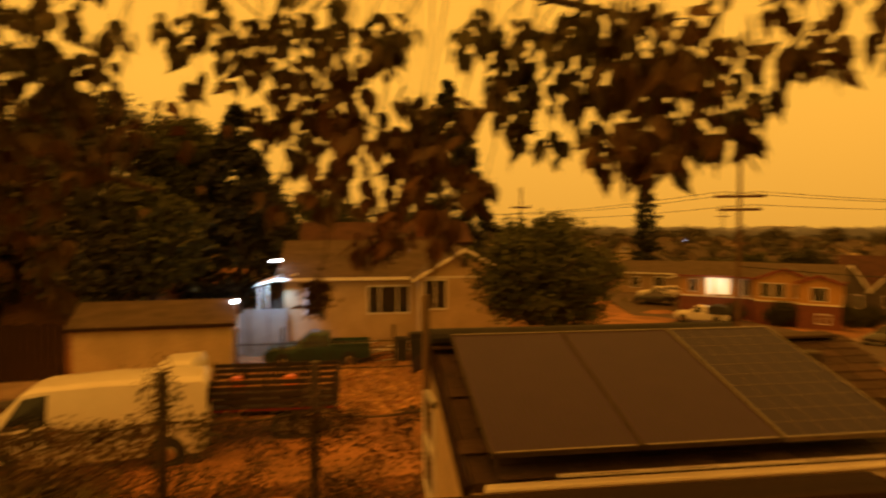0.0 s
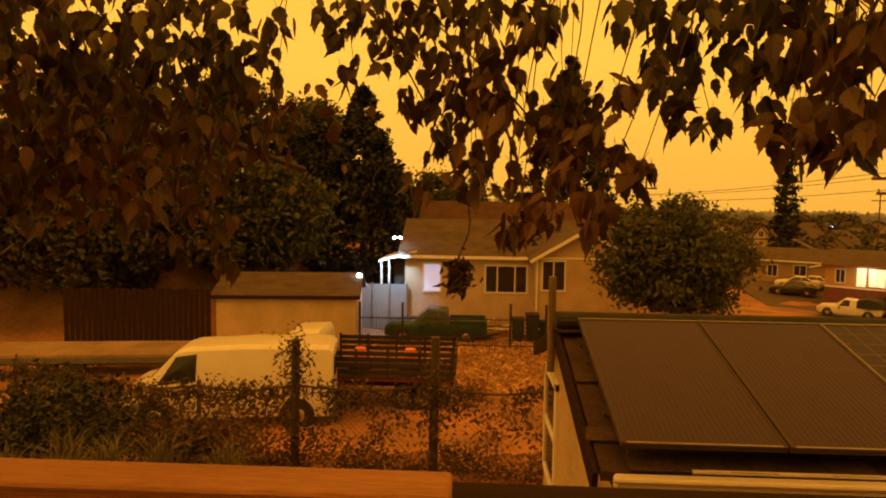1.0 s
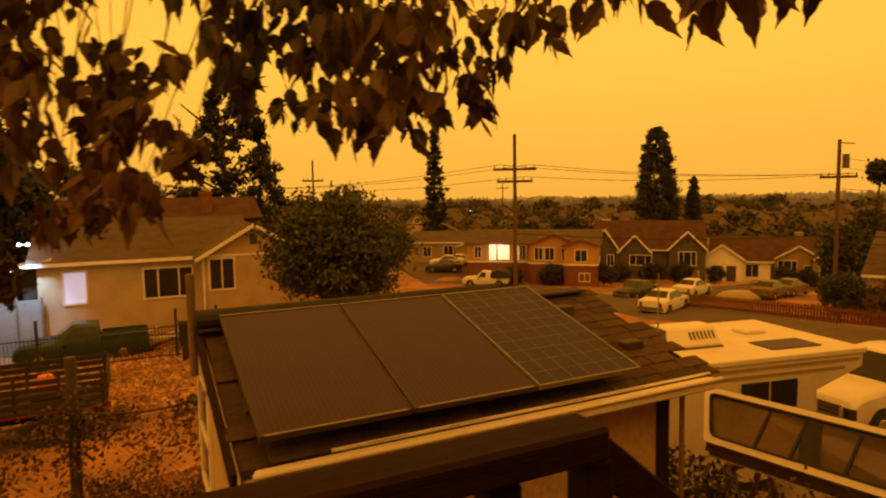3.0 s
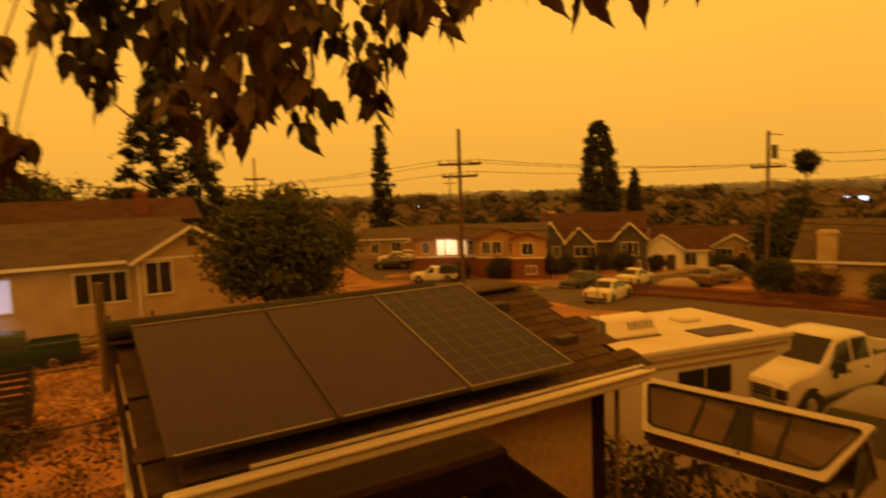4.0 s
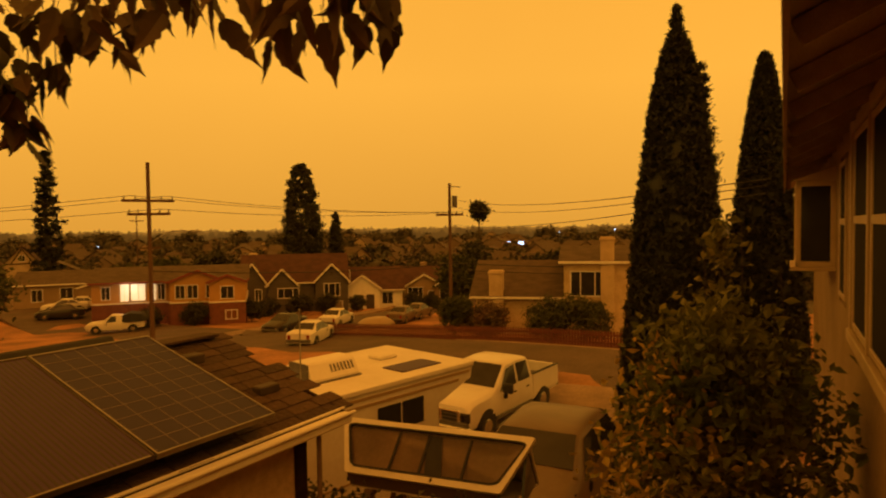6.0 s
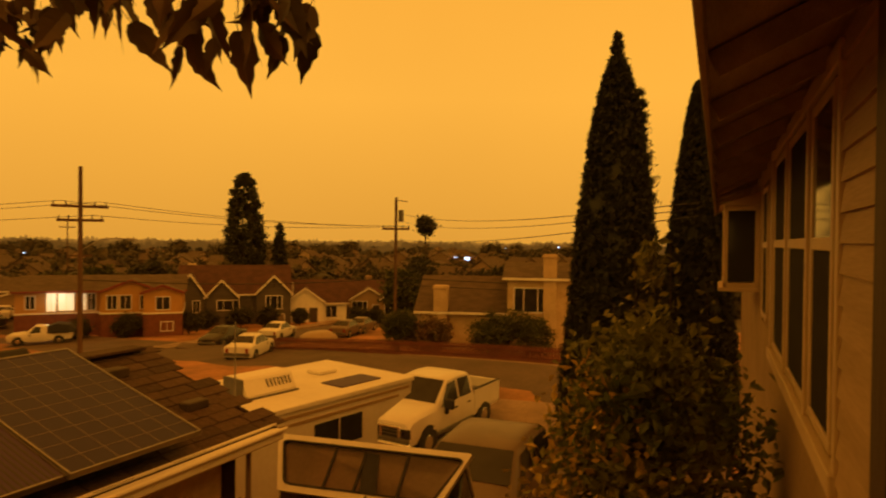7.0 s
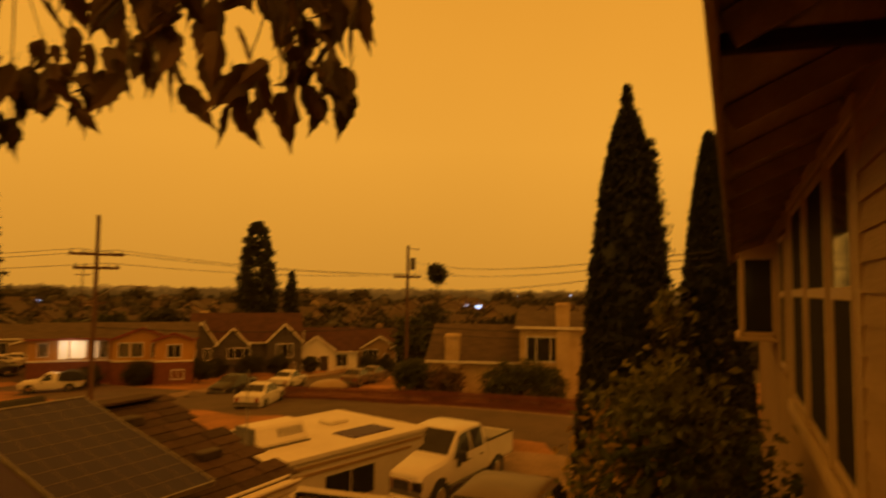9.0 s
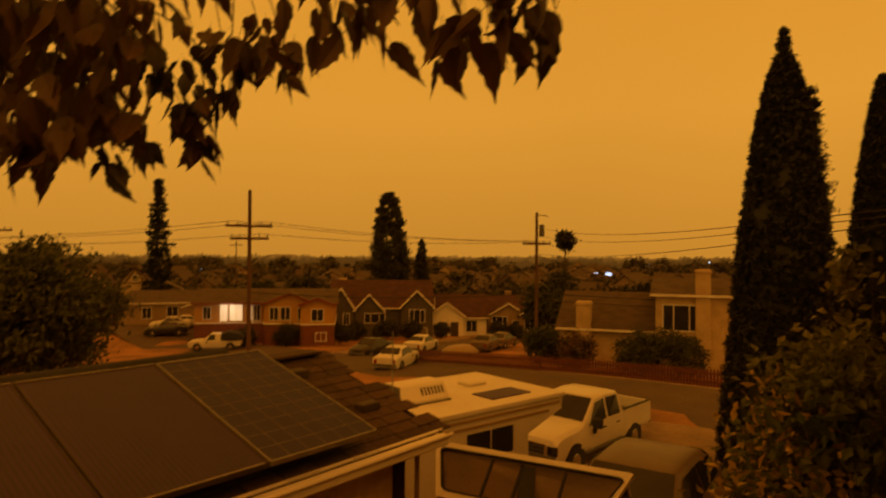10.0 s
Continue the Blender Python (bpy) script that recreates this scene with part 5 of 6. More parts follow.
# clipped shrubs before the pale house
for i, (x, y, w, h) in enumerate(((39.4, 13.1, 3.6, 3.1), (38.6, 15.5, 3.3, 2.9), (36.8, 21.3, 2.7, 3.0), (37.1, 19.2, 3.3, 2.5))):
    tree("clipped_shrub", "rounded clipped green shrub in the front garden", on(x, y), 1.0, 0.08, lambda r: crown_points(r, 150, 45, 0.2, blob(w, h, 0.1)), 0.16, M_GREEN if i != 3 else M_IVY, 4, 0.6, 50 + i, category="shrub", group="garden shrubs")
for i, (x, y, w, h) in enumerate(((44, 49.5, 2.6, 2.4), (52, 50.5, 3.6, 2.6), (49.5, 53, 2.6, 2.0), (57.5, 46.8, 2.2, 2.0), (62.5, 42, 2.4, 2.0), (64, 40.5, 2.2, 1.8), (36, 55, 3.2, 1.8), (39.5, 52.5, 2.8, 2.2), (54.5, 48.8, 2.2, 2.4))):
    tree("garden_shrub", "dark green garden shrub before a bungalow", on(x, y), 1.0, 0.08, lambda r: crown_points(r, 90, 40, 0.24, blob(w, h, 0.1)), 0.22, M_GREENDARK, 4, 0.6, 60 + i, category="shrub", group="bungalow shrubs")
# tall single trees in the distance
tree("conifer", "tall thin distant conifer with whorled branches", on(51, 103), 22, 0.4, lambda r: crown_points(r, 260, 40, 0.5, lambda q: (np.array([*(q.normal(size=2) * 1.6 * (1.05 - (k := q.integers(0, 24)) / 24)), 3 + k * 0.93 + q.normal() * 0.12]), 0.5)), 0.45, M_DARKGREEN, 12, 2.0, 71)
tree("poplar", "tall dense columnar poplar in the distance", on(86.4, 83.5), 14, 0.5, lambda r: crown_points(r, 420, 70, 0.6, spire(8.0, 22, 2.5, 0.35, 0.3)), 0.45, M_GREENDARK, 8, 2.0, 72)
tree("poplar", "smaller columnar poplar in the distance", on(94.5, 82.3), 8, 0.4, lambda r: crown_points(r, 200, 60, 0.45, spire(3.2, 14.5, 1.5, 0.5)), 0.4, M_GREENDARK, 6, 1.5, 73)
palm = tree("palm", "tall fan palm in the distance", on(132.9, 70.6), 18.0, 0.3, lambda r: crown_points(r, 70, 40, 0.6, lambda q: ((lambda d: np.array([d[0] * 1.0, d[1] * 1.0, 18.3 + d[2] * 1.1]))(q.normal(size=3) / 1.6), 1.0)), 0.8, M_GREENDARK, 0, 1.0, 74)
tree("palm_group", "cluster of dark palms and trees in the distance", on(124.9, 66.4), 9.0, 0.4, lambda r: crown_points(r, 200, 40, 0.8, blob(10, 11, 0)), 0.8, M_GREENDARK, 4, 2.0, 75)
tree("broad_tree", "broad round tree in the distance", on(119, 92), 7, 0.5, lambda r: crown_points(r, 240, 40, 0.7, blob(8, 11.5, 0)), 0.8, M_GREENDARK, 5, 2.0, 76)
for i, (x, y, w, h) in enumerate(((66, 93, 8, 8.5), (72, 90, 9, 9.5), (77, 86, 7, 8.5), (60, 97, 8, 7.5), (84.7, 32.0, 9, 8.0), (80.5, 27.5, 6, 6.5), (66.5, 38.2, 4.5, 6.8), (90, 48, 7, 8.0), (95, 62, 6, 6.5))):
    tree("garden_tree", "dark full garden tree behind the bungalows", on(x, y), h * 0.5, 0.25, lambda r: crown_points(r, 170, 50, 0.5, blob(w, h, 0.1)), 0.5, M_GREENDARK if i % 3 else M_GREEN, 5, 1.6, 140 + i, group="trees behind the bungalows")

# woods and gardens over the plain, and the roofs among them
rng = np.random.default_rng(8)
pts, sizes = [], []
vs, fs = [], []
bm_core = bmesh.new()
HOMES = ((42, 76), (44, 56), (59, 58), (66.6, 52), (74, 48), (40, 62), (45, 17))
for k in range(640):
    r = 84 * (640 / 84) ** rng.uniform(0, 1) ** 0.75
    a = radians(rng.uniform(-8, 102))
    x, y = r * math.cos(a), r * math.sin(a)
    near = min(math.hypot(x - px, y - py) for px, py in HOMES)
    if near < 14 or (a > radians(75) and r < 60):
        continue
    h = rng.uniform(3.0, 7.5) * (1 + r / 520)
    w = h * rng.uniform(0.8, 1.5)
    n = int(560 if r < 200 else 260)
    d = rng.normal(size=(n, 3))
    d /= np.linalg.norm(d, axis=1, keepdims=True)
    lump = 1 + 0.35 * np.sin(d[:, :1] * 5 + k) * np.cos(d[:, 1:2] * 4 + k)
    p = d * rng.uniform(0.62, 1.0, (n, 1)) * lump * (w / 2, w / 2, h / 2) + (x, y, ground(x, y) + h * 0.45)
    v, _, f = cards(p, 0.085 * w * (1.8 if r > 200 else 1.25), rng)
    fs += [[i + len(vs) for i in q] for q in f]
    vs += v
    bmesh.ops.create_icosphere(bm_core, subdivisions=2, radius=1, matrix=Matrix.LocRotScale((x, y, ground(x, y) + h * 0.42), None, (w * 0.37, w * 0.37, h * 0.38)))
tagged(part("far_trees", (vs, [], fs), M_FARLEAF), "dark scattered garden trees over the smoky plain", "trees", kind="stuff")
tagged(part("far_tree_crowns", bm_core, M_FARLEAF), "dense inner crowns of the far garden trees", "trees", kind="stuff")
bm, bm_roof, bm_pane = bmesh.new(), bmesh.new(), bmesh.new()
for k in range(330):
    r = 125 * (600 / 125) ** rng.uniform(0, 1)
    a = radians(rng.uniform(-5, 78))
    x, y = r * math.cos(a), r * math.sin(a)
    if min(math.hypot(x - px, y - py) for px, py in HOMES) < 18:
        continue
    m = on(x, y, math.degrees(a) - 90 + rng.uniform(-50, 50), rng.uniform(0.5, 2.0))
    w, d, h = rng.uniform(6, 11), rng.uniform(7, 10), rng.uniform(2.8, 4.8)
    rise = w * rng.uniform(0.2, 0.4)
    turn_ = m.to_3x3()
    prism(bm, [m @ Vector(p) for p in ((-w / 2, -d / 2, -3), (w / 2, -d / 2, -3), (w / 2, -d / 2, h), (0, -d / 2, h + rise), (-w / 2, -d / 2, h))], turn_ @ Vector((0, d, 0)))
    for s in (-1, 1):
        e = s * (w / 2 + 0.4)
        prism(bm_roof, [m @ Vector(p) for p in ((e, -d / 2 - 0.4, h - 0.1), (0, -d / 2 - 0.4, h + rise + 0.05), (0, -d / 2 - 0.4, h + rise + 0.3), (e, -d / 2 - 0.4, h + 0.15))], turn_ @ Vector((0, d + 0.8, 0)))
        prism(bm_pane, [m @ Vector((s * w * 0.25 + q, -d / 2 - 0.05, z_)) for q, z_ in ((-0.6, 0.9), (0.6, 0.9), (0.6, 2.2), (-0.6, 2.2))], turn_ @ Vector((0, 0.1, 0)))
tagged(part("far_roofs", bm_roof, M_ROOF_FAR), "low brown roofs of the far houses", "roofs", kind="stuff")
tagged(part("far_windows", bm_pane, M_GLASS), "dark windows of the far houses", "windows", kind="stuff")
long_hall = thing("long_hall", "long white low building among the far trees", "building", pose(205.6, 124.5, -9, 0, 0, -58))
part("wall", slab((-7.5, -4, -6), (7.5, 4, 4.6)), M_WHITE, long_hall)
part("roof", slab((-7.9, -4.4, 4.6), (7.9, 4.4, 5.4), 0.05), M_WHITE, long_hall)
for k in range(6):
    part("window", slab((-6.6 + k * 2.3, -4.06, 1.4), (-5.2 + k * 2.3, -3.98, 3.0)), M_GLASS, long_hall)
tagged(part("far_houses", bm, M_FARHOUSE), "scattered pale houses on the plain", "houses", kind="stuff")


# ---- the maple that hangs over the deck ----
maple = thing("maple_tree", "maple with drooping leafy branches hanging over the deck", "tree")


def curve(points, steps=8):
    """A smooth line through the points."""
    p = [np.array(q, float) for q in points]
    p = [2 * p[0] - p[1]] + p + [2 * p[-1] - p[-2]]
    out = []
    for i in range(1, len(p) - 2):
        for k in range(steps):
            t = k / steps
            out.append(0.5 * (2 * p[i] + (p[i + 1] - p[i - 1]) * t + (2 * p[i - 1] - 5 * p[i] + 4 * p[i + 1] - p[i + 2]) * t * t + (3 * p[i] - p[i - 1] - 3 * p[i + 1] + p[i + 2]) * t ** 3))
    return out + [p[-2]]


def limb(bm, points, r0, r1, n=8, steps=8):
    line = [Vector(q) for q in curve(points, steps)]
    rings = []
    for i, c in enumerate(line):
        d = (line[min(i + 1, len(line) - 1)] - line[max(i - 1, 0)]).normalized()
        u = d.cross((0.31, 0.2, 0.93)).normalized()
        w = d.cross(u)
        r = r0 + (r1 - r0) * i / (len(line) - 1)
        rings.append([c + (u * math.cos(6.2832 * k / n) + w * math.sin(6.2832 * k / n)) * r for k in range(n)])
    loft(bm, rings)
    return line


gm = ground(-3.4, 3.0)
bm = bmesh.new()
limb(bm, [(-3.5, 3.0, gm - 0.3), (-3.4, 3.0, 4.0), (-3.2, 3.05, 6.2), (-2.9, 3.1, 7.6), (-2.6, 3.2, 9.0)], 0.2, 0.09, 12)
part("trunk", bm, M_BARK, maple)
BOUGHS = [[(-3.2, 3.05, 6.0), (-2.2, 2.8, 6.75), (-1.0, 2.6, 6.95), (0.2, 2.45, 6.85), (1.2, 2.2, 6.6)],
         [(-3.0, 3.05, 6.9), (-1.9, 2.4, 7.3), (-0.4, 1.9, 7.2), (0.8, 1.45, 6.9), (1.5, 0.95, 6.45)],
         [(-3.2, 3.05, 5.6), (-2.4, 2.8, 6.1), (-1.7, 2.7, 6.2), (-0.9, 2.9, 5.95)]]
lines = []
for pts in BOUGHS:
    bm = bmesh.new()
    lines.append(limb(bm, pts, 0.05, 0.012))
    part("limb", bm, M_BARK, maple)
lines = np.array([tuple(q) for l in lines for q in l])


def leaf_mesh(name, seed):
    """A pointed, coarsely toothed blade, folded along its midrib and curling at the tip; stalk at the origin, tip along -z."""
    rng = random.Random(seed)
    outline = [(0.12, 0.0), (0.27, 0.10), (0.36, 0.28), (0.31, 0.37), (0.35, 0.52), (0.24, 0.62), (0.20, 0.80), (0.08, 0.94), (0.0, 1.0)]
    v, f = [], []
    bend = rng.uniform(0.1, 0.3)

    def put(x, z, up):
        v.append((x * 0.1 * rng.uniform(0.9, 1.1), up * 0.1 + bend * 0.1 * z * z, -z * 0.1))
        return len(v) - 1
    m = [put(0, z, 0) for z in (0.0, 0.25, 0.5, 0.75)]
    tip = put(0, 1.2, 0)
    for s in (-1, 1):
        o = [put(s * x, z, 0.25 * x) for x, z in outline[:-1]]
        f += [(m[0], o[0], o[1], m[1]), (m[1], o[1], o[2], o[3]), (m[1], o[3], o[4], m[2]), (m[2], o[4], o[5], m[3]), (m[3], o[5], o[6], o[7]), (m[3], o[7], tip)]
    # stalk
    a = len(v)
    v += [(-0.0012, 0, 0), (0.0012, 0, 0), (0.001, -0.004, 0.03), (-0.001, -0.004, 0.03)]
    f.append((a, a + 1, a + 2, a + 3))
    me = bpy.data.meshes.new(name)
    me.from_pydata(v, [], f)
    me.materials.append(M_LEAF)
    return me, v, f


LEAVES = [leaf_mesh("leaf", s) for s in range(4)]
# sprays: where each hangs to, the nearest over the deck, those above the garage, those to the yard side
NEAR = [(1.33, 0.88, 5.99), (1.48, 0.76, 6.04), (1.30, 1.01, 6.08), (1.38, 0.87, 6.05), (1.43, 0.82, 6.05), (1.37, 1.44, 6.09), (1.53, 0.76, 6.24), (1.36, 1.10, 6.11), (1.43, 1.3, 6.21), (1.25, 1.2, 6.2), (1.29, 0.98, 6.18), (1.1, 1.3, 6.2)]
# clumps of leaves: middle and radius
YARD = [(-1.56, 1.92, 6.34, 0.26), (-1.39, 2.02, 6.39, 0.24), (-1.61, 2.06, 6.1, 0.29), (-1.34, 2.19, 6.29, 0.27), (-1.45, 2.18, 5.97, 0.27), (-1.68, 2.03, 5.83, 0.2), (-1.14, 2.14, 6.42, 0.19), (-0.92, 2.12, 6.42, 0.15), (-0.91, 2.17, 6.23, 0.11), (-1.18, 2.31, 6.01, 0.22), (-1.28, 2.28, 5.8, 0.2), (-1.57, 2.11, 5.84, 0.2), (-1.09, 2.25, 5.67, 0.09), (-1.05, 2.25, 5.52, 0.06), (-0.88, 2.31, 6.08, 0.14), (-1.08, 2.2, 6.31, 0.11), (-1.79, 1.91, 6.23, 0.34), (-1.91, 1.98, 5.89, 0.28)]
INNER = [(-0.57, 2.02, 6.38, 0.08), (-0.47, 2.03, 6.44, 0.09), (-0.37, 1.98, 6.27, 0.08), (-0.51, 2.08, 6.21, 0.05), (-0.27, 2.07, 6.37, 0.12), (-0.15, 2.06, 6.42, 0.13), (-0.29, 2.12, 6.14, 0.08), (-0.17, 2.1, 6.26, 0.11), (-0.1, 2.14, 6.08, 0.13), (-0.01, 1.98, 6.36, 0.12), (0.01, 2.01, 6.2, 0.11), (0.1, 1.87, 6.33, 0.08), (-0.05, 2.15, 5.95, 0.08), (-0.2, 2.24, 5.99, 0.07), (0.09, 1.93, 6.02, 0.12), (0.2, 1.82, 5.97, 0.11)]
LOW = [(0.29, 1.71, 5.92, 0.09), (0.32, 1.68, 6.08, 0.06), (0.21, 1.81, 6.1, 0.08), (0.25, 1.57, 5.74, 0.08), (0.19, 1.73, 5.84, 0.08), (-0.09, 2.05, 5.84, 0.08), (0.09, 1.95, 5.84, 0.07), (-0.28, 2.05, 5.82, 0.04), (0.13, 1.84, 5.73, 0.07), (0.37, 1.59, 5.85, 0.04), (0.04, 1.85, 5.68, 0.04), (0.16, 1.76, 6.34, 0.06), (0.45, 1.74, 6.18, 0.03)]
MIDDLE = [(0.42, 1.81, 6.35, 0.09), (0.54, 1.91, 6.25, 0.08), (0.57, 1.93, 6.11, 0.1), (0.66, 1.85, 6.34, 0.15), (0.76, 2.09, 6.03, 0.06), (0.73, 1.72, 6.3, 0.15), (0.74, 1.76, 6.13, 0.09), (0.79, 1.58, 6.28, 0.15), (0.78, 1.62, 6.13, 0.11), (0.74, 1.55, 5.95, 0.07), (0.82, 1.51, 6.0, 0.1), (0.84, 1.38, 5.98, 0.07), (0.85, 1.45, 6.22, 0.12), (0.82, 1.52, 5.92, 0.04), (0.89, 1.31, 6.18, 0.12), (0.92, 1.33, 6.01, 0.07)]
OUTER = [(1.05, 1.84, 6.1, 0.08), (1.12, 1.82, 6.03, 0.07), (1.1, 1.84, 5.94, 0.03), (1.08, 1.8, 6.25, 0.11), (1.19, 1.75, 6.25, 0.09), (1.27, 1.74, 6.17, 0.08), (1.3, 1.75, 6.07, 0.07), (1.32, 1.74, 6.01, 0.03), (1.37, 1.69, 6.16, 0.02), (1.34, 1.67, 6.29, 0.07), (1.43, 1.61, 6.32, 0.07), (1.5, 1.58, 6.28, 0.04), (0.98, 1.83, 6.24, 0.09), (0.96, 1.88, 6.02, 0.05)]
rnd = random.Random(11)
spots = []
for group_, per, size in ((NEAR, 0, 1.05), (YARD, 1500, 0.8), (INNER, 2450, 0.76), (LOW, 2200, 0.78), (MIDDLE, 2250, 0.78), (OUTER, 2100, 0.84)):
    for clump in group_:
        c = Vector(clump[:3]) + Vector((0, 0, 0.135 if group_ is NEAR else 0))
        start = Vector(lines[int(np.argmin([(Vector(q) - c - Vector((0, 0, 0.45))).length for q in lines]))])
        twigs = bmesh.new()
        midp = start.lerp(c, 0.5) + Vector((rnd.uniform(-0.12, 0.12), rnd.uniform(-0.1, 0.1), 0.1))
        line = limb(twigs, [start, midp, c + Vector((0, 0, 0.03))], 0.004, 0.0012, 4, 5)
        part("twig", twigs, M_BARK, maple)
        if group_ is NEAR:
            L = (start - c).length
            for k in range(23):
                f = 1 - rnd.random() ** 1.4 * min(1.0, 0.8 / L)
                q = Vector(line[min(len(line) - 1, int(f * len(line)))])
                off = Vector((rnd.gauss(0, 1), rnd.gauss(0, 1), rnd.gauss(0, 0.6))) * (0.04 + 0.10 * (1 - f) / max(0.1, 0.8 / L))
                spots.append((q + off, size * rnd.uniform(0.6, 1.1), 0.74))
            continue
        r = clump[3]
        for k in range(int(6 + per * r * r)):
            d = Vector((rnd.gauss(0, 1), rnd.gauss(0, 1), rnd.gauss(0, 1))).normalized() * r * (rnd.random() ** 0.45 + abs(rnd.gauss(0, 0.22)))
            spots.append((c + d + Vector((0, 0, 0.045)), size * rnd.uniform(0.55, 1.15), 0.92))
# high foliage over the yard that closes the crown above
for k in range(500):
    q = Vector(lines[rnd.randrange(len(lines))])
    if q.x < -0.9:
        spots.append((q + Vector((rnd.gauss(0, 0.22), rnd.gauss(0, 0.22), rnd.gauss(0.15, 0.15))), rnd.uniform(0.5, 0.95), 1.0))
order = sorted(range(len(spots)), key=lambda i: (spots[i][0] - Vector((1.2, 1.2, 6.0))).length)
singles = set(order[:300])
av, af = [], []
for i, (q, s, broad) in enumerate(spots):
    m = Matrix.LocRotScale(q, Euler((rnd.gauss(0, 0.42), rnd.gauss(0, 0.32), rnd.uniform(0, 6.28))), (s * broad, s, s))
    me, v, f = LEAVES[i % 4]
    if i in singles:
        lf = new("leaf", me)
        lf.parent = maple
        lf.matrix_basis = m
    else:
        b = len(av)
        av += [tuple(m @ Vector(p)) for p in v]
        af += [tuple(b + j for j in q_) for q_ in f]
tagged(part("foliage", (av, [], af), M_LEAF, maple), kind="stuff")
# a bunch of dead leaves hanging on its twig
M_DEAD = leafy("dead_leaf", (0.07, 0.032, 0.013), (0.045, 0.022, 0.01), 0.1)
for cx, cy, cz_, k_, w_ in ((-0.13, 2.18, 5.54, 150, 0.026), (0.13, 2.12, 5.74, 110, 0.03)):
    bunch = thing("dead_leaf_bunch", "bunch of shrivelled brown leaves hanging from a twig", "leaves")
    bm = bmesh.new()
    limb(bm, [lines[18], (cx, cy, cz_ + 0.35), (cx, cy, cz_ + 0.02)], 0.004, 0.002, 4, 6)
    part("twig", bm, M_BARK, bunch)
    r_ = np.random.default_rng(3)
    p_ = r_.normal(size=(k_, 3)) * (w_, w_, 0.036) + (cx, cy, cz_ - 0.02)
    tagged(part("dry_clump", cards(p_, 0.034, r_, 1.3), M_DEAD, bunch), kind="stuff")

# ---- the yard fence with its dry ivy ----
FENCE = [(1.3, 10.15), (-0.69, 10.68), (-3.34, 11.2), (-5.6, 12.1), (-8.2, 13.4), (-12.0, 15.4)]
M_MESH = mat("rusty_wire", (0.10, 0.075, 0.05), (0.06, 0.045, 0.03), 6, 0.7, metal=0.4)
fence = thing("wire_fence", "sagging chain-link fence overgrown with dry ivy", "fence")
for i, (x, y) in enumerate(FENCE):
    g = ground(x, y)
    tall = 2.5 if i in (1, 2) else 1.75
    r = 0.085 if i in (1, 2) else 0.045
    bm = bar(bmesh.new(), (x, y, g - 0.3), (x + 0.03, y, g + tall), r, r * 0.95, 10)
    part("post", bm, M_TRIM, fence)
wires = bmesh.new()
for (ax, ay), (bx, by) in zip(FENCE, FENCE[1:]):
    L = math.hypot(bx - ax, by - ay)
    za, zb = ground(ax, ay), ground(bx, by)
    rl = bmesh.new()
    limb(rl, [(ax, ay, za + 1.62), ((ax + bx) / 2, (ay + by) / 2, (za + zb) / 2 + 1.52), (bx, by, zb + 1.62)], 0.022, 0.022, 6, 5)
    part("top_rail", rl, M_MESH, fence)
    n = int(L / 0.11)
    for k in range(-14, n):
        for s in (0, 1):
            f0, f1 = (k / n, (k + 14) / n) if s else ((k + 14) / n, k / n)
            h0, h1 = 0.05, 1.55
            if f0 < 0 or f1 < 0 or f0 > 1 or f1 > 1:
                continue
            p = Vector((ax + (bx - ax) * f0, ay + (by - ay) * f0, za + (zb - za) * f0 + h0))
            q = Vector((ax + (bx - ax) * f1, ay + (by - ay) * f1, za + (zb - za) * f1 + h1))
            bar(wires, p, q, 0.003, n=3)
tagged(part("wire_mesh", wires, M_MESH, fence), kind="stuff")
rng = np.random.default_rng(15)
pts = []
for (ax, ay), (bx, by) in zip(FENCE, FENCE[1:]):
    L = math.hypot(bx - ax, by - ay)
    n = int(L * (1500 if ax < -3 else 1300))
    f = rng.uniform(0, 1, n)
    # thick at the foot and along the rail, ragged between
    h = np.where(rng.uniform(0, 1, n) < 0.25, rng.normal(1.5, 0.12, n), rng.uniform(0, 1, n) ** 1.3 * 1.5)
    keep = np.sin(f * L * 5.1 + h * 4) + np.sin(f * L * 2.3 - h * 6) + rng.normal(0, 0.6, n) > (-1.6 if ax < -3 else -0.7)
    f, h = f[keep], h[keep]
    g = np.array([ground(ax + (bx - ax) * t, ay + (by - ay) * t) for t in f])
    pts.append(np.stack([ax + (bx - ax) * f, ay + (by - ay) * f, g + h], 1) + rng.normal(size=(len(f), 3)) * (0.06, 0.1, 0.03))
tagged(part("ivy", cards(np.concatenate(pts), 0.085, rng), M_IVY), "dry brown and green ivy climbing the fence", "ivy", kind="stuff")
for x, y, h in ((-0.7, 10.55, 1.0), (-3.3, 11.05, 0.9)):
    p = rng.normal(size=(420, 3)) * (0.16, 0.12, 0.3) + (x, y, ground(x, y) + (1.35 if x > -1 else 2.1))
    tagged(part("vine", cards(p, 0.08, rng), M_IVY), "vine clump hanging on a fence post", "vine", kind="stuff")
# dry fallen leaves on the bank in front and behind
n = 14000
xs, ys = rng.uniform(-9, 2.5, n), rng.uniform(7.2, 12.5, n)
p = np.stack([xs, ys, [ground(a, b) + 0.05 for a, b in zip(xs, ys)]], 1)
v, e, f = cards(p, 0.085, rng, 1.0, 0.85)
M_DRYLEAF = leafy("fallen_leaf", (0.36, 0.17, 0.06), (0.07, 0.035, 0.017), 0.1)
tagged(part("fallen_leaves", (v, e, f), M_DRYLEAF), "dry fallen leaves covering the bank", "leaves", kind="stuff")
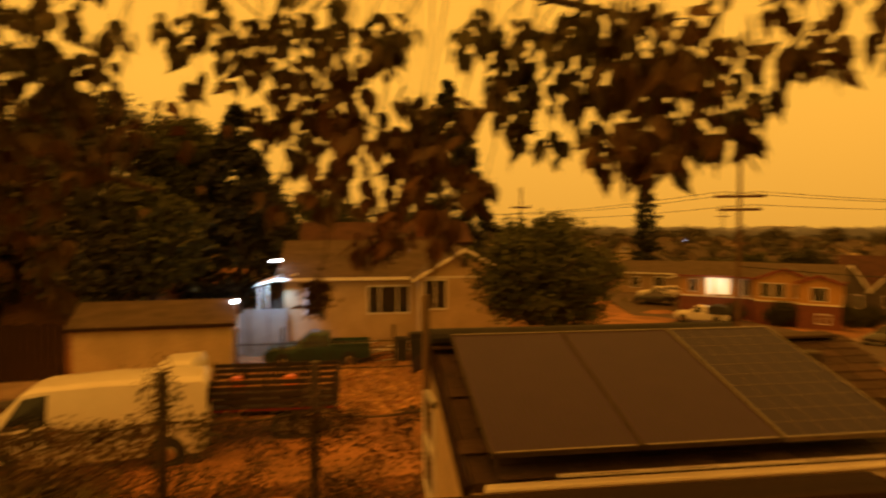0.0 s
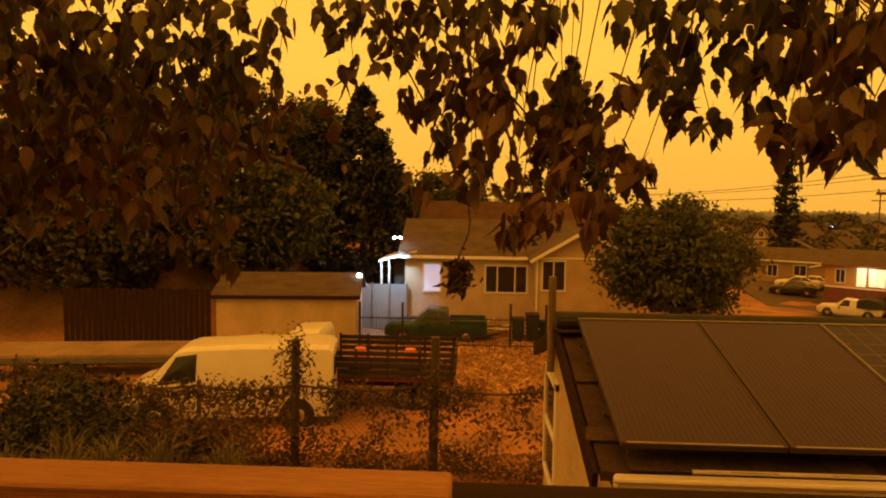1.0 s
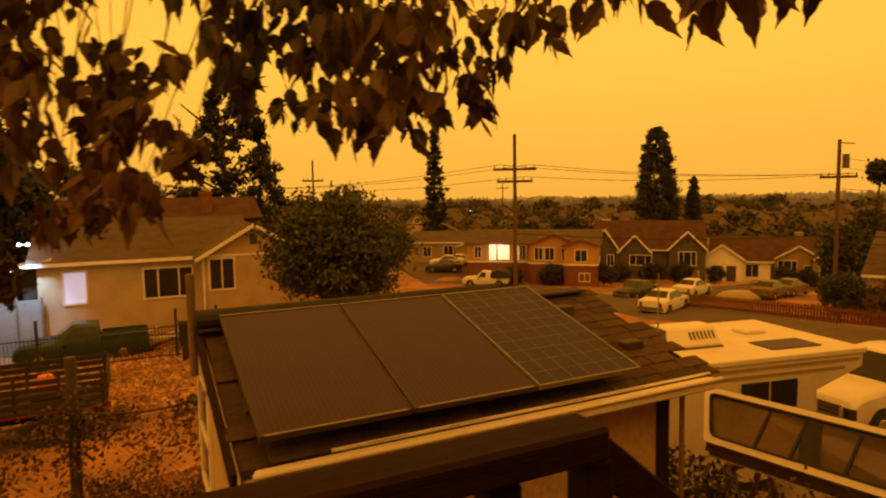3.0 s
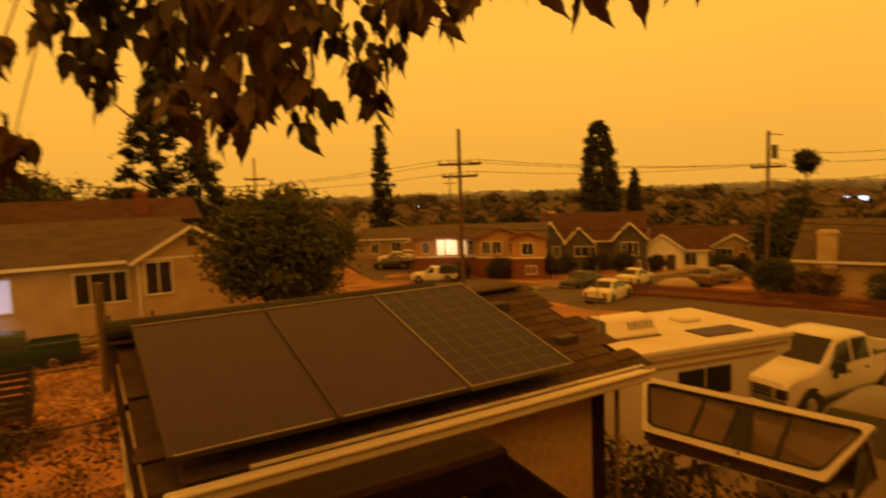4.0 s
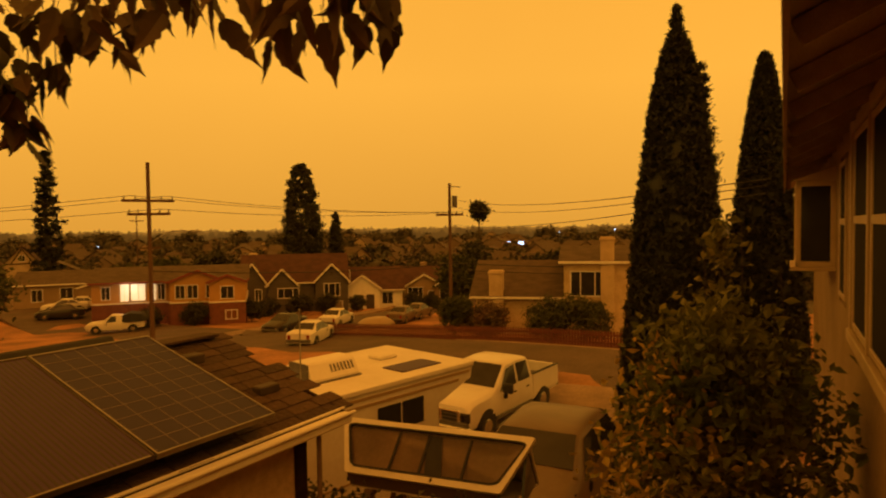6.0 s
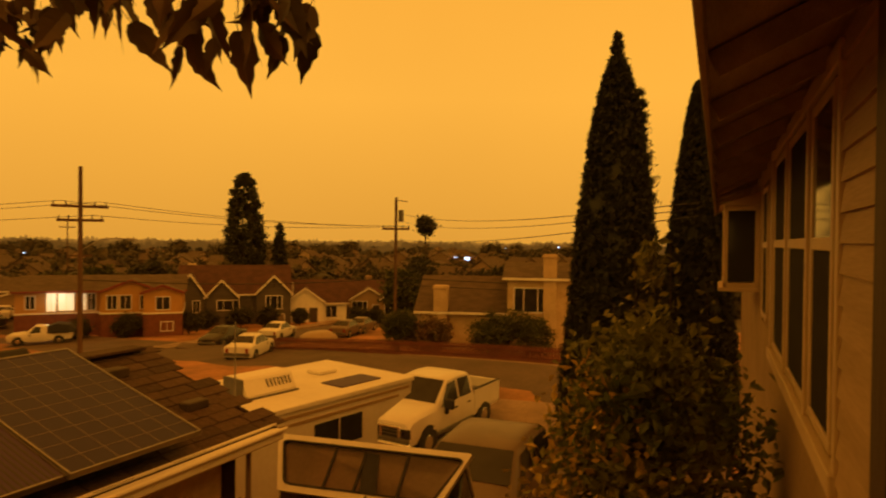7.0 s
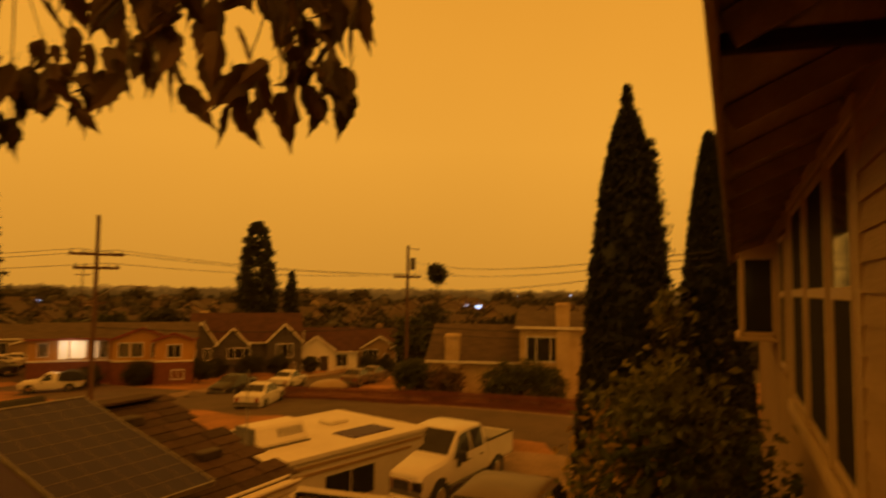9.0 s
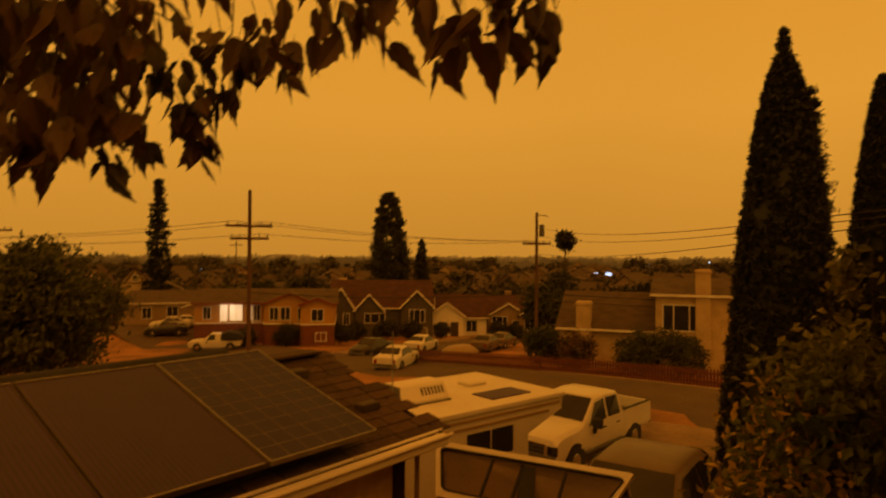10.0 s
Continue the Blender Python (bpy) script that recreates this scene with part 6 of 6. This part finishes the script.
# straw scattered in the yard
n = 9000
xs, ys = rng.uniform(-9, 4, n), rng.uniform(19, 29, n)
p = np.stack([xs, ys, [ground(a, b) + 0.04 for a, b in zip(xs, ys)]], 1)
M_STRAW = leafy("straw", (0.60, 0.36, 0.15), (0.36, 0.21, 0.09), 0.1)
tagged(part("straw", cards(p, 0.16, rng, 1.6, 0.9), M_STRAW), "scattered straw and wood chips on the dirt yard", "straw", kind="stuff")

for i, (x, y, w, h) in enumerate(((-6.1, 7.9, 2.8, 1.5), (-7.6, 9.4, 3.0, 2.0), (-4.5, 9.6, 2.0, 1.3))):
    tree("hedge_bush", "dark straggling hedge bush by the fence", on(x, y), 0.8, 0.05, lambda r: crown_points(r, 130, 40, 0.2, blob(w, h, 0.05)), 0.09, M_IVY if i == 2 else M_DARKGREEN, 4, 0.5, 80 + i, category="bush", group="hedge bushes")
M_GRASS = leafy("dry_grass", (0.17, 0.14, 0.05), (0.09, 0.09, 0.03), 0.2)
for x, y in ((-4.35, 6.9), (-4.9, 6.9), (-3.9, 7.2), (-3.3, 7.9), (-5.3, 6.5), (-4.6, 6.5)):
    v, f = [], []
    for k in range(150):
        a, l, b = rng.uniform(0, 6.28), rng.uniform(0.5, 1.1), rng.uniform(0.15, 0.6)
        o, d = np.array([rng.normal(0, 0.07), rng.normal(0, 0.07), 0]), np.array([math.cos(a), math.sin(a), 0])
        s = np.array([-d[1], d[0], 0]) * 0.006
        q = [o, o + d * l * b * 0.35 + (0, 0, l * 0.6), o + d * l * b + (0, 0, l * (0.95 - 0.5 * b))]
        m0 = len(v)
        v += [tuple(c) for c in (q[0] - s, q[0] + s, q[1] + s, q[1] - s, q[2])]
        f += [(m0, m0 + 1, m0 + 2, m0 + 3), (m0 + 3, m0 + 2, m0 + 4)]
    gt = tagged(part("grass_tuft", (v, [], f), M_GRASS), "tall tuft of dry grass by the fence", "grass", "grass tufts")
    gt.matrix_basis = on(x, y)
for i, (x, y, w, h) in enumerate(((5.8, 4.6, 1.4, 1.35), (6.2, 3.5, 1.4, 1.3), (6.5, 2.6, 1.2, 1.2), (5.7, 5.5, 1.1, 1.4), (8.6, 1.6, 1.0, 0.8))):
    tree("low_shrub", "low dark leafy shrub below the camper shell", on(x, y), 0.5, 0.03, lambda r: crown_points(r, 60, 26, 0.13, blob(w, h, 0.05)), 0.08, M_GREENDARK, 4, 0.3, 90 + i, category="shrub", group="shrubs under the shell")

# ---- poles, cables and street lamp ----
def pole(x, y, top, arms, label, r=0.15):
    po = thing("utility_pole", label, "utility pole", Matrix.Translation((x, y, 0)))
    part("shaft", bar(bmesh.new(), (0, 0, ground(x, y) - 1), (0, 0, top), r, r * 0.7, 12), M_POLE, po)
    for z, half, yaw in arms:
        c, s = math.cos(radians(yaw)) * half, math.sin(radians(yaw)) * half
        part("crossarm", beam(bmesh.new(), (-c, -s, z), (c, s, z), 0.14, 0.16, 0.01), M_POLE, po)
        for k in (-0.92, -0.5, 0.5, 0.92):
            part("insulator", bar(bmesh.new(), (c * k, s * k, z + 0.08), (c * k, s * k, z + 0.28), 0.045, 0.03, 8), M_BUMP, po)
    return po


p1 = pole(23.3, 34.7, 9.85, ((7.55, 1.45, -24), (6.75, 1.2, -45)), "leaning old wooden utility pole with two crossarms")
bm = bmesh.new()
limb(bm, [(0, 0, 5.0), (0.9, -0.7, 5.65), (1.9, -1.5, 5.7)], 0.035, 0.025, 6)
part("lamp_arm", bm, M_STEEL, p1)
part("lamp_head", beam(bmesh.new(), (1.85, -1.45, 5.69), (2.35, -1.85, 5.66), 0.2, 0.1, 0.03), M_STEEL, p1)
part("cable_bracket", beam(bmesh.new(), (-0.5, 0.3, 4.7), (0.5, -0.3, 4.7), 0.08, 0.1), M_POLE, p1)
p2 = pole(41.5, 24.4, 9.05, ((6.65, 1.05, -60),), "wooden utility pole with one crossarm and a transformer")
part("transformer", bar(bmesh.new(), (0.25, -0.3, 7.2), (0.25, -0.3, 8.1), 0.2, n=14), M_BUMP, p2)
part("top_arm", beam(bmesh.new(), (0, 0, 8.85), (0.5, -0.7, 8.75), 0.07, 0.07), M_STEEL, p2)
pole(16.5, 59.7, 9.6, ((7.6, 1.0, -5),), "distant thin utility pole with one crossarm", 0.12)
pole(74, 116, 9.0, ((7.6, 1.3, -40),), "far thin utility pole", 0.15)
M_WIRE = mat("black_cable", (0.02, 0.018, 0.016), (0.03, 0.027, 0.024), 5, 0.6)


def cable(a, b, sag, r, label="thin black overhead cable"):
    a, b = Vector(a), Vector(b)
    bm = bmesh.new()
    limb(bm, [a, a.lerp(b, 0.25) - Vector((0, 0, sag * 0.75)), a.lerp(b, 0.5) - Vector((0, 0, sag)), a.lerp(b, 0.75) - Vector((0, 0, sag * 0.75)), b], r, r, 4, 6)
    tagged(part("cable", bm, M_WIRE), label, "cable", "overhead cables")


for dz, off in ((7.85, 0.9), (7.85, -0.9), (7.05, 0.6)):
    cable((23.3 + off, 34.7 - off * 0.4, dz), (41.5 + off * 0.5, 24.4 - off * 0.8, 6.85), 0.35, 0.016)
    cable((23.3 + off, 34.7 - off * 0.4, dz), (2.0 + off, 62.0, 7.4), 0.9, 0.016)
cable((41.5, 24.4, 7.9), (14.35, 0.95, 6.62), 0.5, 0.012)
cable((41.5, 24.4, 7.3), (14.35, 0.95, 6.5), 0.5, 0.01)
cable((41.5, 24.4, 5.9), (14.35, 0.95, 6.35), 0.4, 0.012)
cable((23.3, 34.7, 3.3), (41.5, 24.4, 2.9), 0.35, 0.032, "thick black telephone cable")
cable((41.5, 24.4, 2.9), (44.5, -10.0, 3.7), 0.4, 0.032, "thick black telephone cable")
cable((41.5, 24.4, 2.4), (44.5, -10.0, 2.9), 0.3, 0.028, "thick black telephone cable")

# ---- red-brown picket fence before the pale house ----
M_REDFENCE = mat("red_brown_fence", (0.16, 0.05, 0.028), (0.10, 0.035, 0.02), 2.0, 0.85, 0.2, fine=0.3)
pf = thing("picket_fence", "weathered red-brown picket fence along the corner garden", "fence")
LINE = [(33.0, 29.0), (33.8, 20.0), (34.3, 14.0), (34.6, 6.0)]
picket = bpy.data.meshes.new("picket")
bm = prism(bmesh.new(), [(-0.06, 0, 0), (0.06, 0, 0), (0.06, 0, 0.85), (0, 0, 0.95), (-0.06, 0, 0.85)], (0, 0.02, 0))
bm.to_mesh(picket)
bm.free()
picket.materials.append(M_REDFENCE)
for (ax, ay), (bx, by) in zip(LINE, LINE[1:]):
    L = math.hypot(bx - ax, by - ay)
    yaw = math.degrees(math.atan2(by - ay, bx - ax))
    for h in (0.25, 0.7):
        part("rail", beam(bmesh.new(), (ax, ay, ground(ax, ay) + h + 0.2), (bx, by, ground(bx, by) + h + 0.2), 0.05, 0.08), M_REDFENCE, pf)
    n = int(L / 0.17)
    for k in range(n):
        x, y = ax + (bx - ax) * k / n, ay + (by - ay) * k / n
        ob = new("picket", picket)
        ob.parent = pf
        ob.matrix_basis = pose(x, y, ground(x, y) + 0.2, 0, 0, yaw)
bank = [(33.4, 29.0), (34.3, 20.0), (34.9, 14.0), (35.3, 6.0)]
strip("garden_bed", bank, 0.8, M_REDFENCE, 0.1, "dark red bark mulch bed behind the fence", "garden bed", 0.12)

# ---- the neighbour's yard: iron fence, gates, porch, lamps, junk ----
M_IRON = mat("black_iron", (0.025, 0.022, 0.02), (0.035, 0.03, 0.026), 6, 0.6, metal=0.3)
ir = thing("iron_fence", "thin black iron bar fence before the neighbour's house", "fence")
y0 = 26.9
for k in range(66):
    x = -4.9 + k * 0.125
    part("bar", bar(bmesh.new(), (x, y0, ground(x, y0)), (x, y0, ground(x, y0) + 1.4), 0.011, n=5), M_IRON, ir)
for h in (0.15, 1.3):
    part("rail", beam(bmesh.new(), (-4.9, y0, ground(-4.9, y0) + h), (3.3, y0, ground(3.3, y0) + h), 0.03, 0.04), M_IRON, ir)
for x in (-4.9, -3.0, 1.75, 3.3):
    part("post", slab((x - 0.05, y0 - 0.05, ground(x, y0) - 0.2), (x + 0.05, y0 + 0.05, ground(x, y0) + 2.0), 0.006), M_IRON, ir)
M_BLUEGATE = mat("pale_blue_panel", (0.30, 0.34, 0.36), (0.24, 0.28, 0.30), 1.0, 0.6, 0.05, fine=0.2)
gate = thing("panel_gate", "pale blue-grey panelled yard gate under a lamp", "gate", pose(-6.1, 32.25, ground(-5, 32.2), 0, 0, 1))
for i in range(3):
    part("panel", slab((i * 0.92, -0.02, 0.05), (i * 0.92 + 0.9, 0.02, 2.45), 0.006), M_BLUEGATE, gate)
for x in (0, 0.91, 1.83, 2.75):
    part("post", slab((x - 0.04, -0.05, -0.2), (x + 0.04, 0.05, 2.55), 0.005), M_STEEL, gate)
porch = thing("porch", "small side porch with white posts and a flat lit roof", "porch", Matrix.Translation((-3.0, 33.0, ground(-3, 33))))
part("roof", prism(bmesh.new(), [(-1.9, -0.6, 3.75), (0.1, -0.6, 4.3), (0.1, -0.6, 4.4), (-1.9, -0.6, 3.85)], (0, 4.0, 0)), M_WHITE, porch)
for x in (-1.75, -1.35):
    part("post", slab((x - 0.05, -0.5, -0.5), (x + 0.05, -0.4, 3.85), 0.005), M_WHITE, porch)
part("screen", slab((-1.2, 0.6, 1.6), (-0.15, 0.66, 3.8), 0.01), M_TRIM, porch)


def floodlight(x, y, z, power, label):
    fl = thing("floodlight", label, "lamp", Matrix.Translation((x, y, z)))
    for s in (-1, 1):
        b = bmesh.new()
        bmesh.ops.create_uvsphere(b, u_segments=12, v_segments=8, radius=0.065)
        bmesh.ops.translate(b, vec=(s * 0.17, 0, 0), verts=b.verts)
        part("lamp_head", b, M_LED, fl)
    part("bracket", beam(bmesh.new(), (-0.2, 0.12, 0), (0.2, 0.12, 0), 0.05, 0.05), M_WHITE, fl)
    lamp = new("lamp_light", bpy.data.lights.new("lamp_light", "SPOT"))
    lamp.data.energy, lamp.data.color, lamp.data.shadow_soft_size = power * 1.2, (0.38, 0.68, 1.0), 0.12
    lamp.data.spot_size, lamp.data.spot_blend = radians(115), 0.6
    lamp.matrix_basis = look((x, y - 1.5, z - 0.1), (x - 1.2, y - 0.2, z - 4.0))


floodlight(-3.95, 32.9, 4.0, 520, "twin white LED floodlight at the house corner")
lb = thing("wall_lamp", "bright white globe lamp on the outbuilding corner", "lamp", Matrix.Translation((-5.3, 29.0, 2.36)))
b = bmesh.new()
bmesh.ops.create_uvsphere(b, u_segments=12, v_segments=8, radius=0.12)
part("globe", b, M_LED, lb)
part("arm", beam(bmesh.new(), (0, 0, -0.05), (0, 0.3, -0.2), 0.03, 0.03), M_IRON, lb)
porchl = new("porch_light", bpy.data.lights.new("porch_light", "POINT"))
porchl.data.energy, porchl.data.color, porchl.data.shadow_soft_size = 35, (1.0, 0.82, 0.5), 0.2
porchl.matrix_basis = on(36.6, 58.6, 0, 3.9)
# junk heap by the house: boards and dark bags
heap = thing("lumber_pile", "untidy heap of old boards and scrap by the house", "lumber")
rnd = random.Random(3)
for k in range(26):
    x, y = rnd.uniform(0.1, 2.6), rnd.uniform(29.8, 31.4)
    a, l = rnd.uniform(-0.5, 0.5), rnd.uniform(1.0, 2.4)
    z = ground(x, y) + rnd.uniform(0.05, 0.75)
    part("board", beam(bmesh.new(), (x - l / 2, y - a, z - 0.15), (x + l / 2, y + a, z + rnd.uniform(-0.1, 0.3)), rnd.uniform(0.1, 0.22), 0.04), (M_OLDWOOD, M_WHITE, M_RAIL)[k % 3], heap)
for x, y, w, h in ((2.3, 29.6, 0.55, 1.1), (3.0, 29.8, 0.6, 1.3), (3.5, 30.2, 0.45, 0.9)):
    bin_ = thing("rubbish_bin", "dark plastic wheeled rubbish bin by the house", "bin", on(x, y), "rubbish bins")
    part("body", loft(bmesh.new(), [[(-w * k, -w * k, z), (w * k, -w * k, z), (w * k, w * k, z), (-w * k, w * k, z)] for k, z in ((0.42, 0.0), (0.52, h))]), M_BLACK, bin_)
    part("lid", slab((-w * 0.56, -w * 0.6, h), (w * 0.56, w * 0.56, h + 0.07), 0.02), M_BLACK, bin_)
df = thing("board_fence", "dark board fence panel beside the outbuilding", "fence")
for k in range(26):
    x, y = -18.2 + k * 0.25, 26.6 + k * 0.02
    part("board", slab((x, y, ground(x, y) - 0.3), (x + 0.235, y + 0.03, 1.85 + 0.03 * math.sin(k * 2.2)), 0.004), M_DARKWOOD, df)

# far-off lit billboard and lamps on the plain
bill = thing("billboard", "far-off brightly lit blue-white billboard", "billboard", pose(272.4, 125.4, -3.5, 0, 0, -65))
M_BILL = glowing("billboard_face", (0.35, 0.6, 1.0), 2.6)
part("face", slab((-3.9, -0.3, -1.5), (3.9, 0, 1.5)), M_BILL, bill)
part("leg", slab((-0.3, 0.05, -8), (0.3, 0.5, -1.5)), M_STEEL, bill)
for k, (x, y, z, s) in enumerate(((258, 250, 0.5, 0.5), (395, 150, 1.0, 0.5), (170, 300, -2.0, 0.5), (420, 120, 2.0, 0.5))):
    fl = thing("far_street_lamp", "far-off white street lamp", "street lamp", Matrix.Translation((x, y, z)), "far street lamps")
    b = bmesh.new()
    bmesh.ops.create_uvsphere(b, u_segments=8, v_segments=6, radius=s)
    part("globe", b, M_BILL, fl)
    part("mast", bar(bmesh.new(), (0, 0, -26), (0, 0, -s * 0.5), 0.15, n=6), M_STEEL, fl)

# rows of far trees at the plain's edge, smoke haze put into their glow
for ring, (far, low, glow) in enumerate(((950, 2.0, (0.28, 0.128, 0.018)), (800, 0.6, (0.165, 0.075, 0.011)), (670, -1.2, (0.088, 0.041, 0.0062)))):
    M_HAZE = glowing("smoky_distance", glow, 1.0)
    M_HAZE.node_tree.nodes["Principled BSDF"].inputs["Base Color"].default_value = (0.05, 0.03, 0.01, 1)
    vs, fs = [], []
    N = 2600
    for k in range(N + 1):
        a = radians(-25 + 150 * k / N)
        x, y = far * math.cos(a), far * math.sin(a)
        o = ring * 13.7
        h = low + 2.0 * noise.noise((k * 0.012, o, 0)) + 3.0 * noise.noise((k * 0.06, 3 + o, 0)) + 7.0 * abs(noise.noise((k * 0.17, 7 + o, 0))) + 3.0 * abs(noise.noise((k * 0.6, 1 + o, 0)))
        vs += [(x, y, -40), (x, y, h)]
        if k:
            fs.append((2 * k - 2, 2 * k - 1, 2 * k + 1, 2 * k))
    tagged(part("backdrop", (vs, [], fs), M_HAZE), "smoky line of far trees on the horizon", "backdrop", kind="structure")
